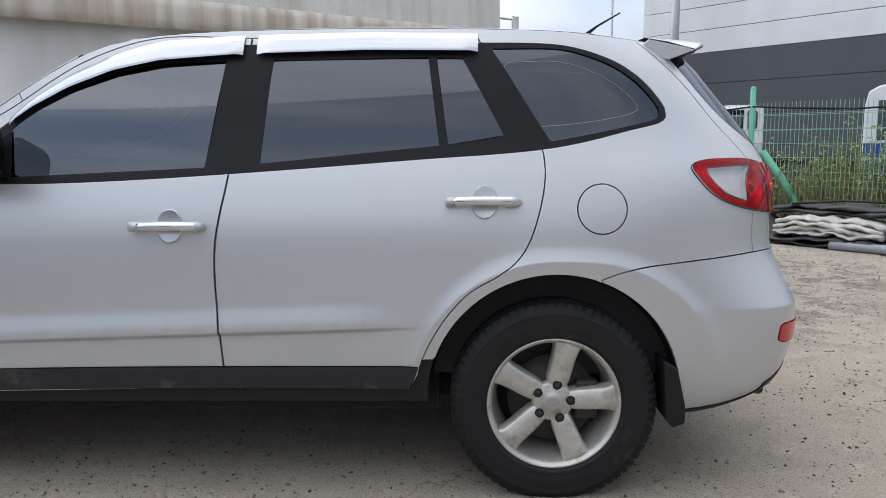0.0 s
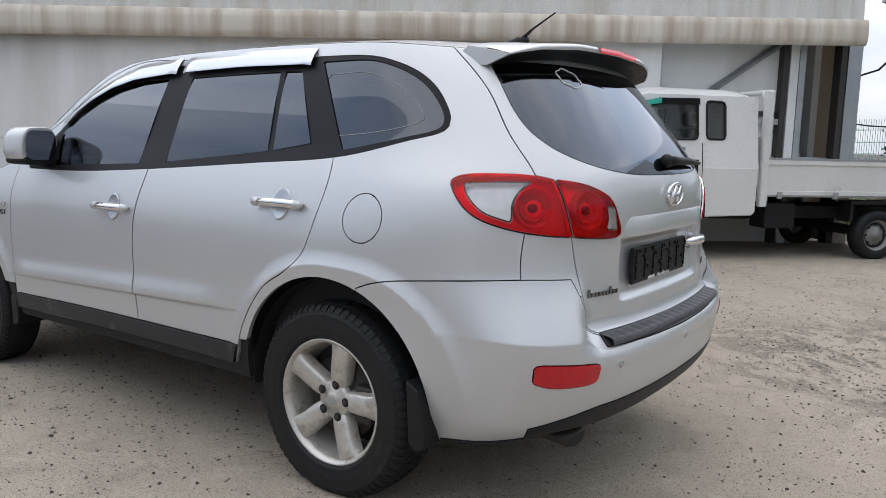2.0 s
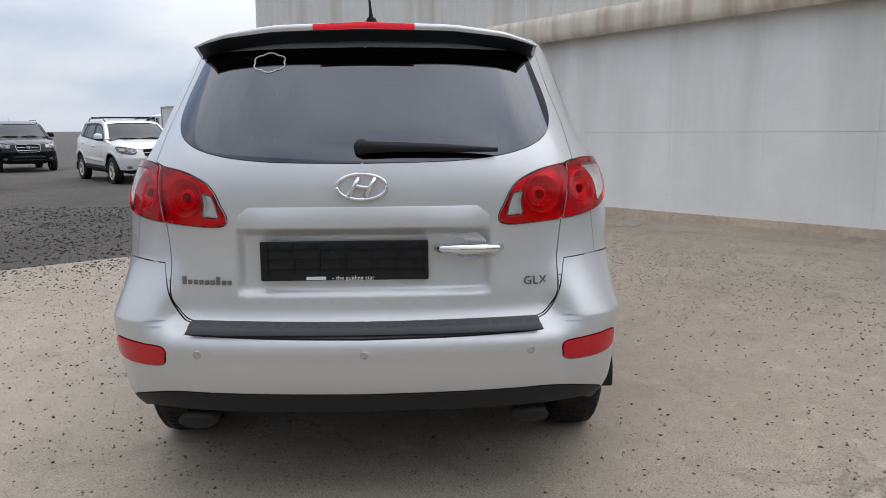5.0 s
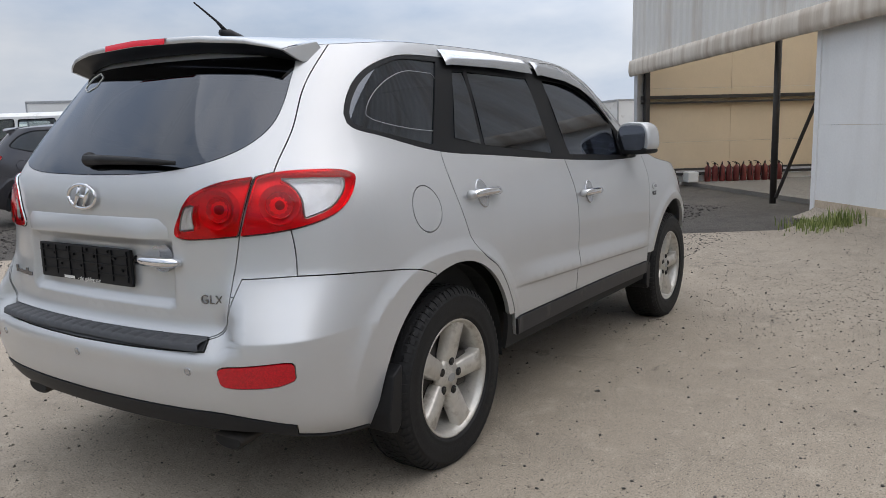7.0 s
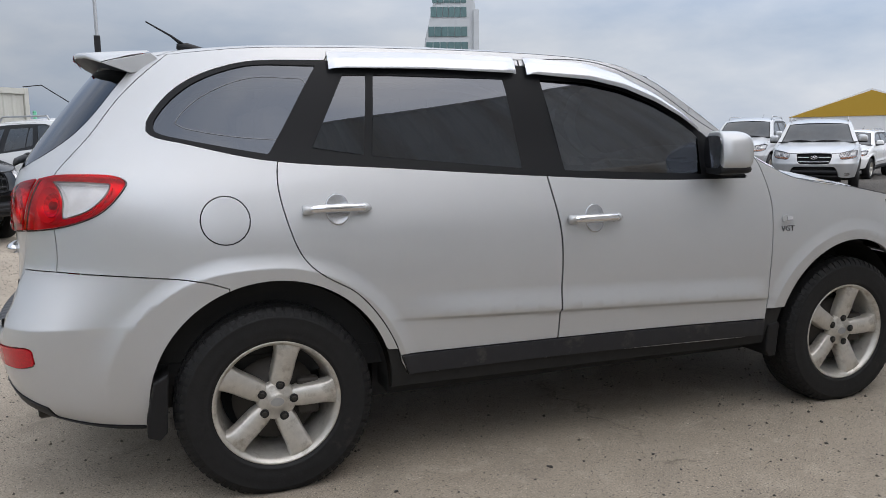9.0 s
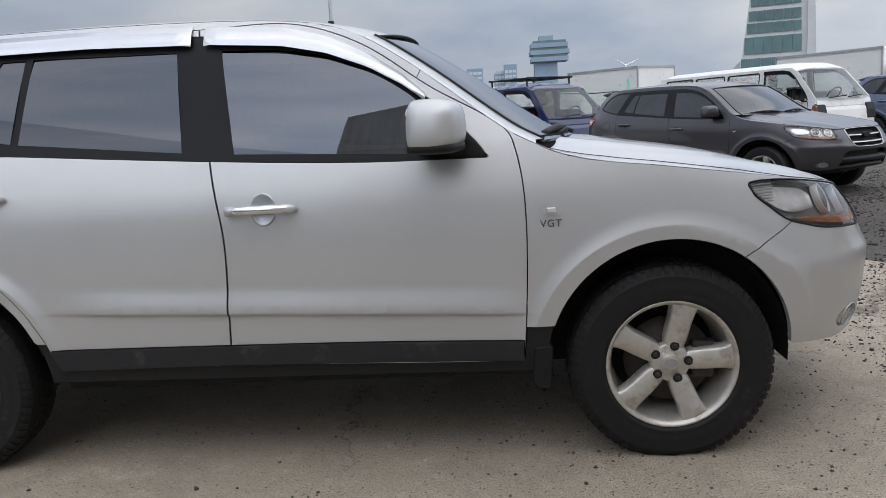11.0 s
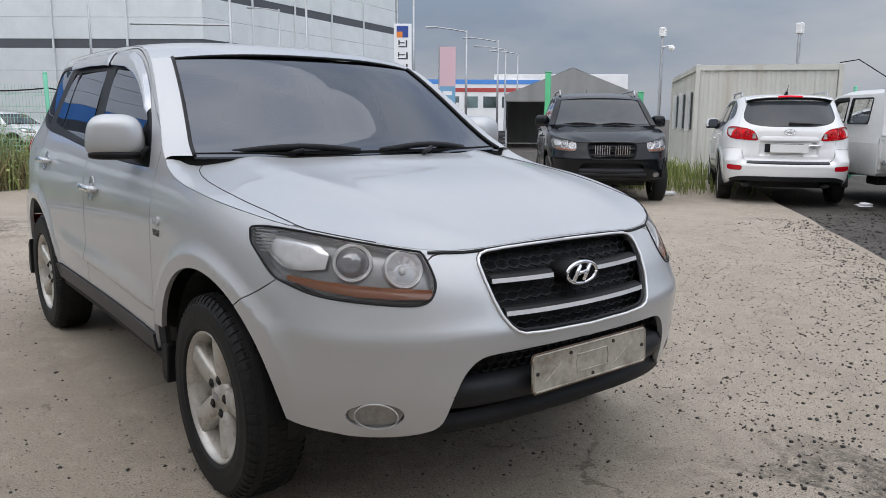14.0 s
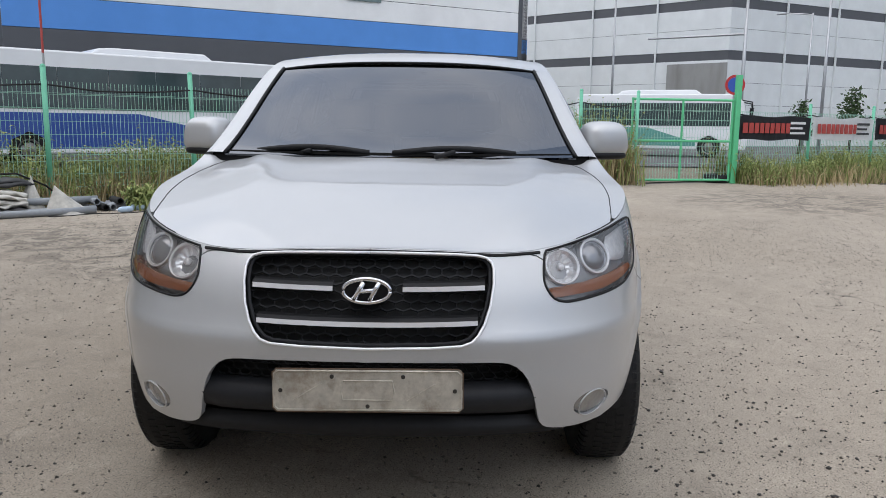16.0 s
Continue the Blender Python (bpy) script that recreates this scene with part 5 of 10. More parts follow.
def panel_mesh(name, mirror=False, both=False, push=0.0, gap=0.0022, lip=0.02, barrel=0.0):
    """The mesh of a panel: its skin with true normals, drawn back a little at its rim, and a lip turned inwards."""
    tris = CUT_G[name]
    co, no, faces = [], [], []
    for sgn in ((1, -1) if both else ((-1,) if mirror else (1,))):
        ids = {}
        for f in tris:
            q = []
            for i in f:
                if i not in ids:
                    p, n = shell_pt(i)
                    mid = both and abs(p.y) < 1e-4
                    key = ("m", i) if mid else (sgn, i)
                    ids[i] = None
                    if mid and key in panel_mesh.mid:
                        ids[i] = panel_mesh.mid[key]
                    else:
                        ids[i] = len(co)
                        if mid:
                            panel_mesh.mid[key] = len(co)
                        pp, nn = Vector((p.x, p.y * sgn, p.z)), Vector((n.x, n.y * sgn, n.z))
                        if mid:
                            nn = Vector((n.x, 0, n.z)).normalized()
                        bow = 0.0
                        if barrel:
                            # door glass bows outwards: steeper at its foot than at its head
                            u = min(1.0, max(0.0, (p.z - 1.13) / 0.40))
                            bow = barrel * 4 * u * (1 - u)
                            tilt = radians(12.0 + 13.0 * u)
                            nn = Vector((nn.x, sgn * math.cos(tilt), math.sin(tilt))).normalized()
                        co.append(pp + nn * (push + bow))
                        no.append(nn)
                q.append(ids[i])
            faces.append(q)
    panel_mesh.mid = {}
    # orient outwards, each side as a whole
    per = len(tris)
    for k0 in range(0, len(faces), per):
        vote = 0.0
        for q in faces[k0:k0 + per]:
            a, b, c = (co[i] for i in q)
            vote += (b - a).cross(c - a).dot(no[q[0]])
        if vote < 0:
            faces[k0:k0 + per] = [q[::-1] for q in faces[k0:k0 + per]]
    count = {}
    for q in faces:
        for a, b in zip(q, q[1:] + q[:1]):
            count[(a, b)] = count.get((a, b), 0) + 1
    rim = [(a, b, next(i for i in q if i not in (a, b))) for q in faces for a, b in zip(q, q[1:] + q[:1]) if (b, a) not in count]
    draw = {}
    for a, b, c in rim:
        d = (co[b] - co[a]).normalized()
        inw = co[c] - co[a]
        inw = inw - d * inw.dot(d)
        if inw.length < 1e-9:
            continue
        inw.normalize()
        for i in (a, b):
            draw.setdefault(i, []).append(inw)
    for i, ds in draw.items():
        v = sum(ds, Vector((0, 0, 0)))
        if v.length > 1e-6:
            co[i] = co[i] + v.normalized() * gap
    nskin = len(faces)
    base = len(co)
    rid = {}
    for a, b, _ in rim:
        for i in (a, b):
            if i not in rid:
                rid[i] = len(co)
                co.append(co[i] - no[i] * lip)
    for a, b, _ in rim:
        faces.append([b, a, rid[a], rid[b]])
    me = bpy.data.meshes.new(name)
    me.from_pydata(co, [], faces)
    me.update()
    nl = []
    for k, p in enumerate(me.polygons):
        for vi in p.vertices:
            nl.append(no[vi] if k < nskin else p.normal)
    me.shade_smooth()
    me.normals_split_custom_set(nl)
    return me


panel_mesh.mid = {}


def ruled(name, rows, mat, parent, label="", close=True, lip=0.02):
    """A smooth sheet through rows of points, with a lip all round."""
    bm = bmesh.new()
    g = [[bm.verts.new(p) for p in r] for r in rows]
    for a, b in zip(g, g[1:]):
        for i in range(len(a) - 1):
            if (a[i].co - a[i + 1].co).length < 1e-6 and (b[i].co - b[i + 1].co).length < 1e-6:
                continue
            bm.faces.new((a[i], a[i + 1], b[i + 1], b[i]))
    bmesh.ops.remove_doubles(bm, verts=bm.verts[:], dist=1e-5)
    bmesh.ops.recalc_face_normals(bm, faces=bm.faces[:])
    bm.normal_update()
    if sum((f.normal.z for f in bm.faces)) < 0:
        bmesh.ops.reverse_faces(bm, faces=bm.faces[:])
    bm.normal_update()
    if lip:
        es = [e for e in bm.edges if e.is_boundary]
        for e in es:
            e.smooth = False
        o = bmesh.ops.extrude_edge_only(bm, edges=es)
        for v in o["geom"]:
            if isinstance(v, bmesh.types.BMVert):
                v.co.z -= lip
    return part(name, bm, mat, parent, label, smooth=True)


def top_at(lo, hi, n):
    """Points of the left rim between two shares of its way."""
    out = []
    for i in range(n + 1):
        t = lo + (hi - lo) * i / n
        k = t * (len(CUT_TOP) - 1)
        j = min(int(k), len(CUT_TOP) - 2)
        p = CUT_TOP[j] + (CUT_TOP[j + 1] - CUT_TOP[j]) * (k - j)
        out.append(shell(p.x, p.y))
    return out


def rim_share(x):
    pts = top_at(0, 1, 800)
    return min(range(len(pts)), key=lambda i: abs(pts[i].x - x)) / 800


def wheel_parts(parent, x, y, z, side, detail=True, rim_mat=None, steer=0.0):
    """Tyre with tread and a five-spoke alloy wheel; side +1 is the left."""
    m = pose(x, y, z, 0, 0, (0 if side > 0 else 180) + steer)
    R = 0.3565
    w = thing_part("wheel", parent, m)
    bm = bmesh.new()
    prof = [(0.224, 0.075), (0.230, 0.092), (0.240, 0.100), (0.244, 0.1035), (0.249, 0.102), (0.262, 0.1055), (0.29, 0.108), (0.316, 0.103), (0.320, 0.1045), (0.324, 0.100), (0.338, 0.091), (0.349, 0.079), (R, 0.060), (R + 0.001, 0.0), (R, -0.060), (0.349, -0.079), (0.338, -0.090), (0.29, -0.108), (0.230, -0.092), (0.224, -0.075)]
    lathe(bm, prof, 72)
    for v in bm.verts:
        if v.co.z < -z + 0.001:
            v.co.y *= 1.06
            v.co.z = -z + 0.001
    part("tyre", bm, M_TYRE, w, smooth=True)
    # tread blocks
    bm = bmesh.new()
    nb = 66 if detail else 0
    for k in range(nb):
        a = k * math.tau / nb
        if R * math.sin(a) < -z + 0.01:
            continue
        for y0, y1, da in ((0.052, 0.081, 0.0), (0.018, 0.046, 0.35), (-0.014, 0.012, 0.0), (-0.046, -0.018, 0.35), (-0.081, -0.052, 0.0)):
            aa = a + da * math.tau / nb
            r0, r1 = (0.345, R + 0.003) if abs(y0 + y1) < 0.12 else (0.335, R - 0.0030)
            ca, sa = math.cos(aa), math.sin(aa)
            mm = Matrix(((ca, 0, -sa, 0), (0, 1, 0, 0), (sa, 0, ca, 0), (0, 0, 0, 1)))
            box(bm, r0, r1, y0, y1, -0.0115, 0.0115, m=mm)
        # shoulder lugs
        ca, sa = math.cos(a), math.sin(a)
        mm = Matrix(((ca, 0, -sa, 0), (0, 1, 0, 0), (sa, 0, ca, 0), (0, 0, 0, 1)))
        for sy in (1, -1):
            prism(bm, [(0.322, sy * 0.070), (0.322, sy * 0.1005), (0.338, sy * 0.0955), (0.3505, sy * 0.0845), (0.3545, sy * 0.070)], -0.0095, 0.0095, "z")
            bmesh.ops.transform(bm, matrix=mm, verts=bm.verts[:][-10:])
    if nb:
        part("tread", bm, M_TYRE, w)
    # rim barrel
    bm = bmesh.new()
    lathe(bm, [(0.228, 0.078), (0.2325, 0.090), (0.2300, 0.095), (0.2245, 0.095), (0.2215, 0.089), (0.2165, 0.086), (0.211, 0.066), (0.205, 0.030), (0.192, -0.02), (0.188, -0.08)], 72)
    part("rim", bm, rim_mat or M_ALLOY, w, "scuffed silver alloy rim", smooth=True)
    # spokes with raised ribs
    for k in range(5):
        bm = bmesh.new()
        rows = []
        for r, hw, yy, th in ((0.040, 0.026, 0.058, 0.04), (0.062, 0.033, 0.066, 0.045), (0.085, 0.0365, 0.071, 0.05), (0.12, 0.038, 0.076, 0.05), (0.16, 0.0385, 0.081, 0.05), (0.19, 0.041, 0.085, 0.05), (0.207, 0.047, 0.084, 0.045), (0.2165, 0.056, 0.080, 0.04)):
            rows.append([Vector((r, yy - th, -hw * 1.10)), Vector((r, yy - 0.009, -hw)), Vector((r, yy - 0.001, -hw * 0.80)), Vector((r, yy + 0.0015, 0)), Vector((r, yy - 0.001, hw * 0.80)), Vector((r, yy - 0.009, hw)), Vector((r, yy - th, hw * 1.10))])
        g = [[bm.verts.new(p) for p in r] for r in rows]
        for a, b in zip(g, g[1:]):
            for i in range(6):
                bm.faces.new((a[i], a[i + 1], b[i + 1], b[i]))
        bmesh.ops.recalc_face_normals(bm, faces=bm.faces[:])
        if sum(f.normal.y for f in bm.faces) < 0:
            bmesh.ops.reverse_faces(bm, faces=bm.faces[:])
        a = -radians(72 * k + 31)
        bmesh.ops.transform(bm, matrix=Matrix.Rotation(a, 4, "Y"), verts=bm.verts[:])
        part("spoke", bm, rim_mat or M_ALLOY, w, smooth=True)
    bm = bmesh.new()
    lathe(bm, [(0.074, 0.040), (0.070, 0.060), (0.060, 0.066), (0.034, 0.067), (0.031, 0.072), (0.020, 0.075), (0.0005, 0.075)], 40)
    part("hub", bm, rim_mat or M_ALLOY, w, smooth=True)
    if detail:
        bm = bmesh.new()
        prism(bm, [(0.024 * math.cos(k * math.tau / 20), 0.016 * math.sin(k * math.tau / 20)) for k in range(20)], 0.0755, 0.0775, "y")
        part("cap_emblem", bm, M_STEEL, w)
        for k in range(5):
            a = radians(72 * k + 31)
            bm = bmesh.new()
            at_ = Matrix.Translation((0.062 * math.cos(a), 0.0, 0.062 * math.sin(a)))
            # raised dark disc gives the shade of a nut hole by colour
            lathe(bm, [(0.0165, 0.060), (0.0165, 0.0695), (0.0150, 0.0705), (0.0005, 0.0702)], 18, at_)
            part("nut_recess", bm, M_DARK, w)
            bm = bmesh.new()
            lathe(bm, [(0.0100, 0.0700), (0.0095, 0.0745), (0.0060, 0.0765), (0.0005, 0.0765)], 6, at_)
            part("wheel_nut", bm, M_BRAKE, w)
    bm = bmesh.new()
    lathe(bm, [(0.155, 0.0), (0.155, 0.015), (0.08, 0.015), (0.07, 0.03), (0.0005, 0.03)], 36)
    part("brake_disc", bm, M_BRAKE, w, smooth=True)
    if detail:
        part("brake_caliper", boxes((-0.16, -0.08, 0.0, 0.045, -0.07, 0.07), bevel=0.012), M_BRAKE, w)
    bm = bmesh.new()
    lathe(bm, [(0.19, -0.09), (0.0005, -0.09)], 36)
    part("backing_plate", bm, M_DARK, w)
    return w


def thing_part(name, parent, m):
    """A small hub mesh that carries sub-parts."""
    bm = bmesh.new()
    cyl(bm, (0, -0.12, 0), (0, -0.02, 0), 0.05, seg=12)
    o = part(name, bm, M_DARK, parent)
    o.matrix_basis = m
    return o


def on_shell(kind, v, z, side=1, push=0.0):
    """A frame on the skin: x along the outline, y up, z outwards."""
    s = s_of(kind, v, z)
    p, n = shell(s, z), shell_normal(s, z)
    p, n = Vector((p.x, p.y * side, p.z)), Vector((n.x, n.y * side, n.z))
    up = Vector((0, 0, 1)) - n * n.z
    up.normalize()
    xa = up.cross(n)
    m = Matrix((xa, up, n)).transposed().to_4x4()
    return Matrix.Translation(p + n * push) @ m


def suv(name, label, category, m, paint, group="", detail=True, glass=None, rear_lamp=True, chrome_visor=True, grille="bars", rim_mat=None, steer=0.0, glass_dark=None):
    car = thing(name, label, category, m, group)
    glass = glass or M_GLASS
    glass_dark = glass_dark or M_GLASSDARK

    def skin(part_name, key, mat, lab="", push=0.0, gap=0.0022, lip=0.02, barrel=0.0):
        out = []
        if key in CENTRED:
            o = new(part_name, panel_mesh(key, both=True, push=push, gap=gap, lip=lip))
            out.append(o)
        else:
            for mir in (False, True):
                out.append(new(part_name, panel_mesh(key, mirror=mir, push=push, gap=gap, lip=lip, barrel=barrel)))
        for o in out:
            o.data.materials.append(mat)
            o.parent = car
            tagged(o, lab)
        return out

    skin("fender", "fender", paint)
    skin("quarter_panel", "quarter", paint)
    skin("corner_panel", "corner", paint, gap=0.0014)
    doors = skin("door", "front_door", paint) + skin("door", "rear_door", paint)
    skin("bumper", "front_bumper", paint)
    skin("bumper", "rear_bumper", paint)
    gate_ = skin("tailgate", "tailgate", paint)[0]
    skin("fuel_lid", "fuel_lid", paint)
    skin("rocker_moulding", "rocker", M_ROCKER, "dark grey ribbed sill moulding", push=0.011)
    skin("sill", "sill", M_DARK, push=-0.012)
    skin("window_frame", "door_frame", M_SATIN, "satin black window frame", push=-0.001, gap=0.0005)
    for key in ("side_glass_f", "side_glass_r", "vent_glass", "quarter_glass"):
        skin("side_window", key, glass_dark if key != "side_glass_f" else glass, "dark tinted side window", push=-0.006, gap=0.0, lip=0.006, barrel=0.009 if key != "quarter_glass" else 0.0)
    skin("rear_window", "rear_glass", glass_dark, "dark tinted rear window", push=0.001, gap=0.0, lip=0.008)
    skin("lower_trim", "lower_trim", M_TRIM, "dark grey lower bumper trim", push=0.004)
    skin("bumper_pad", "bumper_pad", M_PAD, "dark ribbed bumper step pad", push=0.005)

    # lamps
    for o in skin("headlight", "headlight", M_LENSGLASS, "clear headlight with amber lower strip", push=0.001, gap=0.005, lip=0.004):
        o.visible_shadow = False
    for side in (1, -1):
        # housing behind the cover: the same outline sunk in
        me = panel_mesh("headlight", mirror=side < 0, push=-0.036, gap=0.005, lip=-0.034)
        o = new("lamp_housing", me)
        me.materials.append(M_LAMPBOWL)
        o.parent = car
        for py_, pz_, r, near_side in ((0.695, 0.884, 0.058, True), (0.578, 0.868, 0.058, False)):
            sp_, nn = shell(s_of(FR, py_, pz_), pz_), shell_normal(s_of(FR, py_, pz_), pz_)
            nv = Vector((nn.x, nn.y * side, nn.z))
            fwd = (nv * 0.72 + Vector((1, 0, 0.0)) * 0.28).normalized()
            c = Vector((sp_.x, sp_.y * side, sp_.z)) - nv * 0.020
            q = Matrix.Translation(c) @ fwd.to_track_quat("Y", "Z").to_matrix().to_4x4()
            bm = bmesh.new()
            lathe(bm, [(r, -0.02), (r, 0.003), (r - 0.0015, 0.005), (r - 0.0035, 0.005), (r - 0.005, 0.002), (r - 0.0065, 0.004), (r - 0.008, 0.004), (r - 0.010, 0.0)], 44, q)
            part("lamp_ring", bm, M_RING, car, "bright headlight ring", smooth=True)
            bm = bmesh.new()
            if near_side:
                lathe(bm, [(r - 0.010, 0.0), (r * 0.78, -0.003), (r * 0.74, -0.001), (r * 0.60, 0.005), (r * 0.35, 0.010), (0.0005, 0.012)], 40, q)
                part("lamp_lens", bm, M_PROJECTOR, car, "dark glassy projector lens", smooth=True)
            else:
                lathe(bm, [(r - 0.010, 0.0), (r * 0.72, -0.008), (r * 0.55, -0.015), (r * 0.30, -0.021), (0.0005, -0.023)], 44, q)
                for k, v in enumerate(bm.verts):
                    if k % 4 < 2:
                        v.co -= fwd * 0.0016
                part("lamp_lens", bm, M_REFLECT, car, "fluted bright reflector bowl")
                bm = bmesh.new()
                lathe(bm, [(0.012, -0.024), (0.012, -0.008), (0.008, -0.003), (0.0005, -0.002)], 16, q)
                part("bulb", bm, M_RING, car, smooth=True)
        # amber strip at the lamp's foot
        bm = bmesh.new()
        rows = []
        for i in range(15):
            t = i / 14
            s0, s1 = s_of(X, 1.80, 0.83), s_of(FR, 0.525, 0.775)
            s = s0 + (s1 - s0) * t
            zt = 0.834 - 0.028 * t
            zb = lin([(0, 0.816), (0.2, 0.799), (0.5, 0.783), (1, 0.774)])(t)
            p0, p1 = shell(s, zb + 0.004), shell(s, zt)
            n = shell_normal(s, zb)
            rows.append([Vector((p.x, p.y * side, p.z)) - Vector((n.x, n.y * side, n.z)) * d for p, d in ((p0, 0.003), ((p0 + p1) / 2, 0.004), (p1, 0.010), (p1, 0.03))])
        g = [[bm.verts.new(p) for p in r] for r in rows]
        for a, b in zip(g, g[1:]):
            for i in range(3):
                bm.faces.new((a[i], a[i + 1], b[i + 1], b[i]))
        part("turn_strip", bm, M_AMBER, car, "dull amber reflector strip", smooth=True)
        # indicator end of the lamp
        bm = bmesh.new()
        for i in range(7):
            z = 0.950 - 0.0095 * i
            x0 = lin([(0.88, 1.692), (0.915, 1.650), (0.957, 1.632)])(z)
            a_, b_ = (shell(s_of(X, x_, z), z) for x_ in (x0, 1.712))
            tube(bm, [Vector((q.x, (q.y - 0.010) * side, z)) for q in (a_, b_)], 0.0026, 4)
        part("side_prisms", bm, M_CLEARLENS, car)
    # tail lights: tinted covers over bright housings with round fluted bowls
    for key, mat_, lab in (("tail_lamp_outer", M_REDCOVER, "glossy red tail light cluster"), ("tail_lamp_inner", M_REDCOVER, "glossy red tail light cluster"), ("rev_lens", M_CLEARCOVER, "clear reversing lens"), ("white_lens", M_CLEARCOVER, "small ribbed clear lens")):
        for o in skin("tail_light" if "tail" in key else "clear_lens", key, mat_, lab, push=0.012, gap=0.0005 if "lens" in key else 0.003, lip=0.014):
            o.visible_shadow = False
        skin("lamp_housing", key, M_LAMPINNER if "tail" in key else M_REVLENS, push=-0.022 if "tail" in key else -0.012, gap=0.0 if "tail" in key else 0.004, lip=-0.030 if "tail" in key else -0.021)
    for side in (1, -1):
        def lens_patch(nm, pts, mat, push, lab=""):
            pg = outline(pts, True, 0.012, 1)
            c = sum(pg, Vector((0, 0))) / len(pg)
            bm = bmesh.new()
            rings = []
            for f, dp in ((1.0, 0.0), (0.96, 0.0016), (0.66, 0.002), (0.33, 0.0022)):
                ring = []
                for q in pg:
                    qq = c + (q - c) * f
                    p, n = shell(qq.x, qq.y), shell_normal(qq.x, qq.y)
                    ring.append(bm.verts.new(Vector((p.x, p.y * side, p.z)) + Vector((n.x, n.y * side, n.z)) * (push + dp)))
                rings.append(ring)
            for a, b in zip(rings, rings[1:]):
                for i in range(len(a)):
                    bm.faces.new((a[i], a[(i + 1) % len(a)], b[(i + 1) % len(a)], b[i]))
            bm.faces.new(rings[-1])
            bmesh.ops.recalc_face_normals(bm, faces=bm.faces[:])
            return part(nm, bm, mat, car, lab, smooth=True)

        def ellipse(k, c, rx, z, rz, n=20):
            return [(k, c + rx * math.cos(i * math.tau / n), z + rz * math.sin(i * math.tau / n)) for i in range(n)]

        for k_, c_, z_, r_ in ((X, -2.062, 1.077, 0.064), (RE, 0.578, 1.066, 0.064)):
            q_, n_ = shell(s_of(k_, c_, z_), z_), shell_normal(s_of(k_, c_, z_), z_)
            nv = Vector((n_.x, n_.y * side, n_.z))
            fwd = (nv * 0.85 + Vector((-1, 0, 0)) * 0.15).normalized()
            q = Matrix.Translation(Vector((q_.x, q_.y * side, q_.z)) - nv * 0.002) @ fwd.to_track_quat("Y", "Z").to_matrix().to_4x4()
            bm = bmesh.new()
            lathe(bm, [(r_, -0.03), (r_, 0.0), (r_ * 0.95, 0.002), (r_ * 0.91, -0.002), (r_ * 0.78, -0.014), (r_ * 0.66, -0.020)], 48, q)
            part("lamp_bowl", bm, M_LAMPINNER, car, "round deep red lamp bowl", smooth=True)
            bm = bmesh.new()
            lathe(bm, [(r_ * 0.66, -0.012), (r_ * 0.62, -0.008), (r_ * 0.57, -0.012), (r_ * 0.40, -0.022), (r_ * 0.22, -0.026)], 48, q)
            for k, v in enumerate(bm.verts):
                if k % 4 < 2:
                    v.co -= fwd * 0.0022
            part("lamp_ring", bm, M_REFLECT, car)
            bm = bmesh.new()
            lathe(bm, [(r_ * 0.24, -0.03), (r_ * 0.22, -0.010), (r_ * 0.13, -0.005), (0.0005, -0.004)], 24, q)
            part("bulb", bm, M_REDDARK, car, smooth=True)
        # headlight reflector and black seals round the lamps
        lens_patch("lamp_reflector", [(X, 1.645, 0.944), (X, 1.72, 0.946), (X, 1.845, 0.932), (X, 1.885, 0.905), (X, 1.895, 0.862), (X, 1.83, 0.852), (X, 1.765, 0.858), (X, 1.70, 0.895)], M_REFLECT, -0.022, "bright moulded reflector")
        for key, rad in (("headlight", 0.0036), ("tail_lamp_outer", 0.0026), ("tail_lamp_inner", 0.0026)):
            pg = outline(PANELS[key][0], True, 0.02, 1)
            pts_ = []
            for q in pg + pg[:1]:
                p, n = shell(q.x, q.y), shell_normal(q.x, q.y)
                pts_.append(Vector((p.x, p.y * side, p.z)) + Vector((n.x, n.y * side, n.z)) * 0.0005)
            bm = bmesh.new()
            tube(bm, pts_, rad, 6)
            part("lamp_seal", bm, M_BLACK, car, smooth=True)
    skin("reflector", "reflector", M_REFLRED, "red bumper reflector", push=0.004, gap=0.002, lip=0.01)
    skin("fog_lamp", "fog_lamp", M_FOG, "oval clear fog lamp", push=-0.008, gap=0.002, lip=0.01)
    for side in (1, -1):
        fm = on_shell(FR, 0.676, 0.436, side, 0.001)
        bm = bmesh.new()
        rr = [(0.064 * math.cos(k * math.tau / 28), 0.043 * math.sin(k * math.tau / 28), 0) for k in range(29)]
        tube(bm, [fm @ Vector(p) for p in rr], 0.0026, 6)
        part("fog_lamp_bezel", bm, paint, car, smooth=True)

    # bonnet, screen, roof
    sb, sa_, sr = rim_share(0.905), rim_share(0.32), rim_share(-1.735)
    rows, tops = [], []
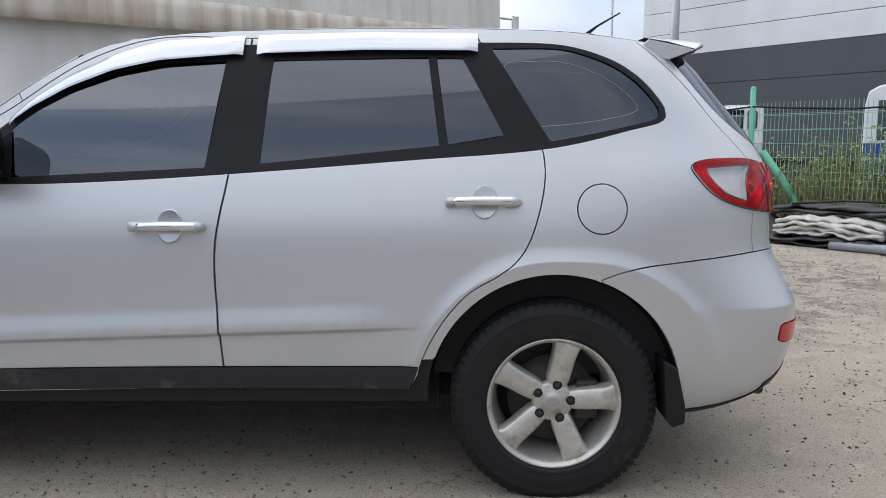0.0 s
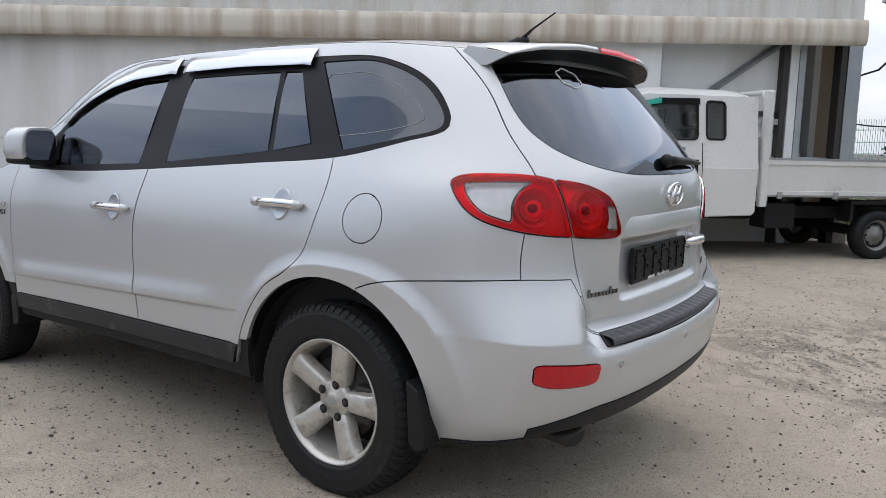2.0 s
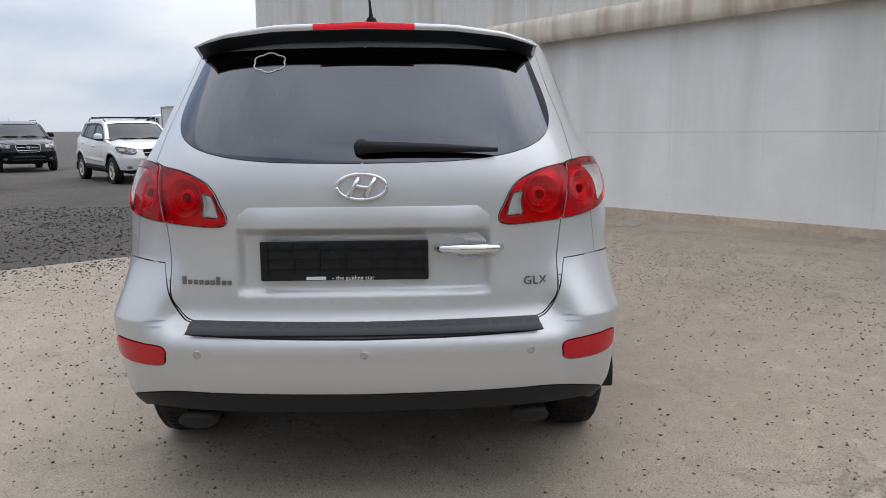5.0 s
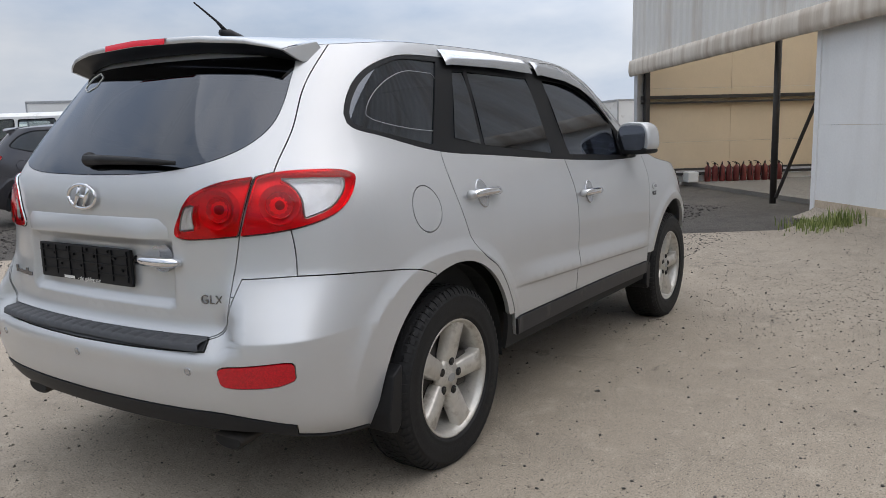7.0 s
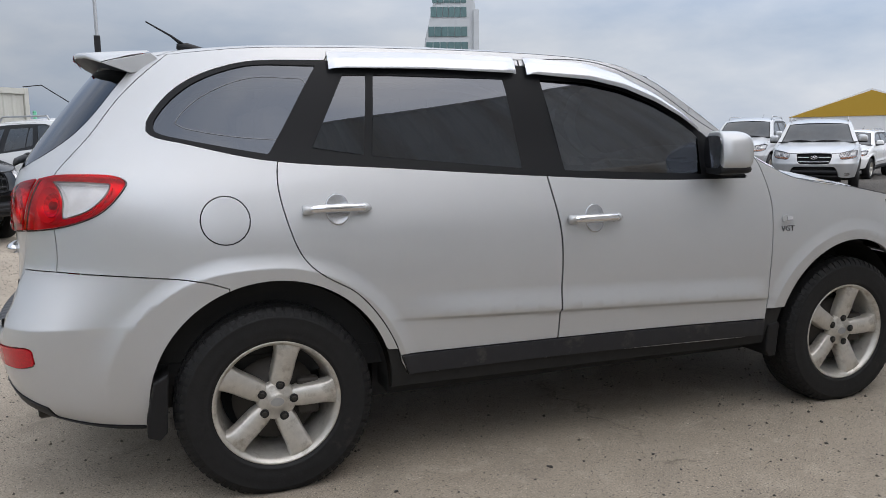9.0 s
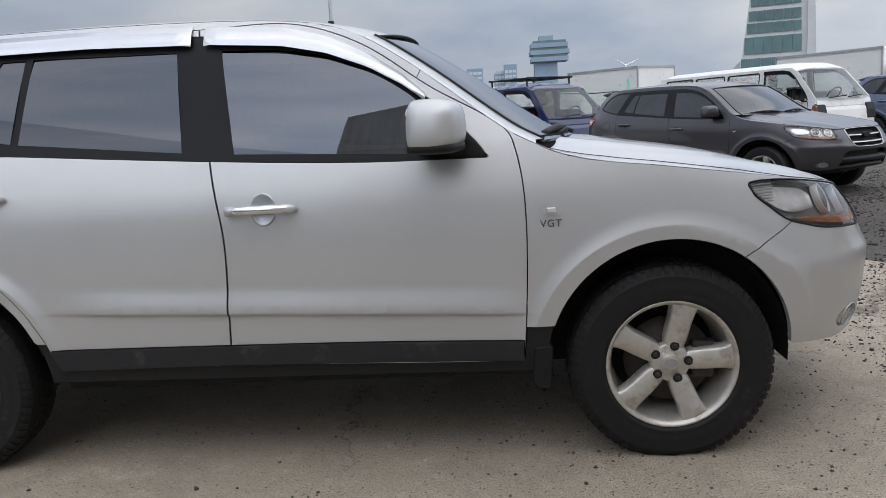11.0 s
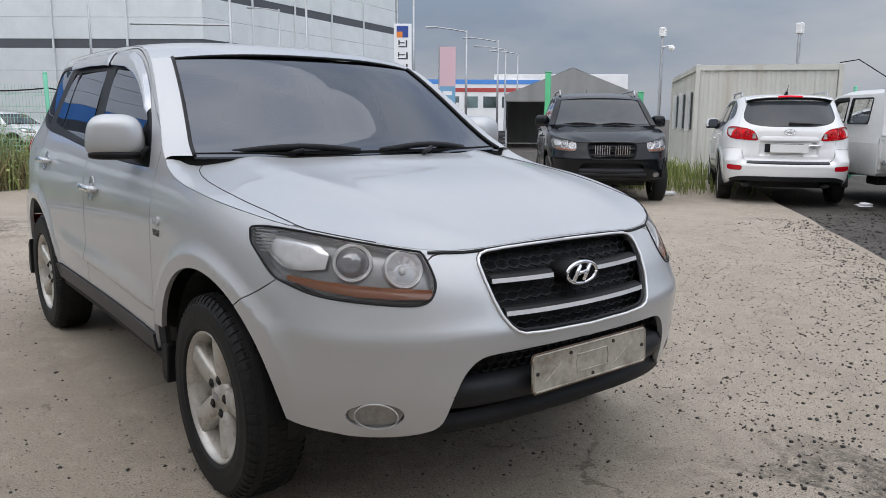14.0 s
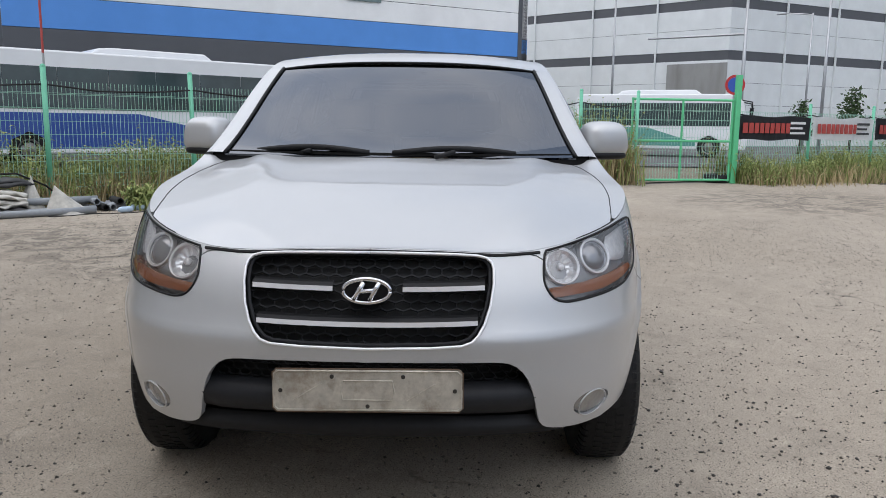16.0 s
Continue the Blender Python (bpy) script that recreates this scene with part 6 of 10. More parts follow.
    for p in top_at(sb, 0.0, 36):
        ye = p.y
        crown = (0.036 * smooth01((2.1 - p.x) / 0.5) + 0.012) * smooth01(ye / 0.5)
        wide = lin([(0.90, 0.15), (0.98, 0.105), (1.10, 0.085), (1.40, 0.070), (1.60, 0.048), (1.70, 0.028), (1.80, 0.0)])(p.x)
        vs_ = 1 - wide / max(ye, 0.3)

        def top_point(v):
            flat = 1.062 + (1.12 - p.x) * 0.17 if p.x < 1.12 else p.z
            pz = min(p.z, flat) + (p.z - min(p.z, flat)) * smooth01((abs(v) - 0.86) / 0.14)
            z = pz + crown * (1 - abs(v) ** 2.2) + 0.012 * smooth01((abs(v) - 0.45) / 0.2) * smooth01((0.9 - abs(v)) / 0.25) * smooth01((2.15 - p.x) / 0.3)
            vc = 0.52 + 0.20 * (1.75 - p.x)
            z += 0.010 * smooth01((vc + 0.07 - abs(v)) / 0.07) * smooth01((2.0 - p.x) / 0.55)
            xx = p.x + (0.07 * (1 - v * v) if p.x < 1.1 else 0.07 * (1 - v * v) * smooth01((1.35 - p.x) / 0.25)) * 1.0
            return Vector((xx, ye * v, z))
        rows.append([top_point(vs_ * (-1 + 2 * i / 44)) for i in range(45)])
        if wide > 0.002:
            tops.append([top_point(vs_ + (1 - vs_) * i / 6) for i in range(7)])
    ruled("bonnet", rows, paint, car, lip=0.012)
    for side in (1, -1):
        ruled("fender_top", [[Vector((q.x, q.y * side, q.z)) for q in r] for r in tops], paint, car, lip=0.0)
    pts_ = []
    for i in range(29):
        y = -0.50 + i / 28
        z = lin([(0, 0.9075), (0.20, 0.9045), (0.38, 0.896), (0.50, 0.901)])(abs(y))
        q = shell(s_of(FR, abs(y), z), z)
        pts_.append(Vector((q.x + 0.001, y, z)))
    bm = bmesh.new()
    tube(bm, pts_, 0.0052, 6)
    part("bonnet_gap", bm, M_DARK, car)
    for k_ in (0, -1):
        bm = bmesh.new()
        tube(bm, [r[k_] + Vector((0, 0, 0.0004)) for r in rows if r[k_].x < 1.97], 0.0017, 5)
        part("bonnet_gap", bm, M_DARK, car)
    rows = []
    A = top_at(sb, sa_, 18)
    PILLAR = 0.915
    for i, p in enumerate(A):
        t = i / 18
        b = 0.20 * (1 - t) + 0.11 * t
        ye = p.y - 0.028
        rows.append([Vector((p.x + b * (1 - v * v), ye * v, p.z + 0.006 + 0.026 * t * (1 - abs(v) ** 2.6))) for v in [PILLAR * (-1 + 2 * k / 24) for k in range(25)]])
    ruled("windscreen", rows, glass, car, "tinted windscreen", lip=0.008)
    # pillar strips beside the screen
    for side in (1, -1):
        rr = []
        for i, p in enumerate(A):
            t = i / 18
            b = 0.20 * (1 - t) + 0.11 * t
            r = [Vector((p.x, (p.y + 0.001) * side, p.z)), Vector((p.x, (p.y - 0.010) * side, p.z + 0.009))]
            for v in (1.0, 0.97, PILLAR):
                r.append(Vector((p.x + b * (1 - v * v), (p.y - 0.028) * v * side, p.z + 0.012 + 0.026 * t * (1 - v ** 2.6))))
            rr.append(r)
        ruled("screen_pillar", rr, paint, car, lip=0.0)
        bm = bmesh.new()
        tube(bm, [Vector((p.x + (0.20 - 0.005 * i) * (1 - PILLAR ** 2) + 0.002, (p.y - 0.028) * PILLAR * side, p.z + 0.011 + 0.0014 * i * (1 - PILLAR ** 2.6))) for i, p in enumerate(A)], 0.0075, 6)
        part("screen_seal", bm, M_BLACK, car, smooth=True)
    rows = []
    xs_roof = top_at(sa_, sr, 40)
    for i, p in enumerate(xs_roof):
        t = i / 40
        zc = Curve([(-1.74, 1.640), (-1.4, 1.668), (-1.0, 1.685), (-0.6, 1.687), (-0.2, 1.672), (0.1, 1.634), (0.24, 1.598), (0.32, 1.571)])(p.x)
        b = 0.11 * (1 - t) ** 6
        rows.append([Vector((p.x + b * (1 - v * v), p.y * v, p.z + (zc - p.z) * (1 - abs(v) ** 2.6))) for v in [-1 + 2 * k / 24 for k in range(25)]])
    ruled("roof", rows, paint, car, lip=0.0)
    # black seal over the screen
    bm = bmesh.new()
    p = xs_roof[0]
    tube(bm, [Vector((p.x + 0.11 * (1 - v * v) + 0.004, p.y * v * 0.96, p.z + (1.571 - p.z) * (1 - abs(v) ** 2.6) + 0.002)) for v in [-1 + 2 * k / 24 for k in range(25)]], 0.006, 6)
    part("screen_seal", bm, M_BLACK, car, smooth=True)
    # spoiler over the rear window: a thin wedge with body-coloured flanks and a black underside
    def spoiler_at(v):
        a = abs(v)
        x_f, z_f = -1.735 + 0.025 * a * a, lin([(0, 1.645), (0.5, 1.638), (0.8, 1.623), (1.0, 1.604)])(a)
        x_r, z_r = -1.998 + 0.123 * a ** 3, lin([(0, 1.628), (0.5, 1.621), (0.8, 1.602), (0.93, 1.582), (1.0, 1.567)])(a)
        x_b, z_b = -1.935 + 0.155 * a ** 3, lin([(0, 1.578), (0.5, 1.572), (0.8, 1.555), (1.0, 1.530)])(a)
        return x_f, z_f, x_r, z_r, x_b, z_b
    rows, under = [], []
    for k in range(41):
        v = math.sin(math.pi * (k / 40 - 0.5))
        y = v * 0.60
        x_f, z_f, x_r, z_r, x_b, z_b = spoiler_at(v)
        th = 0.018 - 0.012 * abs(v) ** 4
        rows.append([Vector((x, y, z)) for x, z in ((x_f, z_f), (x_f * 0.6 + x_r * 0.4, z_f * 0.6 + z_r * 0.4 + 0.004), (x_r + 0.022, z_r + 0.006), (x_r + 0.004, z_r + 0.001), (x_r, z_r - th * 0.5), (x_r + 0.005, z_r - th))])
        g_ = shell(s_of(RE, abs(y), z_b), z_b).x
        x_b = min(x_b, g_ - 0.016)
        under.append([Vector((x_r + 0.006, y * 0.998, z_r - th + 0.001)), Vector((x_r * 0.5 + x_b * 0.5 + 0.008, y * 0.998, z_r * 0.5 + z_b * 0.5 - 0.002)), Vector((x_b, y * 0.998, z_b)), Vector((g_ + 0.03, y * 0.998, z_b + 0.004))])
    sp = ruled("spoiler", rows, paint, car, "body-coloured tailgate spoiler", lip=0.0)
    ruled("spoiler_underside", under, M_SATIN, car, "black spoiler underside", lip=0.0)
    for side in (1, -1):
        x_f, z_f, x_r, z_r, x_b, z_b = spoiler_at(1.0)
        bm = bmesh.new()
        prism(bm, [(x_f + 0.004, z_f - 0.002), (x_r + 0.03, z_r + 0.006), (x_r + 0.002, z_r - 0.003), (x_b, z_b), (x_b + 0.05, z_b + 0.005), (x_f + 0.035, z_f - 0.03)], side * 0.588, side * 0.601, "y", 0.002)
        part("spoiler_flank", bm, paint, car)
    bm = bmesh.new()
    rows = []
    for k in range(15):
        v = -1 + 2 * k / 14
        y = v * 0.17
        zr = 1.628 - 0.006 * abs(v)
        rows.append([bm.verts.new((x, y, z)) for x, z in ((-1.945, zr + 0.0115), (-1.9975, zr + 0.0035), (-2.0005, zr - 0.017))])
    for a, b in zip(rows, rows[1:]):
        for i in range(2):
            bm.faces.new((a[i], a[i + 1], b[i + 1], b[i]))
    part("brake_light", bm, M_REDLENS, car, "red high-level brake light", smooth=True)

    # tailgate fittings
    if rear_lamp:
        rows = []
        for i in range(23):
            y = 0.40 - 0.80 * i / 22
            e = smooth01((0.40 - abs(y)) / 0.04)
            zz = (1.037, 1.030, 0.985, 0.972)
            e2 = smooth01((0.40 - abs(y)) / 0.12)
            off = (0.001, 0.004 * e + 0.001, 0.007 * e + 0.001, 0.005 * e + 0.001)
            r = []
            for z, o in zip(zz, off):
                z2 = z - 0.03 * (1 - e) if z > 1 else z
                s = s_of(RE, abs(y), z2)
                p, n = shell(s, z2), shell_normal(s, z2)
                r.append(Vector((p.x - o + min(0.0, -2.2455 - p.x) * (e2 if z2 < 1.0 else 0.0), y, z2)))
            rows.append(r)
        ruled("tailgate_garnish", rows, paint, car, lip=0.0)
        bm = bmesh.new()
        px = shell(s_of(RE, 0.06, 0.86), 0.86).x - 0.006
        box(bm, px - 0.014, px, -0.206, 0.330, 0.800, 0.926, 0.003)
        ph = part("plate_holder", bm, M_BLACK, car, "empty black number plate holder")
        if detail:
            bm = bmesh.new()
            for i in range(7):
                y = -0.19 + 0.083 * i
                box(bm, px - 0.019, px - 0.013, y - 0.003, y + 0.003, 0.815, 0.920)
            for z in (0.835, 0.868, 0.900):
                box(bm, px - 0.018, px - 0.013, -0.2, 0.325, z - 0.002, z + 0.002)
            for i in range(12):
                y = -0.17 + 0.04 * i
                z = (0.85, 0.888, 0.91)[i % 3]
                box(bm, px - 0.021, px - 0.013, y, y + 0.014, z, z + 0.008)
            part("holder_rib", bm, M_SATIN, ph)
            text_mesh("- the guiding star", 0.020, 0.0006, M_WHITE, "lettering", ph, pose(px - 0.0155, 0.035, 0.808, 90, 0, -90), "small white lettering")
            part("lettering_bar", boxes((px - 0.016, px - 0.0145, 0.122, 0.185, 0.803, 0.813)), M_WHITE, ph)
        hx = shell(s_of(RE, 0.33, 0.90), 0.90).x
        bm = bmesh.new()
        tube(bm, [(hx - 0.012, -0.235, 0.898), (hx - 0.030, -0.25, 0.898), (hx - 0.040, -0.30, 0.898), (hx - 0.040, -0.38, 0.898), (hx - 0.030, -0.425, 0.898), (hx - 0.008, -0.44, 0.898)], [0.014, 0.017, 0.018, 0.018, 0.016, 0.012], 12)
        part("tailgate_handle", bm, M_CHROME, car, "chrome tailgate handle", smooth=True)
        # dish behind the handle, coloured grey for the shade in the hollow
        bm = bmesh.new()
        rings = []
        for f, d in ((1.0, -0.004), (0.94, -0.0035), (0.6, -0.001), (0.05, 0.0)):
            rings.append([bm.verts.new((hx + d - 0.0005, -0.338 + 0.058 * f * math.cos(k * math.tau / 28), 0.905 + 0.046 * f * math.sin(k * math.tau / 28))) for k in range(28)])
        for a, b in zip(rings, rings[1:]):
            for k in range(28):
                bm.faces.new((a[k], a[(k + 1) % 28], b[(k + 1) % 28], b[k]))
        bmesh.ops.recalc_face_normals(bm, faces=bm.faces[:])
        part("handle_cup", bm, M_LAMPHOUSE, car, "dish behind the handle, grey for the shade in it", smooth=True)
        # emblem: an oval ring with a slanted bar figure
        for cx, cz, nx, sz in ((-1, 1.100, -1, 1.0), (1, 0.808, 1, 0.86)):
            xx = shell(S_END, cz).x - 0.010 if cx < 0 else 2.206
            bm = bmesh.new()
            tube(bm, [(xx, 0.078 * sz * math.cos(k * math.tau / 32), cz + 0.040 * sz * math.sin(k * math.tau / 32)) for k in range(33)], 0.0065, 8)
            for y0 in (-0.026, 0.026):
                tube(bm, [(xx, y0 * sz - nx * 0.017 * sz, cz - 0.030 * sz), (xx, y0 * sz + nx * 0.017 * sz, cz + 0.030 * sz)], 0.0085, 6)
            tube(bm, [(xx, -0.026, cz - 0.004), (xx, 0.026, cz + 0.004)], 0.007, 6)
            part("emblem", bm, M_CHROME, car, "oval chrome emblem", smooth=True)
        if detail:
            # script badge as plain bars, short trim letters
            bx = shell(s_of(RE, 0.5, 0.80), 0.80).x
            for i in range(9):
                bm = bmesh.new()
                y = 0.585 - 0.019 * i
                h = 0.026 if i in (0, 6) else 0.014
                p = shell(s_of(RE, y, 0.80), 0.80)
                box(bm, p.x - 0.006, p.x - 0.001, y - 0.006, y + 0.006, 0.787, 0.787 + h)
                part("badge_bar", bm, M_BADGE, car, "dark script badge bar")
            p = shell(s_of(RE, 0.555, 0.785), 0.785)
            n = shell_normal(s_of(RE, 0.555, 0.785), 0.785)
            yaw = math.degrees(math.atan2(-n.y, n.x)) + 90
            text_mesh("GLX", 0.040, 0.002, M_BADGE, "lettering", car, pose(p.x - 0.003, -0.555, 0.785, 90, 0, yaw), "small chrome letters", 1.1)
    # cloud-shaped sticker outline on the rear window
    if detail:
        pts_ = []
        for k in range(49):
            a = k * math.tau / 48
            r_ = 1.0 + 0.16 * abs(math.sin(3.0 * a))
            y, z = 0.325 + 0.050 * r_ * math.cos(a), 1.503 + 0.030 * r_ * math.sin(a)
            q, n = shell(s_of(RE, y, z), z), shell_normal(s_of(RE, y, z), z)
            pts_.append(q + n * 0.0025)
        bm = bmesh.new()
        tube(bm, pts_, 0.0022, 5)
        part("window_sticker", bm, M_WHITE, car, "thin white sticker outline")
    if detail:
        for side in (1, -1):
            pg = outline([(X, -1.275, 1.285), (X, -1.165, 1.475), (X, -1.19, 1.510), (X, -1.36, 1.512), (X, -1.47, 1.482), (X, -1.56, 1.435), (X, -1.62, 1.385), (X, -1.645, 1.350), (X, -1.61, 1.330), (X, -1.45, 1.300)], True, 0.03, 2)
            bm = bmesh.new()
            pts_ = []
            for q in pg + pg[:1]:
                p, n = shell(q.x, q.y), shell_normal(q.x, q.y)
                pts_.append(Vector((p.x, p.y * side, p.z)) + Vector((n.x, n.y * side, n.z)) * -0.0055)
            tube(bm, pts_, 0.0019, 4)
            part("glass_print", bm, M_LAMPGREY, car, "thin grey printed line")
    # rear wiper
    bm = bmesh.new()
    wz = 1.222
    wp = [shell(s_of(RE, max(0.0, abs(y)), z), z) for y, z in ((0.0, wz), (0.1, wz), (0.25, wz - 0.004), (0.42, wz - 0.012))]
    tube(bm, [(q.x - 0.03, -y, q.z) for q, y in zip(wp, (0.0, 0.1, 0.25, 0.43))], [0.019, 0.016, 0.013, 0.007], 8)
    bmesh.ops.create_uvsphere(bm, u_segments=14, v_segments=8, radius=0.026, matrix=Matrix.Translation((wp[0].x - 0.018, 0.0, wz)))
    part("rear_wiper", bm, M_BLACK, car, smooth=True)
    # parking sensors and tow cover
    if detail:
        for y in (0.53, 0.0, -0.53):
            fm = on_shell(RE, abs(y), 0.577, 1 if y >= 0 else -1, 0.0)
            bm = bmesh.new()
            tube(bm, [fm @ Vector((0.012 * math.cos(k * math.tau / 16), 0.012 * math.sin(k * math.tau / 16), 0.0005)) for k in range(17)], 0.0018, 5)
            cyl(bm, fm @ Vector((0, 0, -0.003)), fm @ Vector((0, 0, 0.0015)), 0.009, seg=14)
            part("parking_sensor", bm, M_LAMPHOUSE, car)
    # top face of the bumper step
    rows = []
    for i in range(151):
        y = 0.562 - 1.124 * i / 150
        g_ = -0.0035 * (smooth01((math.sin(i * math.tau / 7.5) - 0.45) / 0.2) if abs(y) < 0.54 else 0.0)
        p0, p1 = shell(s_of(RE, abs(y), 0.632), 0.632), shell(s_of(RE, abs(y), 0.70), 0.70)
        rows.append([Vector((p0.x - 0.010, y, 0.640)), Vector((p0.x - 0.006, y, 0.659)), Vector((p0.x + 0.006, y, 0.665 + g_)), Vector((p1.x - 0.012, y, 0.671 + g_)), Vector((p1.x + 0.0, y, 0.674))])
    ruled("step_pad_top", rows, M_PAD, car, "dark grey ribbed step pad", lip=0.0)
    for y in (0.575, -0.545):
        bm = bmesh.new()
        tube(bm, [(-1.9, y, 0.32), (-2.06, y, 0.322), (-2.165, y, 0.308)], [0.035, 0.045, 0.05], 16)
        for v in bm.verts:
            v.co.z = 0.315 + (v.co.z - 0.315) * 0.62
            v.co.y = y + (v.co.y - y) * 1.35
        part("exhaust_tip", bm, M_EXH, car, "oval dark exhaust tip", smooth=True)
        # dark disc on the closed tip, coloured as the shade inside the bore
        bm = bmesh.new()
        cyl(bm, (-2.1675, y, 0.310), (-2.155, y, 0.310), 0.045, seg=16)
        for v in bm.verts:
            v.co.z = 0.315 + (v.co.z - 0.315) * 0.58
            v.co.y = y + (v.co.y - y) * 1.3
        part("exhaust_bore", bm, M_DARK, car)

    # nose: grille, intake, plate
    gx = lin([(0.63, 2.205), (0.70, 2.195), (0.80, 2.165), (0.90, 2.10)])

    def gxy(y, z, sink):
        s = s_of(FR, max(abs(y), 0.0), z)
        return shell(s, z).x - sink
    bm = bmesh.new()
    rows = []
    for j in range(8):
        z = 0.63 + 0.27 * j / 7
        rows.append([Vector((gxy(y, z, 0.065), y, z)) for y in [-0.40 + 0.8 * i / 20 for i in range(21)]])
    ruled("grille_backing", rows, M_DARK, car, lip=0.0)
    if grille == "bars":
        bm = bmesh.new()
        cw, chh = 0.044, 0.026
        for j in range(12):
            z = 0.645 + j * chh * 0.86
            for i in range(22):
                y = -0.45 + (i + 0.5 * (j % 2)) * cw
                hw = lin([(0.63, 0.27), (0.67, 0.31), (0.75, 0.345), (0.84, 0.355), (0.89, 0.34), (0.93, 0.3)])(z)
                if abs(y) > hw:
                    continue
                pts = []
                for k in range(7):
                    a = math.tau * k / 6 + math.tau / 12
                    yy, zz = y + 0.5 * cw * 1.05 * math.cos(a) * 1.08, z + 0.5 * chh * 1.12 * math.sin(a)
                    pts.append((gxy(yy, zz, 0.045), yy, zz))
                tube(bm, pts, 0.0032, 4)
        part("grille_mesh", bm, M_TRIM, car, "black honeycomb grille mesh")
    # surround and chrome bars
    ring = [(0.0, 0.904), (0.12, 0.903), (0.25, 0.9001), (0.315, 0.8961), (0.340, 0.8902), (0.354, 0.8794), (0.361, 0.8627), (0.361, 0.8224), (0.351, 0.7634), (0.335, 0.7162), (0.317, 0.6877), (0.298, 0.67), (0.27, 0.6602), (0.18, 0.6553), (0.0, 0.6524)]
    full_ring = ring + [(-y, z) for y, z in ring[::-1][1:]]
    bm = bmesh.new()
    tube(bm, [(gxy(y, z, -0.004), y, z) for y, z in full_ring], 0.0046, 8)
    part("grille_surround", bm, M_SATINBAR, car, "chrome grille surround", smooth=True)
    bm = bmesh.new()
    tube(bm, [(gxy(y * 0.965, 0.779 + (z - 0.779) * 0.95, 0.012), y * 0.97, 0.779 + (z - 0.779) * 0.95) for y, z in full_ring], 0.006, 6)
    part("grille_rim", bm, M_TRIM, car, smooth=True)
    for zb, yb in ((0.808, 0.335), (0.715, 0.315)):
        for sg in (1, -1):
            if zb > 0.75:
                span = (0.10, yb)
            else:
                span = (0.0, yb)
            rr = []
            for i in range(12):
                y = span[0] + (span[1] - span[0]) * i / 11
                zz = zb + 0.004 * (y / 0.33) ** 2
                x0 = gxy(y, zz, 0.006)
                rr.append([Vector((x0 - 0.03, y * sg, zz + 0.018)), Vector((x0 - 0.012, y * sg, zz + 0.015)), Vector((x0 + 0.002, y * sg, zz + 0.007)), Vector((x0 + 0.004, y * sg, zz - 0.007)), Vector((x0 - 0.010, y * sg, zz - 0.011)), Vector((x0 - 0.04, y * sg, zz - 0.013))])
            bm = bmesh.new()
            g = [[bm.verts.new(p) for p in r] for r in rr]
            for a, b in zip(g, g[1:]):
                for i in range(5):
                    f = bm.faces.new((a[i], a[i + 1], b[i + 1], b[i]))
                    f.material_index = 1 if i == 2 else 0
            bmesh.ops.recalc_face_normals(bm, faces=bm.faces[:])
            part("grille_bar", bm, [M_BLACK, M_SATINBAR], car, "grey grille bar with chrome edge", smooth=False)
    bm = bmesh.new()
    prism(bm, [(0.066 * math.cos(k * math.tau / 40), 0.808 + 0.038 * math.sin(k * math.tau / 40)) for k in range(40)], 2.12, 2.196, "x", 0.006)
    part("emblem_plinth", bm, M_BLACK, car, smooth=False)
    # lower intake: dark void, mesh band, grey bash bar
    rows = []
    for j in range(8):
        z = 0.345 + 0.275 * j / 7
        rows.append([Vector((gxy(y, z, 0.09 + 0.10 * (z < 0.36)), y, z)) for y in [-0.62 + 1.24 * i / 20 for i in range(21)]])
    ruled("intake_backing", rows, M_DARK, car, lip=0.0)
    if detail:
        bm = bmesh.new()
        for j in range(3):
            z = 0.552 + j * 0.021
            for i in range(26):
                y = -0.43 + (i + 0.5 * (j % 2)) * 0.034
                pts = [(gxy(y, z, 0.05), y + 0.018 * math.cos(math.tau * k / 6), z + 0.0125 * math.sin(math.tau * k / 6)) for k in range(7)]
                tube(bm, pts, 0.0028, 4)
        part("intake_mesh", bm, M_BLACK, car, "black intake mesh")
    rows = []
    for i in range(33):
        y = -0.49 + 0.98 * i / 32
        e = abs(y) / 0.49
        zt, zbm = 0.532, 0.447 - 0.01 * e
        r = []
        for z, sk in ((zt + 0.005, 0.07), (zt, 0.020), (zt - 0.02, 0.000), (0.49, -0.012), (zbm + 0.01, 0.0), (zbm, 0.03), (zbm - 0.01, 0.08)):
            r.append(Vector((gxy(y, z, sk + 0.012 * smooth01((e - 0.85) / 0.15)), y, z)))
        rows.append(r)
    ruled("bumper_bar", rows, M_TRIM, car, "dark grey lower bumper bar", lip=0.0)
    rows = []
    for i in range(33):
        y = -0.58 + 1.16 * i / 32
        e = abs(y) / 0.58
        r = []
        for z, sk in ((0.437 - 0.02 * e, 0.04), (0.415 - 0.02 * e, 0.015), (0.385 - 0.02 * e, 0.0), (0.358, 0.03), (0.345, 0.10), (0.340, 0.30)):
            r.append(Vector((gxy(y, max(z, 0.25), sk), y, z)))
        rows.append(r)
    ruled("lower_lip", rows, M_BLACK, car, lip=0.0)
    if detail:
        bm = bmesh.new()
        mp = Matrix.Translation((2.258, 0.008, 0.534)) @ Matrix.Rotation(radians(-3), 4, "Y") @ Matrix.Rotation(radians(0.6), 4, "X")
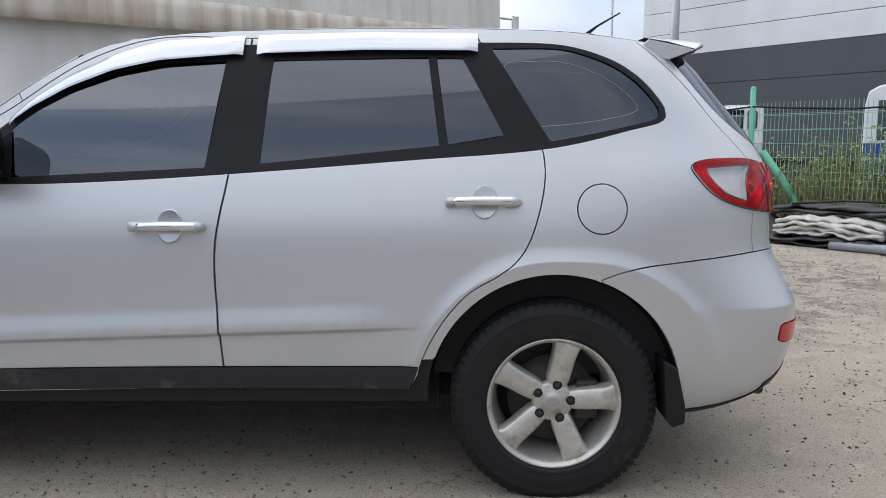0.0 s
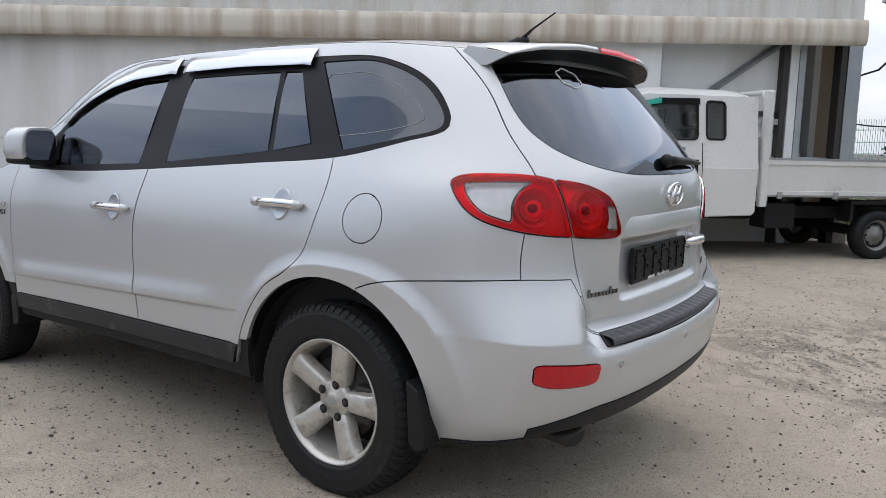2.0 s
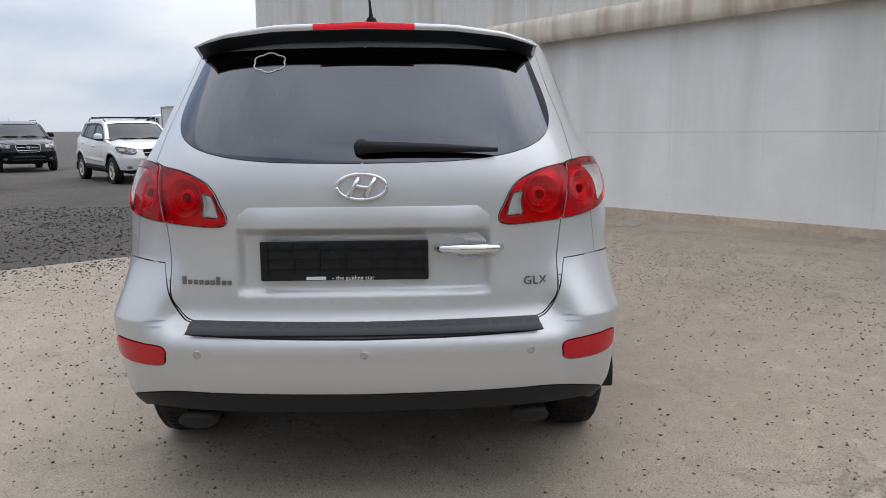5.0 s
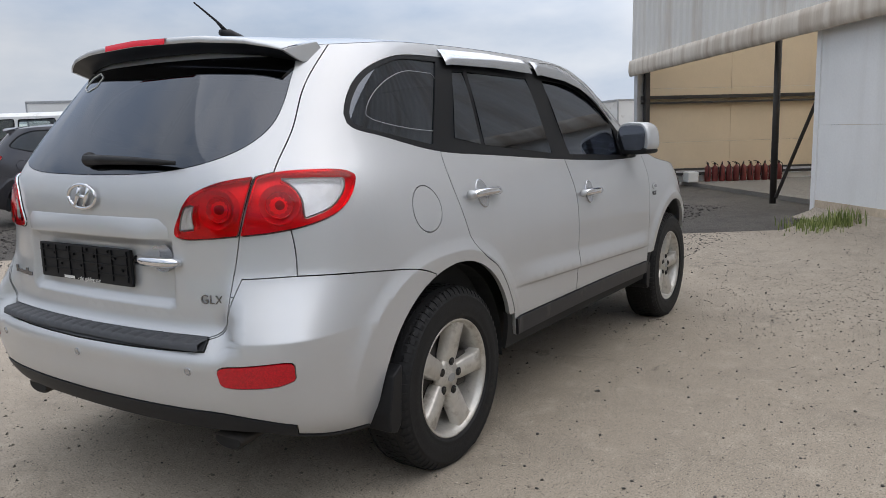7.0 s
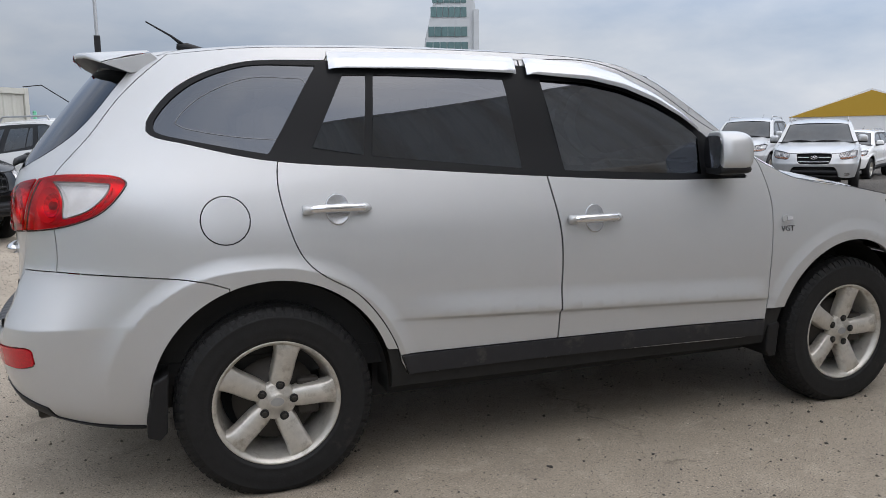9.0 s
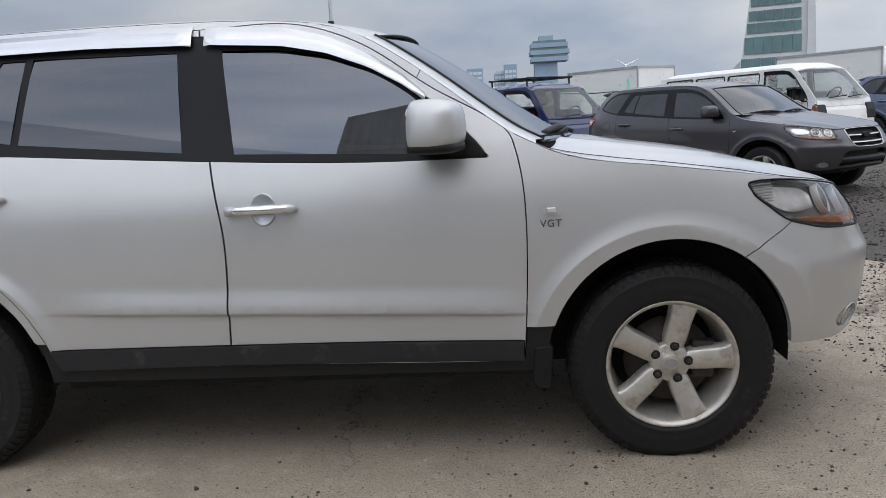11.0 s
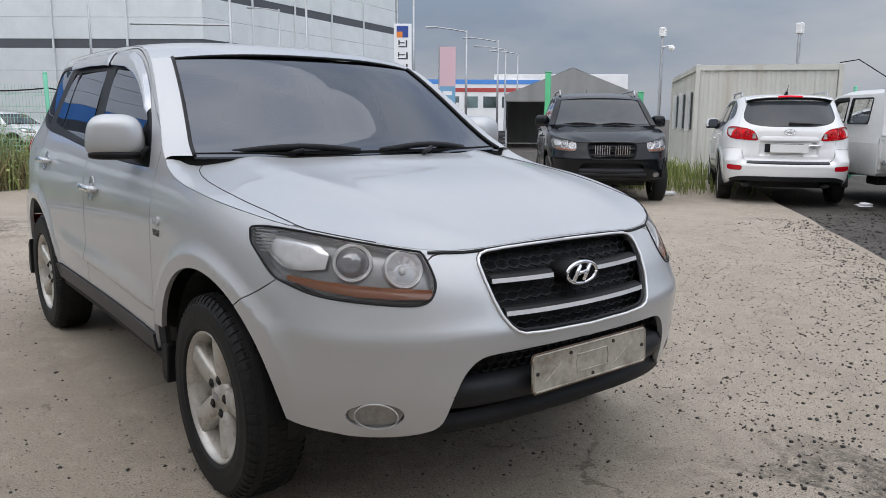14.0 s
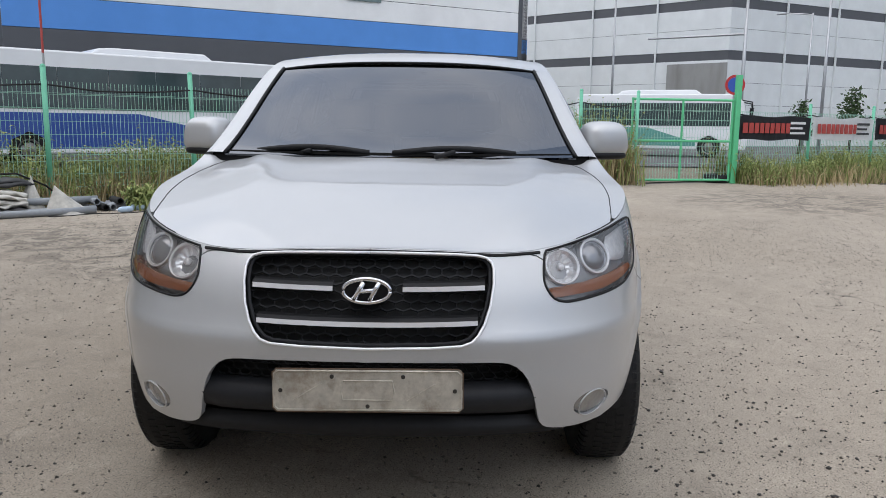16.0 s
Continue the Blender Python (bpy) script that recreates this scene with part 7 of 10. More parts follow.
        prism(bm, [(sy_ * (0.268 - 0.016 + 0.016 * math.cos(radians(a_))), sz_ * (0.062 - 0.016 + 0.016 * math.sin(radians(a_)))) for sy_, sz_, aa_ in ((1, 1, (0, 30, 60, 90)), (-1, 1, (90, 60, 30, 0)), (-1, -1, (0, 30, 60, 90)), (1, -1, (90, 60, 30, 0))) for a_ in aa_], -0.006, 0.0, "x", 0.0015)
        bmesh.ops.transform(bm, matrix=mp, verts=bm.verts[:])
        pl = part("number_plate_blank", bm, M_PLATE, car, "blank scuffed pale number plate")
        bm = bmesh.new()
        pts = [(-0.252, -0.056), (0.252, -0.056), (0.262, -0.046), (0.262, 0.046), (0.252, 0.056), (-0.252, 0.056), (-0.262, 0.046), (-0.262, -0.046), (-0.252, -0.056)]
        tube(bm, [mp @ Vector((0.001, y, z)) for y, z in pts], 0.003, 5)
        pts = [(-0.07, -0.028), (0.07, -0.028), (0.075, 0.0), (0.07, 0.028), (-0.07, 0.028), (-0.075, 0.0), (-0.07, -0.028)]
        tube(bm, [mp @ Vector((0.0005, y, z)) for y, z in pts], 0.0022, 5)
        for y0 in (-0.21, 0.11):
            tube(bm, [mp @ Vector((0.0005, y0, -0.03)), mp @ Vector((0.0005, y0 + 0.08, 0.02))], 0.002, 5)
        part("plate_emboss", bm, M_PLATE, pl)
        bm = bmesh.new()
        edge = [(-0.256, -0.0615), (0.256, -0.0615), (0.2675, -0.050), (0.2675, 0.050), (0.256, 0.0615), (-0.256, 0.0615), (-0.2675, 0.050), (-0.2675, -0.050), (-0.256, -0.0615)]
        tube(bm, [mp @ Vector((-0.0015, y, z)) for y, z in edge], 0.0028, 5)
        part("plate_edge", bm, M_RUSTEDGE, pl, "rusty brown plate edge")
        for y, z in ((-0.245, 0.0), (0.245, 0.0), (-0.1, 0.04), (0.1, 0.04), (0.0, -0.045)):
            bm = bmesh.new()
            cyl(bm, mp @ Vector((-0.002, y, z)), mp @ Vector((0.003, y, z)), 0.006, seg=10)
            part("plate_bolt", bm, M_BRAKE, pl)
        part("plate_mount", boxes((2.19, 2.252, -0.10, 0.12, 0.49, 0.57)), M_BLACK, car)

    # handles, mirrors, visors, mud flaps, badges
    for side in (1, -1):
        for hx_, hz in ((-0.05, 0.953), (-1.108, 1.033)):
            fm = on_shell(X, hx_, hz, side, 0.0)
            fx = 1 if side > 0 else -1
            fm2 = fm
            bm = bmesh.new()
            # cup: shallow dish, grey instead of paint on the detailed car for recess shade
            rows_ = []
            for f, d in ((1.07, 0.0), (1.03, 0.0030), (1.0, 0.0038), (0.96, 0.0034), (0.6, 0.0010), (0.05, 0.0004)):
                rows_.append([bm.verts.new(fm2 @ Vector((0.043 * f * math.cos(k * math.tau / 24), 0.002 + 0.055 * f * math.sin(k * math.tau / 24), d + 0.0005))) for k in range(24)])
            for a, b in zip(rows_, rows_[1:]):
                for k in range(24):
                    bm.faces.new((a[k], a[(k + 1) % 24], b[(k + 1) % 24], b[k]))
            bmesh.ops.recalc_face_normals(bm, faces=bm.faces[:])
            part("handle_cup", bm, M_LAMPHOUSE if detail else paint, car, "handle cup dish with the recess shade in its colour", smooth=True)
            bm = bmesh.new()
            pts = [fm2 @ Vector(p) for p in ((-0.118, 0, 0.004), (-0.108, 0, 0.016), (-0.085, 0, 0.026), (-0.04, 0, 0.031), (0.04, 0, 0.031), (0.085, 0, 0.026), (0.108, 0, 0.016), (0.118, 0, 0.004))]
            tube(bm, pts, [0.006, 0.013, 0.0165, 0.0165, 0.0165, 0.0165, 0.013, 0.006], 10)
            h = part("door_handle", bm, M_CHROME if detail else paint, car, "chrome-edged door handle" if detail else "", smooth=True)
            if detail:
                for cxx in (-0.10, 0.10):
                    bm = bmesh.new()
                    tube(bm, [fm2 @ Vector((cxx - 0.028, 0, 0.020)), fm2 @ Vector((cxx, 0, 0.022)), fm2 @ Vector((cxx + 0.02 * (1 if cxx > 0 else -1), 0, 0.006))], [0.0178, 0.0178, 0.009], 10)
                    part("handle_end", bm, paint, h, smooth=True)
        # door mirror, its glass turned in towards the driver
        turned = Matrix.Rotation(radians(18 * side), 3, "Z")
        bm = bmesh.new()
        bmesh.ops.create_uvsphere(bm, u_segments=28, v_segments=16, radius=1.0)
        for v in bm.verts:
            x_, y_, z_ = v.co
            q = [math.copysign(abs(c) ** 0.62, c) for c in (x_, y_, z_)]
            xx = max(q[0], -0.40) * 0.108
            v.co = Vector((0.555 + xx, side * (0.950 + q[1] * 0.110 * (1 - 0.12 * q[2])), 1.212 + q[2] * 0.088))
        bmesh.ops.rotate(bm, verts=bm.verts[:], cent=(0.555, side * 0.95, 0), matrix=turned)
        part("door_mirror", bm, paint, car, "body-coloured door mirror", smooth=True)
        bm = bmesh.new()
        bmesh.ops.create_uvsphere(bm, u_segments=24, v_segments=10, radius=1.0)
        for v in bm.verts:
            x_, y_, z_ = v.co
            q = [math.copysign(abs(c) ** 0.62, c) for c in (x_, y_, z_)]
            xx = max(q[0], -0.44) * 0.105
            v.co = Vector((0.553 + xx, side * (0.948 + q[1] * 0.108), 1.140 + q[2] * 0.022))
        bmesh.ops.rotate(bm, verts=bm.verts[:], cent=(0.555, side * 0.95, 0), matrix=turned)
        tube(bm, [(0.575, side * 0.885, 1.155), (0.64, side * 0.845, 1.13)], [0.03, 0.045], 10)
        part("mirror_base", bm, M_BLACK, car, smooth=True)
        bm = bmesh.new()
        prism(bm, [(side * (0.950 + 0.092 * math.copysign(abs(math.cos(k * math.tau / 24)) ** 0.5, math.cos(k * math.tau / 24))), 1.212 + 0.070 * math.copysign(abs(math.sin(k * math.tau / 24)) ** 0.5, math.sin(k * math.tau / 24))) for k in range(24)], 0.505, 0.511, "x")
        bmesh.ops.rotate(bm, verts=bm.verts[:], cent=(0.555, side * 0.95, 0), matrix=turned)
        part("mirror_glass", bm, M_MIRROR, car)
        # sail triangle
        bm = bmesh.new()
        pts = [(0.745, 1.10), (0.50, 1.112), (0.52, 1.275)]
        a = [bm.verts.new(Vector((p.x, p.y * side, p.z)) + Vector((0, side * 0.006, 0))) for p in [shell(s_of(X, x_, z_), z_) for x_, z_ in pts]]
        f = bm.faces.new(a)
        bmesh.ops.solidify(bm, geom=[f], thickness=0.005)
        part("mirror_sail", bm, M_BLACK, car)
        # rain visors
        if chrome_visor:
            for x0_, x1_, nn in ((-1.088, -0.315, 26), (-0.268, 0.53, 30)):
                rows_ = []
                for i in range(nn + 1):
                    x_ = x0_ + (x1_ - x0_) * i / nn
                    zt = lin([(-1.1, 1.612), (-0.7, 1.618), (-0.25, 1.608), (0.02, 1.590), (0.18, 1.548), (0.33, 1.478), (0.45, 1.398), (0.53, 1.325)])(x_)
                    zb_ = lin([(-1.1, 1.540), (-0.7, 1.544), (-0.25, 1.532), (0.02, 1.512), (0.18, 1.478), (0.33, 1.420), (0.45, 1.352), (0.53, 1.292)])(x_)
                    e = 1.0 if 0.02 < i / nn < 0.98 else 0.6
                    r = []
                    for t, o_ in ((0.0, 0.003), (0.30, 0.016), (0.36, 0.019), (0.85, 0.026), (1.0, 0.024)):
                        z_ = zt + (zb_ - zt) * t
                        s = s_of(X, x_, z_)
                        p, n = shell(s, z_), shell_normal(s, z_)
                        r.append(Vector((p.x, p.y * side, p.z)) + Vector((n.x, n.y * side, n.z)) * o_ * e)
                    rows_.append(r)
                o = ruled("rain_visor", rows_, M_VISOR, car, "chrome-look window rain visor", lip=0.0)
        # mud flaps
        bm = bmesh.new()
        prism(bm, [(0.93, 0.43), (0.875, 0.42), (0.865, 0.30), (0.885, 0.27), (0.925, 0.268), (0.94, 0.42)], side * 0.70, side * 0.915, "y", 0.006)
        part("mud_flap", bm, M_BLACK, car)
        bm = bmesh.new()
        prism(bm, [(-1.715, 0.50), (-1.765, 0.47), (-1.795, 0.34), (-1.795, 0.28), (-1.755, 0.265), (-1.73, 0.29)], side * 0.68, side * 0.925, "y", 0.006)
        part("mud_flap", bm, M_BLACK, car)
        # side repeater and letters
        fm = on_shell(X, 0.945, 0.908, side, 0.002)
        bm = bmesh.new()
        prism(bm, [(0.037 * math.copysign(abs(math.cos(k * math.tau / 28)) ** 0.62, math.cos(k * math.tau / 28)), 0.0175 * math.copysign(abs(math.sin(k * math.tau / 28)) ** 0.75, math.sin(k * math.tau / 28))) for k in range(28)], -0.002, 0.006, "z")
        bmesh.ops.transform(bm, matrix=fm, verts=bm.verts[:])
        part("side_repeater", bm, paint, car)
        bm = bmesh.new()
        box(bm, -0.016, 0.016, -0.009, 0.009, 0.006, 0.011, 0.003, fm)
        part("repeater_lens", bm, M_CLEARLENS, car)
        if detail:
            fm = on_shell(X, 0.943, 0.862, side, 0.002)
            text_mesh("VGT", 0.036, 0.002, M_BADGE, "lettering", car, fm, "small dark chrome letters", 1.1)
    # front wipers and cowl
    rows = []
    for p in (A[0], A[1]):
        b = 0.20
        rows.append([Vector((p.x + b * (1 - v * v) + (0.06 if p is A[0] else 0.0), (p.y - 0.03) * v, (min(p.z, 1.052 + 0.036 * (1 - abs(v) ** 2.2)) if p is A[0] else p.z + 0.010))) for v in [-1 + 2 * k / 24 for k in range(25)]])
    ruled("cowl", rows, M_COWL, car, lip=0.0)
    for y0, y1 in ((-0.62, -0.12), (-0.02, 0.50)):
        bm = bmesh.new()
        pts = []
        for i in range(9):
            t = i / 8
            y = y0 + (y1 - y0) * t
            v = y / 0.76
            zz = 1.152 + 0.022 * math.sin(math.pi * t)
            base = A[1]
            pts.append((base.x + 0.205 * (1 - v * v) - 0.01, y, zz))
        tube(bm, pts, 0.014, 6)
        tube(bm, [(pts[4][0] + 0.03, pts[4][1], pts[4][2] - 0.012), (pts[0][0] + 0.06, y0 + 0.18, 1.14)], 0.010, 6)
        part("front_wiper", bm, M_BLACK, car, smooth=True)
    # aerial
    bm = bmesh.new()
    tube(bm, [(-1.50, 0, 1.664), (-1.56, 0, 1.690), (-1.60, 0, 1.695)], [0.03, 0.022, 0.012], 10)
    tube(bm, [(-1.56, 0, 1.692), (-1.62, 0, 1.738), (-1.72, 0, 1.795)], [0.010, 0.005, 0.003], 8)
    part("roof_aerial", bm, M_BLACK, car, "short black roof aerial", smooth=True)
    # wheels, arches and underbody
    for x_, z_ in WHEELS:
        for side in (1, -1):
            wheel_parts(car, x_, side * 0.812, z_, side, detail, rim_mat, steer if x_ > 0 else 0.0)
            bm = bmesh.new()
            prof = [(x_ + 0.425 * math.cos(radians(a)), z_ + 0.02 + 0.425 * math.sin(radians(a))) for a in range(-6, 187, 8)]
            ga = [bm.verts.new((x, side * (0.825 if x > 1.5 or x < -1.5 else 0.875), z)) for x, z in prof]
            gb = [bm.verts.new((x, side * 0.55, z)) for x, z in prof]
            for i in range(len(prof) - 1):
                bm.faces.new((ga[i], ga[i + 1], gb[i + 1], gb[i]))
            f = bm.faces.new(gb)
            part("arch_liner", bm, M_DARK, car, smooth=False)
    bm = boxes((-1.95, 1.75, -0.56, 0.56, 0.26, 0.50), (-0.95, 0.95, -0.72, 0.72, 0.26, 0.42))
    part("underbody", bm, M_DARK, car)
    bm = bmesh.new()
    tube(bm, [(-1.35, -0.75, 0.34), (-1.35, 0.75, 0.34)], 0.05, 10)
    tube(bm, [(1.35, -0.75, 0.34), (1.35, 0.75, 0.34)], 0.04, 10)
    part("axle", bm, M_DARK, car)
    # inside: floor tray, seats, dashboard, steering wheel, trim
    part("cabin_floor", boxes((-2.0, 0.85, -0.80, 0.80, 0.42, 0.50)), M_DARK, car)
    for side in (1, -1):
        part("side_trim", boxes((-1.80, 0.85, side * 0.74, side * 0.80, 0.502, 1.08)), M_DARK, car)
    part("boot_floor", boxes((-1.92, -1.2, -0.735, 0.735, 0.502, 1.0)), M_DARK, car)
    bm = bmesh.new()
    prism(bm, [(0.98, 0.70), (0.98, 1.05), (0.80, 1.11), (0.62, 1.09), (0.55, 0.98), (0.60, 0.70)], -0.74, 0.74, "y", 0.03)
    part("dashboard", bm, M_SEAT, car)
    if detail:
        for x_, y_, w_ in ((0.0, 0.38, 0.25), (0.0, -0.38, 0.25), (-0.88, 0.40, 0.26), (-0.88, -0.40, 0.26)):
            bm = bmesh.new()
            prism(bm, [(x_ - 0.25, 0.5), (x_ + 0.28, 0.5), (x_ + 0.30, 0.72), (x_ - 0.12, 0.68), (x_ - 0.28, 1.22), (x_ - 0.42, 1.20)], y_ - w_, y_ + w_, "y", 0.05)
            box(bm, x_ - 0.44, x_ - 0.32, y_ - 0.13, y_ + 0.13, 1.24, 1.42, 0.04)
            part("seat", bm, M_SEAT, car)
        bm = bmesh.new()
        sw = Matrix.Translation((0.50, 0.38, 1.02)) @ Matrix.Rotation(radians(65), 4, "Y")
        tube(bm, [sw @ Vector((0.18 * math.cos(k * math.tau / 24), 0.18 * math.sin(k * math.tau / 24), 0)) for k in range(25)], 0.016, 8)
        tube(bm, [sw @ Vector((-0.17, 0, 0)), sw @ Vector((0.17, 0, 0))], 0.018, 6)
        part("steering_wheel", bm, M_BLACK, car, smooth=True)
    return car


def car_paint(name, colour, rough=0.38, metal=0.7, coat=0.35):
    m = material(name, colour, rough, metal=metal, coat=coat, flake=0.08, blotch=0.02, blotch_scale=2.5, grain=0.012, grain_scale=12)
    m.node_tree.nodes["Principled BSDF"].inputs["Coat Roughness"].default_value = 0.025
    return m


M_FOG = material("grey_fog_lens", (0.30, 0.29, 0.275), 0.22, metal=0.4, grain=0.3, grain_scale=50, coat=0.5)
M_ROCKER = material("satin_dark_moulding", (0.021, 0.022, 0.026), 0.42, spec=0.35, grain=0.12, dirt=(0.10, 0.09, 0.08), dirt_amount=0.12, dirt_scale=7)
M_REVLENS = material("smoky_clear_lens", (0.90, 0.89, 0.89), 0.25, metal=0.15, grain=0.12, grain_scale=30)
M_COWL = material("dull_black_cowl", (0.006, 0.006, 0.006), 0.85, spec=0.1, grain=0.3)
M_RING = material("bright_lamp_ring", (0.85, 0.85, 0.86), 0.22, metal=0.35)
M_SATINBAR = material("satin_chrome_strip", (0.90, 0.90, 0.91), 0.25, metal=0.3)
M_LAMPBOWL = material("dark_lamp_bezel", (0.36, 0.365, 0.375), 0.25, metal=0.5, grain=0.15, grain_scale=30)
M_EXH = material("sooty_exhaust", (0.045, 0.040, 0.036), 0.5, metal=0.6, grain=0.2)
M_VISOR = material("chrome_film_visor", (0.54, 0.55, 0.57), 0.16, metal=0.9, grain=0.05, grain_scale=8)
P_SILVER = car_paint("silver_metallic_paint", (0.56, 0.568, 0.576), 0.44, 0.50, 0.8)
hero = suv("car", "silver metallic sport utility car with chrome window visors on concrete", "car", pose(0, 0, 0), P_SILVER, steer=0.0)

# ---- small cab-over trucks ----
M_RIMGREY = material("worn_grey_steel", (0.24, 0.235, 0.225), 0.5, metal=0.4, grain=0.15, dirt=(0.12, 0.09, 0.07), dirt_amount=0.4, dirt_scale=20)


def steel_wheel(parent, x, y, z, side, R=0.30, w=0.17):
    o = part("wheel", cyl(bmesh.new(), (0, -0.05, 0), (0, 0.0, 0), 0.06, seg=10), M_DARK, parent)
    o.matrix_basis = pose(x, y, z, 0, 0, 0 if side > 0 else 180)
    bm = bmesh.new()
    h = w / 2
    lathe(bm, [(R * 0.6, h * 0.8), (R * 0.72, h * 1.05), (R * 0.9, h * 1.05), (R, h * 0.8), (R, -h * 0.8), (R * 0.9, -h), (R * 0.6, -h)], 36)
    part("tyre", bm, M_TYRE, o, smooth=True)
    bm = bmesh.new()
    lathe(bm, [(R * 0.62, h * 0.9), (R * 0.58, h * 0.85), (R * 0.54, h * 0.35), (R * 0.40, h * 0.30), (R * 0.30, h * 0.62), (R * 0.16, h * 0.65), (R * 0.14, h * 0.9), (0.0005, h * 0.92)], 36)
    part("rim", bm, M_RIMGREY, o, "dull steel wheel", smooth=True)
    # dark ring and raised discs colour in the shade of the rim openings
    bm = bmesh.new()
    lathe(bm, [(R * 0.52, h * 0.36), (R * 0.50, h * 0.40), (R * 0.44, h * 0.40), (R * 0.42, h * 0.34)], 30)
    part("rim_recess", bm, M_DARK, o)
    bm = bmesh.new()
    for k in range(8):
        a = k * math.tau / 8
        lathe(bm, [(R * 0.062, h * 0.40), (R * 0.058, h * 0.56), (0.0005, h * 0.56)], 10, Matrix.Translation((R * 0.44 * math.cos(a), 0, R * 0.44 * math.sin(a))))
    part("rim_holes", bm, M_DARK, o, "row of dark discs for the shaded rim holes")
    return o


def truck(name, label, m, paint, back=0.05, bed=True, cargo=None, bars=True, group="", rack=False, near=False):
    t = thing(name, label, "truck", m, group)
    XF = 2.15
    # lower cab with a round wheel arch
    wheel_arch = [(1.25 - 0.455 * math.cos(radians(a)), 0.335 + 0.455 * math.sin(radians(a))) for a in range(12, 172, 8)]
    low = [(back, 0.56), (back + 0.04, 0.52), (0.72, 0.50)] + wheel_arch + [(1.70, 0.38), (XF - 0.10, 0.37), (XF - 0.01, 0.42), (XF + 0.03, 0.58), (XF + 0.025, 0.80), (XF - 0.005, 1.0), (XF - 0.04, 1.07), (back, 1.07)]
    bm = bmesh.new()
    prism(bm, low, -0.83, 0.83, "y", 0.016)
    part("cab_body", bm, paint, t)
    part("cowl", prism(bmesh.new(), [(XF - 0.03, 1.06), (XF - 0.06, 1.19), (XF - 0.12, 1.235), (1.80, 1.25), (1.80, 1.06)], -0.795, 0.795, "y", 0.015), paint, t)

    def side_pt(x, z, side, off=0.0):
        return Vector((x, side * ((0.826 - 0.126 * max(0.0, z - 1.065) / 0.895) + off), z))

    def round_off(pts, r=0.045):
        """Corners of an (x, z) outline rounded off."""
        o = []
        n = len(pts)
        for i in range(n):
            p, a, b = Vector(pts[i]), Vector(pts[i - 1]), Vector(pts[(i + 1) % n])
            ka, kb = min(0.45, r / (a - p).length), min(0.45, r / (b - p).length)
            qa, qb = p.lerp(a, ka), p.lerp(b, kb)
            o += [qa, (qa * 0.25 + p * 0.5 + qb * 0.25), qb]
        return o

    def pane(nm, pts, mat, side, off, lab="", thick=0.006):
        bm = bmesh.new()
        f = bm.faces.new([bm.verts.new(side_pt(p[0], p[1], side, off)) for p in pts])
        bmesh.ops.solidify(bm, geom=[f], thickness=thick)
        bmesh.ops.recalc_face_normals(bm, faces=bm.faces[:])
        return part(nm, bm, mat, t, lab)

    door = [(0.80, 1.375), (1.36, 1.365), (1.57, 1.205), (1.90, 1.185), (1.83, 1.33), (1.545, 1.665), (1.40, 1.785), (1.26, 1.815), (0.80, 1.82)]
    wins = [door]
    if back > -0.3:
        wins.append([(0.69, 1.38), (0.69, 1.81), (max(0.46, back + 0.12), 1.80), (max(0.46, back + 0.12), 1.38)])
    else:
        x = 0.66
        while x - 0.35 > back + 0.15:
            x2 = max(x - 0.85, back + 0.15)
            wins.append([(x, 1.37), (x, 1.81), (x2, 1.80), (x2, 1.37)])
            x = x2 - 0.10
    for side in (1, -1):
        bm = bmesh.new()
        es = []
        for poly in [[(back, 1.065), (back, 1.80), (back + 0.05, 1.87), (1.42, 1.87), (1.56, 1.80), (2.06, 1.24), (2.085, 1.065)]] + [round_off(w_) for w_ in wins]:
            vs = [bm.verts.new(side_pt(p[0], p[1], side)) for p in poly]
            es += [bm.edges.new((vs[k], vs[(k + 1) % len(vs)])) for k in range(len(vs))]
        bmesh.ops.triangle_fill(bm, use_beauty=True, edges=es)
        bmesh.ops.recalc_face_normals(bm, faces=bm.faces[:])
        if sum(f.normal.y * side for f in bm.faces) < 0:
            bmesh.ops.reverse_faces(bm, faces=bm.faces[:])
        bmesh.ops.solidify(bm, geom=bm.faces[:], thickness=0.03)
        part("cab_side", bm, paint, t)
        for k, w_ in enumerate(wins):
            o = pane("side_window", round_off(w_), M_CABCLEAR, side, -0.012, "tinted cab side window")
            c = sum((Vector(p) for p in w_), Vector((0, 0))) / len(w_)
            bm = bmesh.new()
            ring = round_off(w_)
            tube(bm, [side_pt(p[0], p[1], side, 0.002) for p in ring + ring[:1]], 0.013, 6)
            part("window_rim", bm, M_BLACK, t, smooth=True)
        # dark smoked rain deflector over the door window
        pane("rain_deflector", [(0.78, 1.835), (1.27, 1.828), (1.42, 1.795), (1.58, 1.665), (1.53, 1.63), (1.38, 1.735), (1.25, 1.755), (0.78, 1.765)], M_BLACK, side, 0.022, "smoked rain deflector")
        for xs in (0.745, 1.915):
            bm = bmesh.new()
            tube(bm, [side_pt(xs, 0.56 if xs < 1 else 0.42, side, 0.0045), side_pt(xs, 1.06, side, 0.0045), side_pt(xs + (0 if xs < 1 else -0.02), 1.34 if xs < 1 else 1.18, side, 0.001)], 0.0045, 5)
            part("door_gap", bm, M_DARK, t)
        part("door_handle", boxes((0.80, 0.90, side * 0.826, side * 0.843, 0.98, 1.15), bevel=0.008), M_BLACK, t)
        part("indicator", boxes((1.70, 1.82, side * 0.826, side * 0.842, 0.80, 0.84), bevel=0.006), M_AMBER, t, "amber side indicator")
        bm = bmesh.new()
        tube(bm, [side_pt(1.25 - 0.50 * math.cos(radians(a)), 0.335 + 0.50 * math.sin(radians(a)), side, 0.0) for a in range(10, 173, 6)], 0.016, 6)
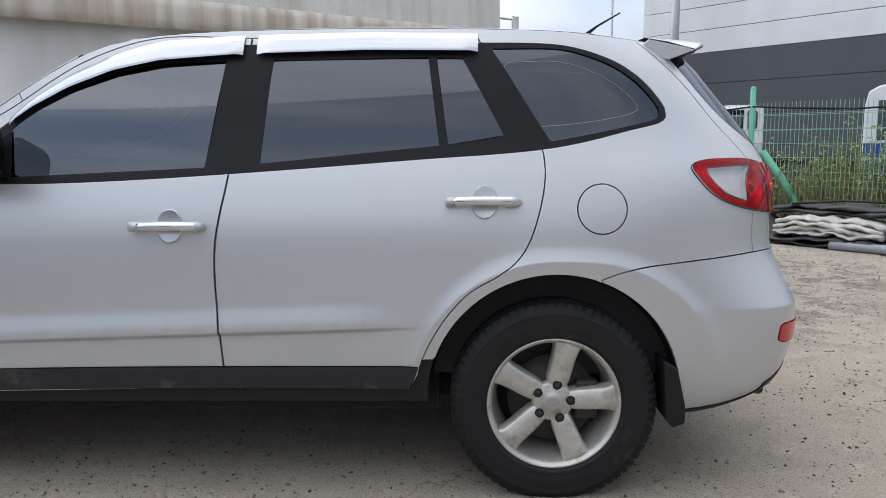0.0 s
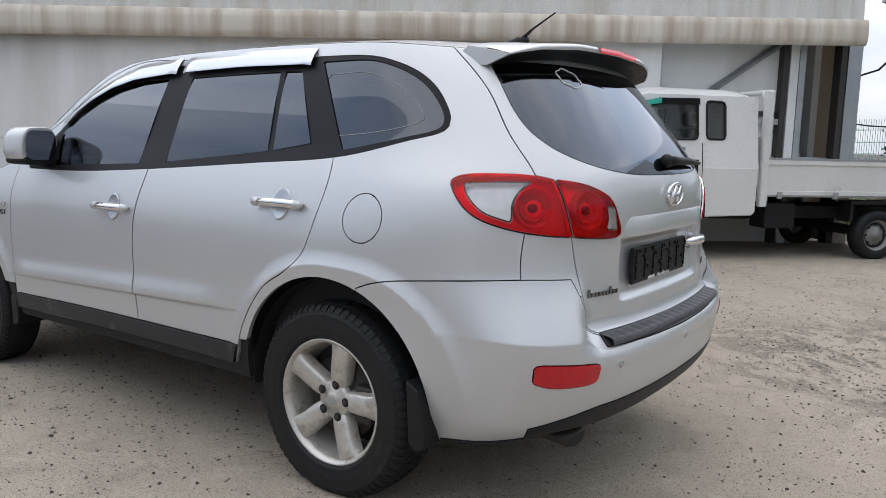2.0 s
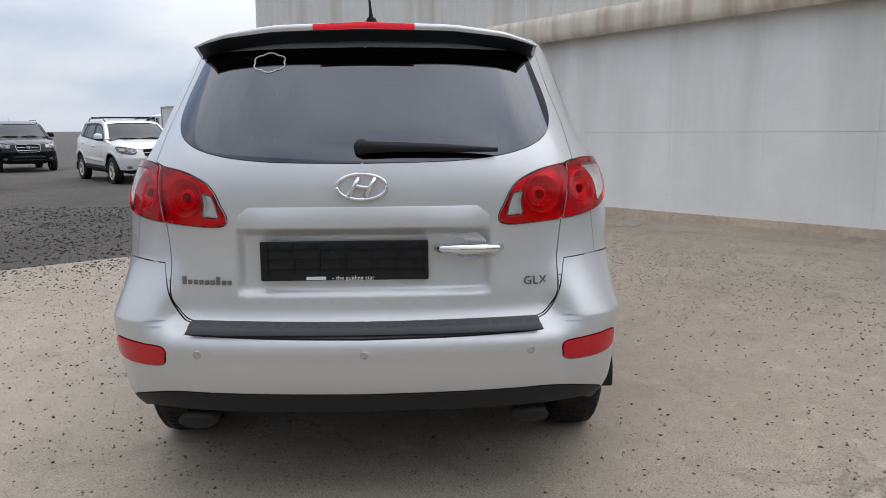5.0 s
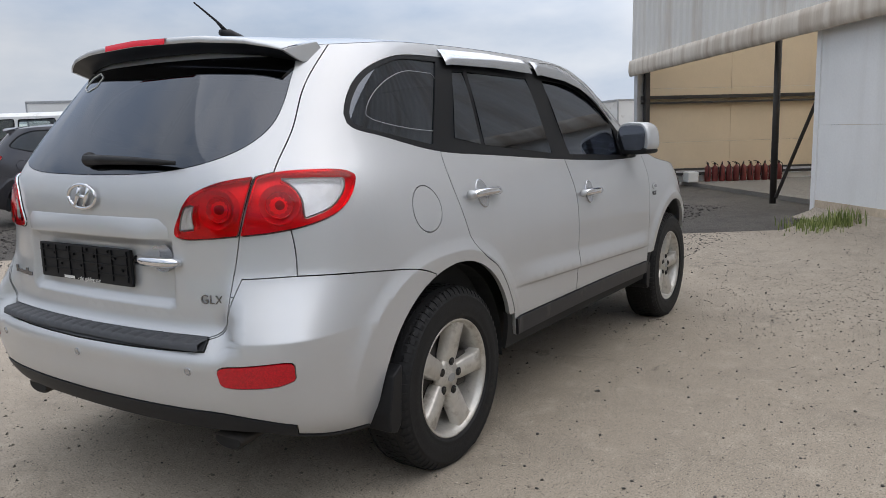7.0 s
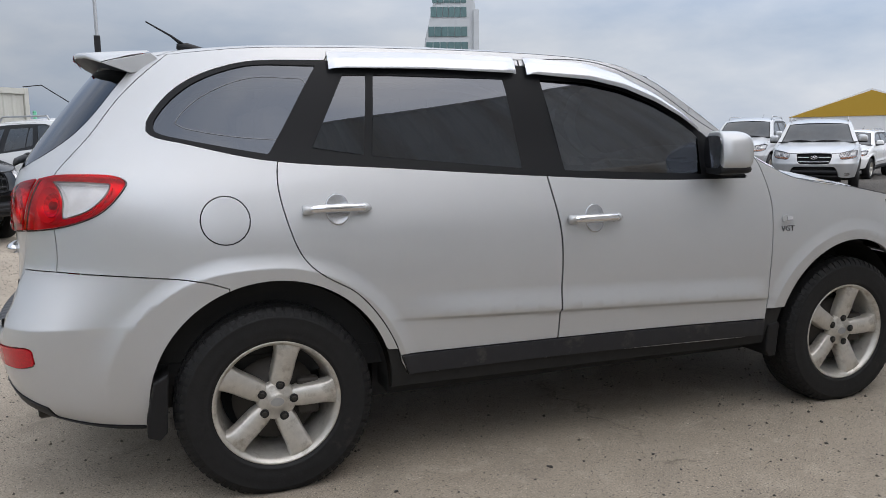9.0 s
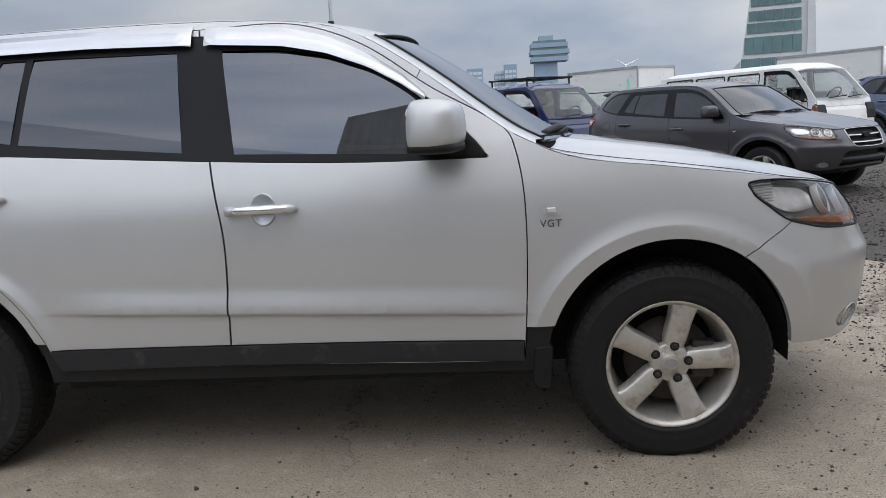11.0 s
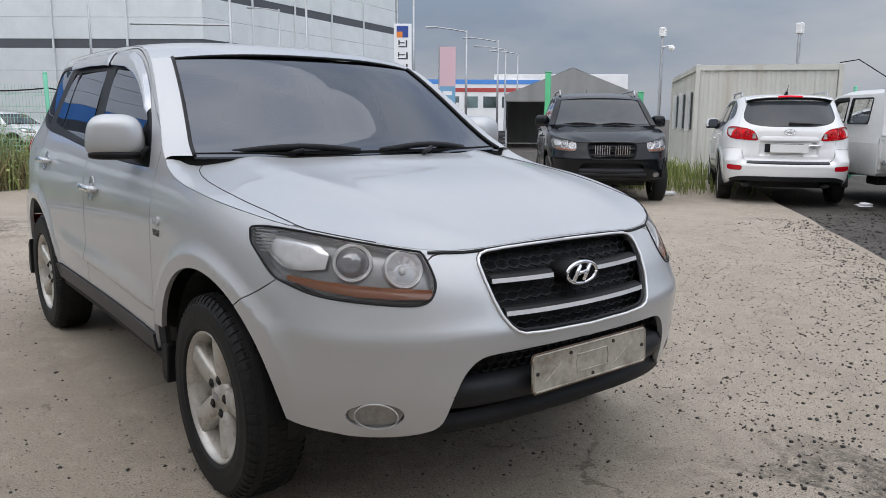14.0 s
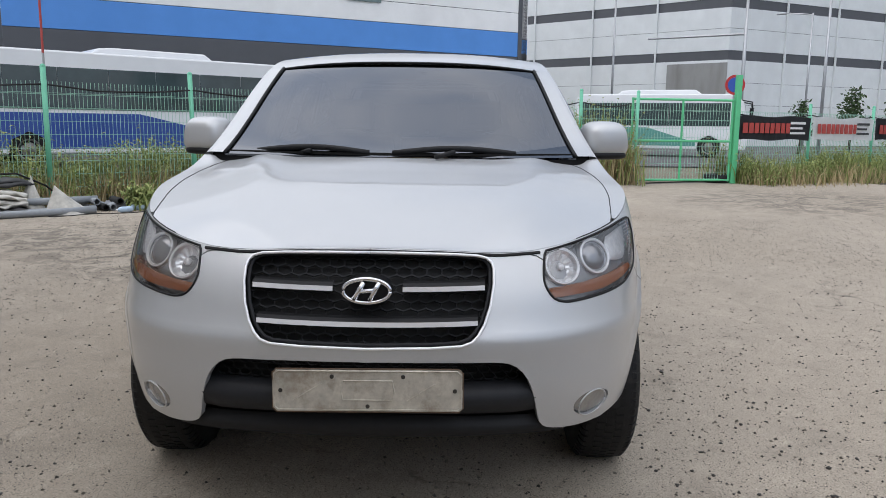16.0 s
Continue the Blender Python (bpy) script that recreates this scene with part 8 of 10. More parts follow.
        part("arch_flare", bm, paint, t, smooth=True)
        pane("lettering", [(0.95, 1.255), (1.20, 1.255), (1.20, 1.285), (0.95, 1.285)], M_STEEL, side, 0.004, "faint grey lettering bar", 0.002)
        # headlight wrapping the corner, with an amber cap
        lamp_ = [(XF - 0.19, 0.80), (XF - 0.165, 0.95), (XF - 0.12, 1.085), (XF - 0.07, 1.12), (XF - 0.02, 1.09), (XF + 0.02, 0.97), (XF + 0.036, 0.82), (XF - 0.02, 0.775), (XF - 0.14, 0.772)]
        for nm, mat_, grow, y1_, z0_, lab in (("lamp_seal", M_BLACK, 1.06, 0.838, 0.0, ""), ("headlight", M_CLEARLENS, 0.97, 0.842, 0.0, "clear corner headlight"), ("turn_lamp", M_AMBER, 0.93, 0.846, 1.0, "")):
            pts = [(XF - 0.08 + (x_ - XF + 0.08) * grow, 0.94 + (max(z_, z0_) - 0.94) * grow) for x_, z_ in lamp_ if z0_ == 0.0 or z_ > 0.94]
            part(nm, prism(bmesh.new(), pts, side * 0.60, side * y1_, "y", 0.004), mat_, t, lab)
        # mirror on an arm
        bm = bmesh.new()
        box(bm, 1.62, 1.74, side * 0.86, side * 1.02, 1.20, 1.44, 0.04)
        tube(bm, [(1.80, side * 0.80, 1.20), (1.70, side * 0.90, 1.24)], 0.02, 6)
        part("door_mirror", bm, M_BLACK, t, smooth=True)
    rows = []
    for k in range(9):
        w_ = k / 8
        rows.append([Vector((2.085 - 0.53 * w_ + (0.05 - 0.02 * w_) * (1 - v * v), v * (0.79 - 0.085 * w_), 1.215 + 0.61 * w_ + 0.03 * w_ * (1 - v * v))) for v in [-1 + i / 8 for i in range(17)]])
    ruled("windscreen", rows, M_CABCLEAR, t, "tinted cab windscreen", lip=0.004)
    rows = []
    for x in [back + (1.585 - back) * (1 - math.cos(math.pi * k / 24)) / 2 for k in range(25)]:
        zt = lin([(back, 1.875), (back + 0.05, 1.93), (back + 0.2, 1.965), (1.15, 1.975), (1.35, 1.955), (1.48, 1.905), (1.585, 1.835)])(x)
        rows.append([Vector((x, v * 0.712, zt - min(0.10, zt - 1.80) * abs(v) ** 5)) for v in [-1 + i / 10 for i in range(21)]])
    ruled("cab_roof", rows, paint, t, lip=0.02)
    part("cab_back", prism(bmesh.new(), [(-0.825, 1.07), (0.825, 1.07), (0.715, 1.87), (-0.715, 1.87)], back, back + 0.03, "x"), paint, t)
    part("rear_window", boxes((back - 0.008, back - 0.001, -0.55, 0.55, 1.36, 1.74), bevel=0.003), M_CABGLASS, t, "cab rear window")
    for y in (-0.42, 0.42):
        bm = boxes((0.66, 0.80, y - 0.24, y + 0.24, 1.05, 1.50), bevel=0.05)
        box(bm, 0.68, 0.77, y - 0.12, y + 0.12, 1.53, 1.70, 0.04)
        part("seat", bm, M_SEAT, t)
    bm = bmesh.new()
    tube(bm, [Vector((1.55 + 0.10 * math.sin(k * math.tau / 20), 0.40 + 0.18 * math.cos(k * math.tau / 20), 1.30 + 0.14 * math.sin(k * math.tau / 20))) for k in range(21)], 0.016, 6)
    part("steering_wheel", bm, M_BLACK, t, smooth=True)
    part("cab_floor", boxes((back + 0.04, 1.85, -0.78, 0.78, 1.071, 1.085)), M_DARK, t)
    part("front_bumper", boxes((XF - 0.05, XF + 0.045, -0.825, 0.825, 0.36, 0.58), bevel=0.035), paint, t)
    part("grille_slot", boxes((XF + 0.0, XF + 0.034, -0.42, 0.42, 0.64, 0.69), bevel=0.006), M_BLACK, t)
    bm = bmesh.new()
    tube(bm, [(XF - 0.02, -0.5, 1.235), (XF - 0.01, 0.0, 1.27)], 0.012, 5)
    tube(bm, [(XF - 0.01, 0.05, 1.235), (XF - 0.03, 0.5, 1.27)], 0.012, 5)
    part("front_wiper", bm, M_BLACK, t)
    # chassis
    part("chassis", boxes((-2.7, 2.0, -0.36, -0.28, 0.45, 0.60), (-2.7, 2.0, 0.28, 0.36, 0.45, 0.60), (-2.6, 1.9, -0.28, 0.28, 0.46, 0.52)), M_DARK, t)
    part("battery_box", boxes((-0.55, -0.15, 0.40, 0.72, 0.36, 0.66), bevel=0.02), M_BLACK, t)
    part("fuel_tank", boxes((-0.7, -0.1, -0.72, -0.40, 0.36, 0.64), bevel=0.05), M_BLACK, t)
    for x, ys, R in ((1.25, 0.735, 0.305), (-1.60, 0.735, 0.295)):
        for side in (1, -1):
            steel_wheel(t, x, side * ys, R - 0.005, side, R)
            if x < 0:
                part("mudguard", boxes((x - 0.40, x + 0.40, side * 0.60, side * 0.82, 0.66, 0.70), (x - 0.43, x - 0.40, side * 0.60, side * 0.82, 0.30, 0.68), (x + 0.36, x + 0.40, side * 0.60, side * 0.82, 0.45, 0.68)), M_BLACK, t)
    part("axle", boxes((-1.66, -1.54, -0.7, 0.7, 0.25, 0.36)), M_DARK, t)
    x0, x1 = -2.85, back - 0.12
    if bed:
        part("bed_floor", boxes((x0, x1, -0.82, 0.82, 0.74, 0.80)), M_STEEL, t)
        for side in (1, -1):
            bm = boxes((x0 + 0.03, x1, side * 0.79, side * 0.825, 0.76, 1.165), (x0 + 0.03, x1, side * 0.815, side * 0.838, 1.11, 1.165), (x0 + 0.03, x1, side * 0.815, side * 0.835, 0.76, 0.81), bevel=0.004)
            g = part("side_gate", bm, paint, t, "ribbed drop-side gate")
            part("gate_cap", boxes((x0 + 0.03, x1, side * 0.785, side * 0.842, 1.167, 1.19)), M_STEEL, t)
            for k in range(4):
                xx = x0 + 0.4 + k * (x1 - x0 - 0.6) / 3
                part("gate_hinge", boxes((xx, xx + 0.06, side * 0.82, side * 0.85, 0.72, 0.80)), M_STEEL, t)
            part("stake_post", boxes((x1 - 0.02, x1 + 0.07, side * 0.74, side * 0.84, 0.62, 1.95 if bars else 1.3), bevel=0.02), paint, t)
        part("tailgate", boxes((x0, x0 + 0.035, -0.82, 0.82, 0.76, 1.165), (x0 - 0.014, x0, -0.82, 0.82, 1.11, 1.165), (x0 - 0.012, x0, -0.82, 0.82, 0.76, 0.81), bevel=0.004), paint, t, "pale drop tailgate")
        bm = bmesh.new()
        for k in range(8):
            box(bm, x0 - 0.006, x0 - 0.001, -0.45 + 0.06 * k, -0.415 + 0.06 * k, 0.94, 0.985)
        part("lettering", bm, M_LAMPGREY, t, "faint lettering bars")
        for side in (1, -1):
            part("tail_light", boxes((x0 - 0.03, x0 + 0.06, side * 0.50, side * 0.66, 0.60, 0.71), bevel=0.01), M_REDLENS, t, "red tail light")
            part("turn_lamp", boxes((x0 - 0.03, x0 + 0.06, side * 0.66, side * 0.76, 0.60, 0.71), bevel=0.01), M_AMBER, t)
            part("lamp_frame", boxes((x0 - 0.02, x0 + 0.07, side * 0.46, side * 0.80, 0.58, 0.735), bevel=0.01), M_WHITE, t)
        if bars:
            bm = bmesh.new()
            xg = x1 + 0.03
            tube(bm, [(xg, -0.78, 1.2), (xg, -0.78, 1.78), (xg, -0.68, 1.93), (xg, 0.68, 1.93), (xg, 0.78, 1.78), (xg, 0.78, 1.2)], 0.03, 8)
            for y in (-0.40, -0.13, 0.13, 0.40):
                tube(bm, [(xg, y, 1.4), (xg, y, 1.93)], 0.018, 6)
            box(bm, xg - 0.015, xg + 0.015, -0.78, 0.78, 1.12, 1.42)
            part("headboard_guard", bm, paint if near else M_STEEL, t, "tubular headboard guard", smooth=False)
    if cargo:
        bm = boxes((x0, x1, -0.85, 0.85, 0.78, cargo), bevel=0.015)
        part("cargo_box", bm, M_WHITE, t, "plain white box body")
        for yy in (-0.85, 0.85):
            for xx in (x0, x1):
                part("corner_cap", boxes((xx - 0.02, xx + 0.02, yy - 0.02, yy + 0.02, 0.78, cargo + 0.01)), M_STEEL, t)
        part("top_rail", boxes((x0 - 0.01, x1 + 0.01, -0.87, -0.83, cargo - 0.06, cargo + 0.012), (x0 - 0.01, x1 + 0.01, 0.83, 0.87, cargo - 0.06, cargo + 0.012), (x0 - 0.015, x0 + 0.01, -0.87, 0.87, cargo - 0.06, cargo + 0.012)), M_STEEL, t)
    if rack:
        bars_ = [((0.2, y, 2.06), (1.35, y, 2.06)) for y in (-0.6, -0.2, 0.2, 0.6)] + [((x, -0.62, 2.07), (x, 0.62, 2.07)) for x in (0.2, 0.58, 0.97, 1.35)]
        bars_ += [((x, y, 1.92), (x, y, 2.06)) for x in (0.25, 1.3) for y in (-0.58, 0.58)]
        for a_, b_ in bars_:
            bm = bmesh.new()
            tube(bm, [a_, b_], 0.018, 6)
            part("rack_bar", bm, M_BLACK, t, "black tubular roof rack bar")
    return t


P_NAVY = material("navy_paint", (0.010, 0.022, 0.085), 0.25, coat=0.6, grain=0.03, blotch=0.06)
P_TRUCKW = material("aged_white_paint", (0.70, 0.70, 0.68), 0.35, coat=0.3, grain=0.03, blotch=0.06, dirt=(0.42, 0.38, 0.32), dirt_amount=0.12, dirt_scale=4)

near_truck = truck("flatbed_truck", "white king-cab drop-side truck parked along the shed", pose(-0.45, -7.08, 0, 0, 0, 46.0), P_TRUCKW, back=0.05, near=True)
part("window_sticker", prism(bmesh.new(), [(1.26, 1.825), (1.40, 1.80), (1.535, 1.70), (1.50, 1.665), (1.38, 1.745), (1.26, 1.765)], 0.752, 0.778, "y", 0.006), material("teal_plastic", (0.03, 0.45, 0.33), 0.4), near_truck, "teal visor strip")
double_cab = truck("flatbed_truck", "white double-cab drop-side truck with tail to the yard", pose(-1.40, 11.80, -0.06, 0, 0, 135) @ Matrix.Diagonal((1, 1, 0.94, 1)), P_TRUCKW, back=-0.75, group="parked trucks")
part("paint_smudge", boxes((-0.8585, -0.8565, -0.60, -0.30, 1.19, 1.37), bevel=0.0005), material("blue_paint_smudge", (0.05, 0.28, 0.52), 0.6, grain=0.4, grain_scale=25, dirt=(0.4, 0.4, 0.4), dirt_amount=0.5, dirt_scale=14), double_cab, "smeared pale blue paint")
truck("flatbed_truck", "navy blue truck with black roof rack on gravel", pose(1.10, 13.20, -0.06, 0, 0, -50) @ Matrix.Diagonal((1, 1, 0.94, 1)), P_NAVY, back=0.05, rack=True, group="parked trucks")

# ---- parked vehicles round the yard ----
P_BLACK = material("black_paint", (0.005, 0.006, 0.008), 0.14, spec=0.25, coat=0.10, grain=0.02, blotch=0.05)
P_WHITE = material("white_car_paint", (0.78, 0.78, 0.77), 0.25, coat=0.6, blotch=0.03)
P_GREY = material("dark_grey_metallic", (0.055, 0.053, 0.060), 0.3, metal=0.4, coat=0.6, grain=0.03)
P_BLUE = material("slate_blue_metallic", (0.085, 0.11, 0.18), 0.3, metal=0.5, coat=0.6, grain=0.03)
P_LIGHT = material("pale_silver_paint", (0.50, 0.51, 0.52), 0.32, metal=0.4, coat=0.5, grain=0.03)


def placed(cx, cy, heading, sx=1.0, sy=1.0, sz=1.0, z=-0.06):
    return pose(cx, cy, z, 0, 0, heading) @ Matrix.Diagonal((sx, sy, sz, 1))


base_car = suv("car", "white sport utility car with its tail to the yard", "car", placed(-3.55, 11.30, 126, 1.03, 1.02, 1.02, -0.02), P_WHITE, group="parked cars", detail=False, chrome_visor=False, glass=M_CABGLASS, glass_dark=M_CABGLASS)


def parked(label, m, paint, trim=None):
    """The same shell again in another paint."""
    c = copy_thing(base_car, Matrix.Identity(4))
    c.matrix_basis = m
    tagged(c, label, "car", "parked cars")
    for o in c.children_recursive:
        for s in o.material_slots:
            if s.material == P_WHITE:
                s.link = "OBJECT"
                s.material = paint
            elif trim and s.material in (M_CHROME, M_SATINBAR):
                s.link = "OBJECT"
                s.material = trim
    return c


def roof_rails(car, mat):
    for side in (1, -1):
        bm = bmesh.new()
        tube(bm, [(-1.35, side * 0.62, 1.62), (-1.28, side * 0.62, 1.70), (0.0, side * 0.63, 1.71), (0.12, side * 0.63, 1.62)], 0.016, 6)
        part("roof_rail", bm, mat, car, "raised roof rail", smooth=True)


roof_rails(base_car, M_STEEL)
bm = boxes((-2.30, -2.275, -0.26, 0.26, 0.80, 0.92), bevel=0.003)
part("number_plate", bm, M_WHITE, base_car, "pale blank number plate")


def bare_roof(car):
    """A parked car without rails and aerial."""
    for o in list(car.children):
        if o.name.startswith(("roof_rail", "roof_aerial", "emblem")) and not o.name.startswith("emblem_plinth"):
            bpy.data.objects.remove(o)
    return car


black_car = parked("black sport utility car facing the yard on concrete", placed(-5.40, 8.74, -42, 1.01, 1.02, 1.035, 0.0), P_BLACK, M_BLACK)
for side in (1, -1):
    bm = bmesh.new()
    for k in range(7):
        y = side * (0.045 + 0.034 * k)
        box(bm, 2.205 - 0.10 * abs(y), 2.225 - 0.10 * abs(y), y - 0.006, y + 0.006, 0.70, 0.86)
    part("grille_slats", bm, M_CHROME, black_car, "upright chrome grille slats")
part("bumper_bar", boxes((2.17, 2.222, -0.50, 0.50, 0.41, 0.47), bevel=0.02), M_BLACK, black_car, "black lower bumper insert")
bare_roof(parked("dark grey people carrier parked on crushed stone", placed(4.30, 8.75, -56, 1.06, 0.99, 0.955), P_GREY))
bare_roof(parked("slate blue sport utility car on crushed stone", placed(11.5, 15.3, -55, 1.04, 1.02, 1.03), P_BLUE))
w_bars = parked("white sport utility car with black roof bars", placed(16.6, 7.7, 218, 1.0, 1.0, 0.97), P_WHITE)
roof_rails(w_bars, M_BLACK)
for x in (-1.0, -0.2):
    part("roof_bar", boxes((x - 0.03, x + 0.03, -0.66, 0.66, 1.715, 1.75), bevel=0.008), M_BLACK, w_bars, "black cross bar")
parked("black sport utility car beside the box truck", placed(22.7, 13.8, 215), P_BLACK)
parked("silver sport utility car facing the yard", placed(13.7, 11.2, 222, 1.0, 1.0, 1.02), P_LIGHT)
parked("pale silver tall car among parked cars", placed(15.8, 15.9, 215, 1.0, 1.0, 1.12), P_LIGHT)
parked("white saloon car behind the silver car", placed(19.0, 15.0, 210, 1.03, 0.97, 0.88), P_WHITE)
parked("black saloon car behind the wire fence", placed(-7.6, -21.4, 160, 1.02, 0.97, 0.88), P_BLACK)
for x, y, h, pt, lab in ((-29.0, -1.2, 30, P_WHITE, "white car parked beyond the fence"), (-30.2, 1.1, 27, P_LIGHT, "silver car parked beyond the fence"), (-31.5, 3.4, 32, P_WHITE, "white car parked beyond the fence"), (-27.8, -3.5, 29, P_LIGHT, "silver car parked beyond the fence"), (-14.6, 20.2, 150, P_LIGHT, "silver car beside the grey tent")):
    parked(lab, placed(x, y, h, 1, 1, 0.9), pt)

truck("van", "white one-box van behind the grey people carrier", pose(6.7, 14.2, -0.06, 0, 0, -60), P_TRUCKW, back=-2.3, bed=False, group="parked trucks")
truck("box_truck", "white box-body truck with aluminium corner rails", pose(3.9, 22.4, -0.06, 0, 0, 130), P_TRUCKW, cargo=2.42, bed=False, group="parked trucks")
truck("box_truck", "white refrigerated box truck behind the cars", pose(13.0, 20.6, -0.06, 0, 0, -55) @ Matrix.Diagonal((1.25, 1.1, 1.1, 1)), P_TRUCKW, cargo=2.35, bed=False, group="parked trucks")
truck("box_truck", "tall white box truck at the yard's far side", pose(26.2, 9.0, -0.06, 0, 0, 40) @ Matrix.Diagonal((1.2, 1.15, 1.0, 1)), P_TRUCKW, cargo=2.2, bed=False, group="parked trucks")
red_truck = truck("box_truck", "red box-body truck far off in the yard", pose(12.0, 28.0, -0.06, 0, 0, -40), P_TRUCKW, cargo=2.35, bed=False, group="parked trucks")
for o in red_truck.children:
    if o.name.startswith("cargo_box"):
        o.data.materials[0] = material("red_box_paint", (0.42, 0.02, 0.025), 0.4)
truck("flatbed_truck", "small white drop-side truck by the gate road", pose(-22.2, 18.1, -0.06, 0, 0, 138), P_TRUCKW, back=0.05, group="parked trucks")
truck("lorry", "large white lorry parked behind the wire fence", pose(-3.2, -19.8, -0.035, 0, 0, 76) @ Matrix.Diagonal((1.3, 1.3, 1.32, 1)), P_TRUCKW, cargo=1.7, bed=False, group="parked trucks")

# ---- coaches behind the fence ----
M_COACHW = material("coach_white", (0.76, 0.77, 0.78), 0.3, coat=0.5, blotch=0.04)
M_COACHB = material("coach_blue", (0.025, 0.07, 0.30), 0.3, coat=0.5, blotch=0.04)
M_COACHG = material("coach_teal", (0.10, 0.30, 0.26), 0.35, coat=0.4)


def coach(name, label, m, L, H, W=2.45, band=None, ac=True):
    """Front at +x, origin on the ground under the middle."""
    t = thing(name, label, "bus", m, "coaches")
    h = L / 2
    side = [(-h, 0.42), (-h + 0.05, 0.36), (-h * 0.62 - 0.5, 0.36), (-h * 0.62 - 0.45, 0.75), (-h * 0.62, 0.98), (-h * 0.62 + 0.45, 0.75), (-h * 0.62 + 0.5, 0.36), (h * 0.58 - 0.5, 0.36), (h * 0.58 - 0.45, 0.75), (h * 0.58, 0.98), (h * 0.58 + 0.45, 0.75), (h * 0.58 + 0.5, 0.36), (h - 0.1, 0.36), (h, 0.6), (h, 1.3), (h - 0.22, H - 0.35), (h - 0.55, H - 0.04), (h - 0.9, H), (-h + 0.35, H), (-h + 0.08, H - 0.15), (-h, H - 0.5)]
    bm = prism(bmesh.new(), side, -W / 2, W / 2, "y", 0.05)
    part("body", bm, M_COACHW, t)
    zb, zt = H * 0.50, H * 0.86
    n = max(3, int(L / 1.35))
    for s in (1, -1):
        for k in range(n):
            xa = -h + 0.35 + k * (L - 1.1) / n
            xb = xa + (L - 1.1) / n - 0.010
            part("window", boxes((xa, xb, s * W / 2 - 0.02, s * W / 2 + 0.012, zb, zt), bevel=0.01), M_GLASSDARK2, t, "dark coach window")
        if band:
            # slanted livery panels
            r_, f_ = -h * 0.62, h * 0.58
            bm = prism(bmesh.new(), [(-h + 0.05, 0.50), (r_ - 0.5, 0.50), (r_ - 0.45, 0.75), (r_, 0.98), (r_ + 0.45, 0.75), (r_ + 0.5, 0.50), (f_ - 0.55, 0.50), (f_ - 0.55, 0.66), (-h * 0.12, H * 0.47), (-h + 0.05, H * 0.47)], s * (W / 2 + 0.004), s * (W / 2 + 0.010), "y")
            part("livery_panel", bm, band, t, "blue slanted livery panel")
        for x in (-h * 0.62, h * 0.58):
            steel_wheel(t, x, s * (W / 2 - 0.16), 0.48, s, 0.48, 0.28)
        part("tail_light", boxes((-h - 0.012, -h + 0.05, s * W * 0.40, s * W * 0.46, 0.95, 1.45), bevel=0.01), M_REDLENS, t, "red tail light")
        bm = bmesh.new()
        tube(bm, [(h - 0.4, s * (W / 2 - 0.1), H - 0.25), (h + 0.1, s * (W / 2 + 0.15), H - 0.35), (h + 0.12, s * (W / 2 + 0.18), H - 0.6)], 0.03, 6)
        box(bm, h + 0.02, h + 0.16, s * (W / 2 + 0.08), s * (W / 2 + 0.28), H - 1.1, H - 0.6, 0.03)
        part("mirror_arm", bm, M_BLACK, t)
    part("rear_window", boxes((-h - 0.012, -h + 0.02, -W * 0.40, W * 0.40, H * 0.55, H * 0.82), bevel=0.01), M_GLASSDARK2, t, "dark rear window")
    if band:
        part("rear_band", boxes((-h - 0.010, -h + 0.02, -W * 0.38, W * 0.38, 0.95, 1.45), bevel=0.004), band, t, "blue rear band")
    bm = prism(bmesh.new(), [(h + 0.006, 1.15), (h + 0.014, 1.15), (h - 0.20, H - 0.38), (h - 0.215, H - 0.38)], -W / 2 + 0.12, W / 2 - 0.12, "y")
    part("windscreen", bm, M_GLASSDARK2, t, "dark coach windscreen")
    if ac:
        bm = prism(bmesh.new(), [(-1.9, H - 0.01), (-1.7, H + 0.16), (-1.3, H + 0.20), (1.5, H + 0.20), (1.8, H - 0.01)], -0.85, 0.85, "y", 0.04)
        part("roof_unit", bm, M_COACHW, t, "white rooftop cooling unit")
    return t


M_GLASSDARK2 = material("dark_coach_glass", (0.040, 0.062, 0.066), 0.06, spec=0.6, coat=0.6, grain=0.35, grain_scale=0.9)
coach("coach", "white touring coach with blue slanted livery behind the fence", pose(-19.7, -9.3, 0, 0, 0, 132), 11.9, 3.15, band=M_COACHB)
coach("minibus", "white minibus with blue rear band behind the fence", pose(-13.9, -15.4, 0, 0, 0, 132), 5.4, 2.75, 2.1, band=M_COACHB, ac=False)
coach("coach", "white and pale green coach beyond the gate", pose(-31.5, 9.6, 0, 0, 0, 70), 7.5, 2.75, 2.3, band=M_COACHG)

# ---- container office with posts ----
M_CONT = streaked("weathered_container_paint", (0.54, 0.53, 0.475), (0.40, 0.35, 0.28), cover=0.32, scale=2.5, stretch=0.07)
cont = thing("container", "pale grey-beige corrugated steel container office", "container", pose(-6.55, 13.4, 0, 0, 0, 40.8))
CW, CL, CH = 2.95, 6.0, 2.48


def corrugated(length, hgt):
    bm = bmesh.new()
    pts, x = [], 0.06
    while x < length - 0.2:
        pts += [(x, 0.0), (x + 0.07, 0.0), (x + 0.10, 0.020), (x + 0.17, 0.020)]
        x += 0.20
    pts.append((length - 0.06, 0.0))
    lo = [bm.verts.new((a, b_, 0.14)) for a, b_ in pts]
    hi = [bm.verts.new((a, b_, hgt - 0.12)) for a, b_ in pts]
    for k in range(len(pts) - 1):
        bm.faces.new((lo[k], lo[k + 1], hi[k + 1], hi[k]))
    return bm


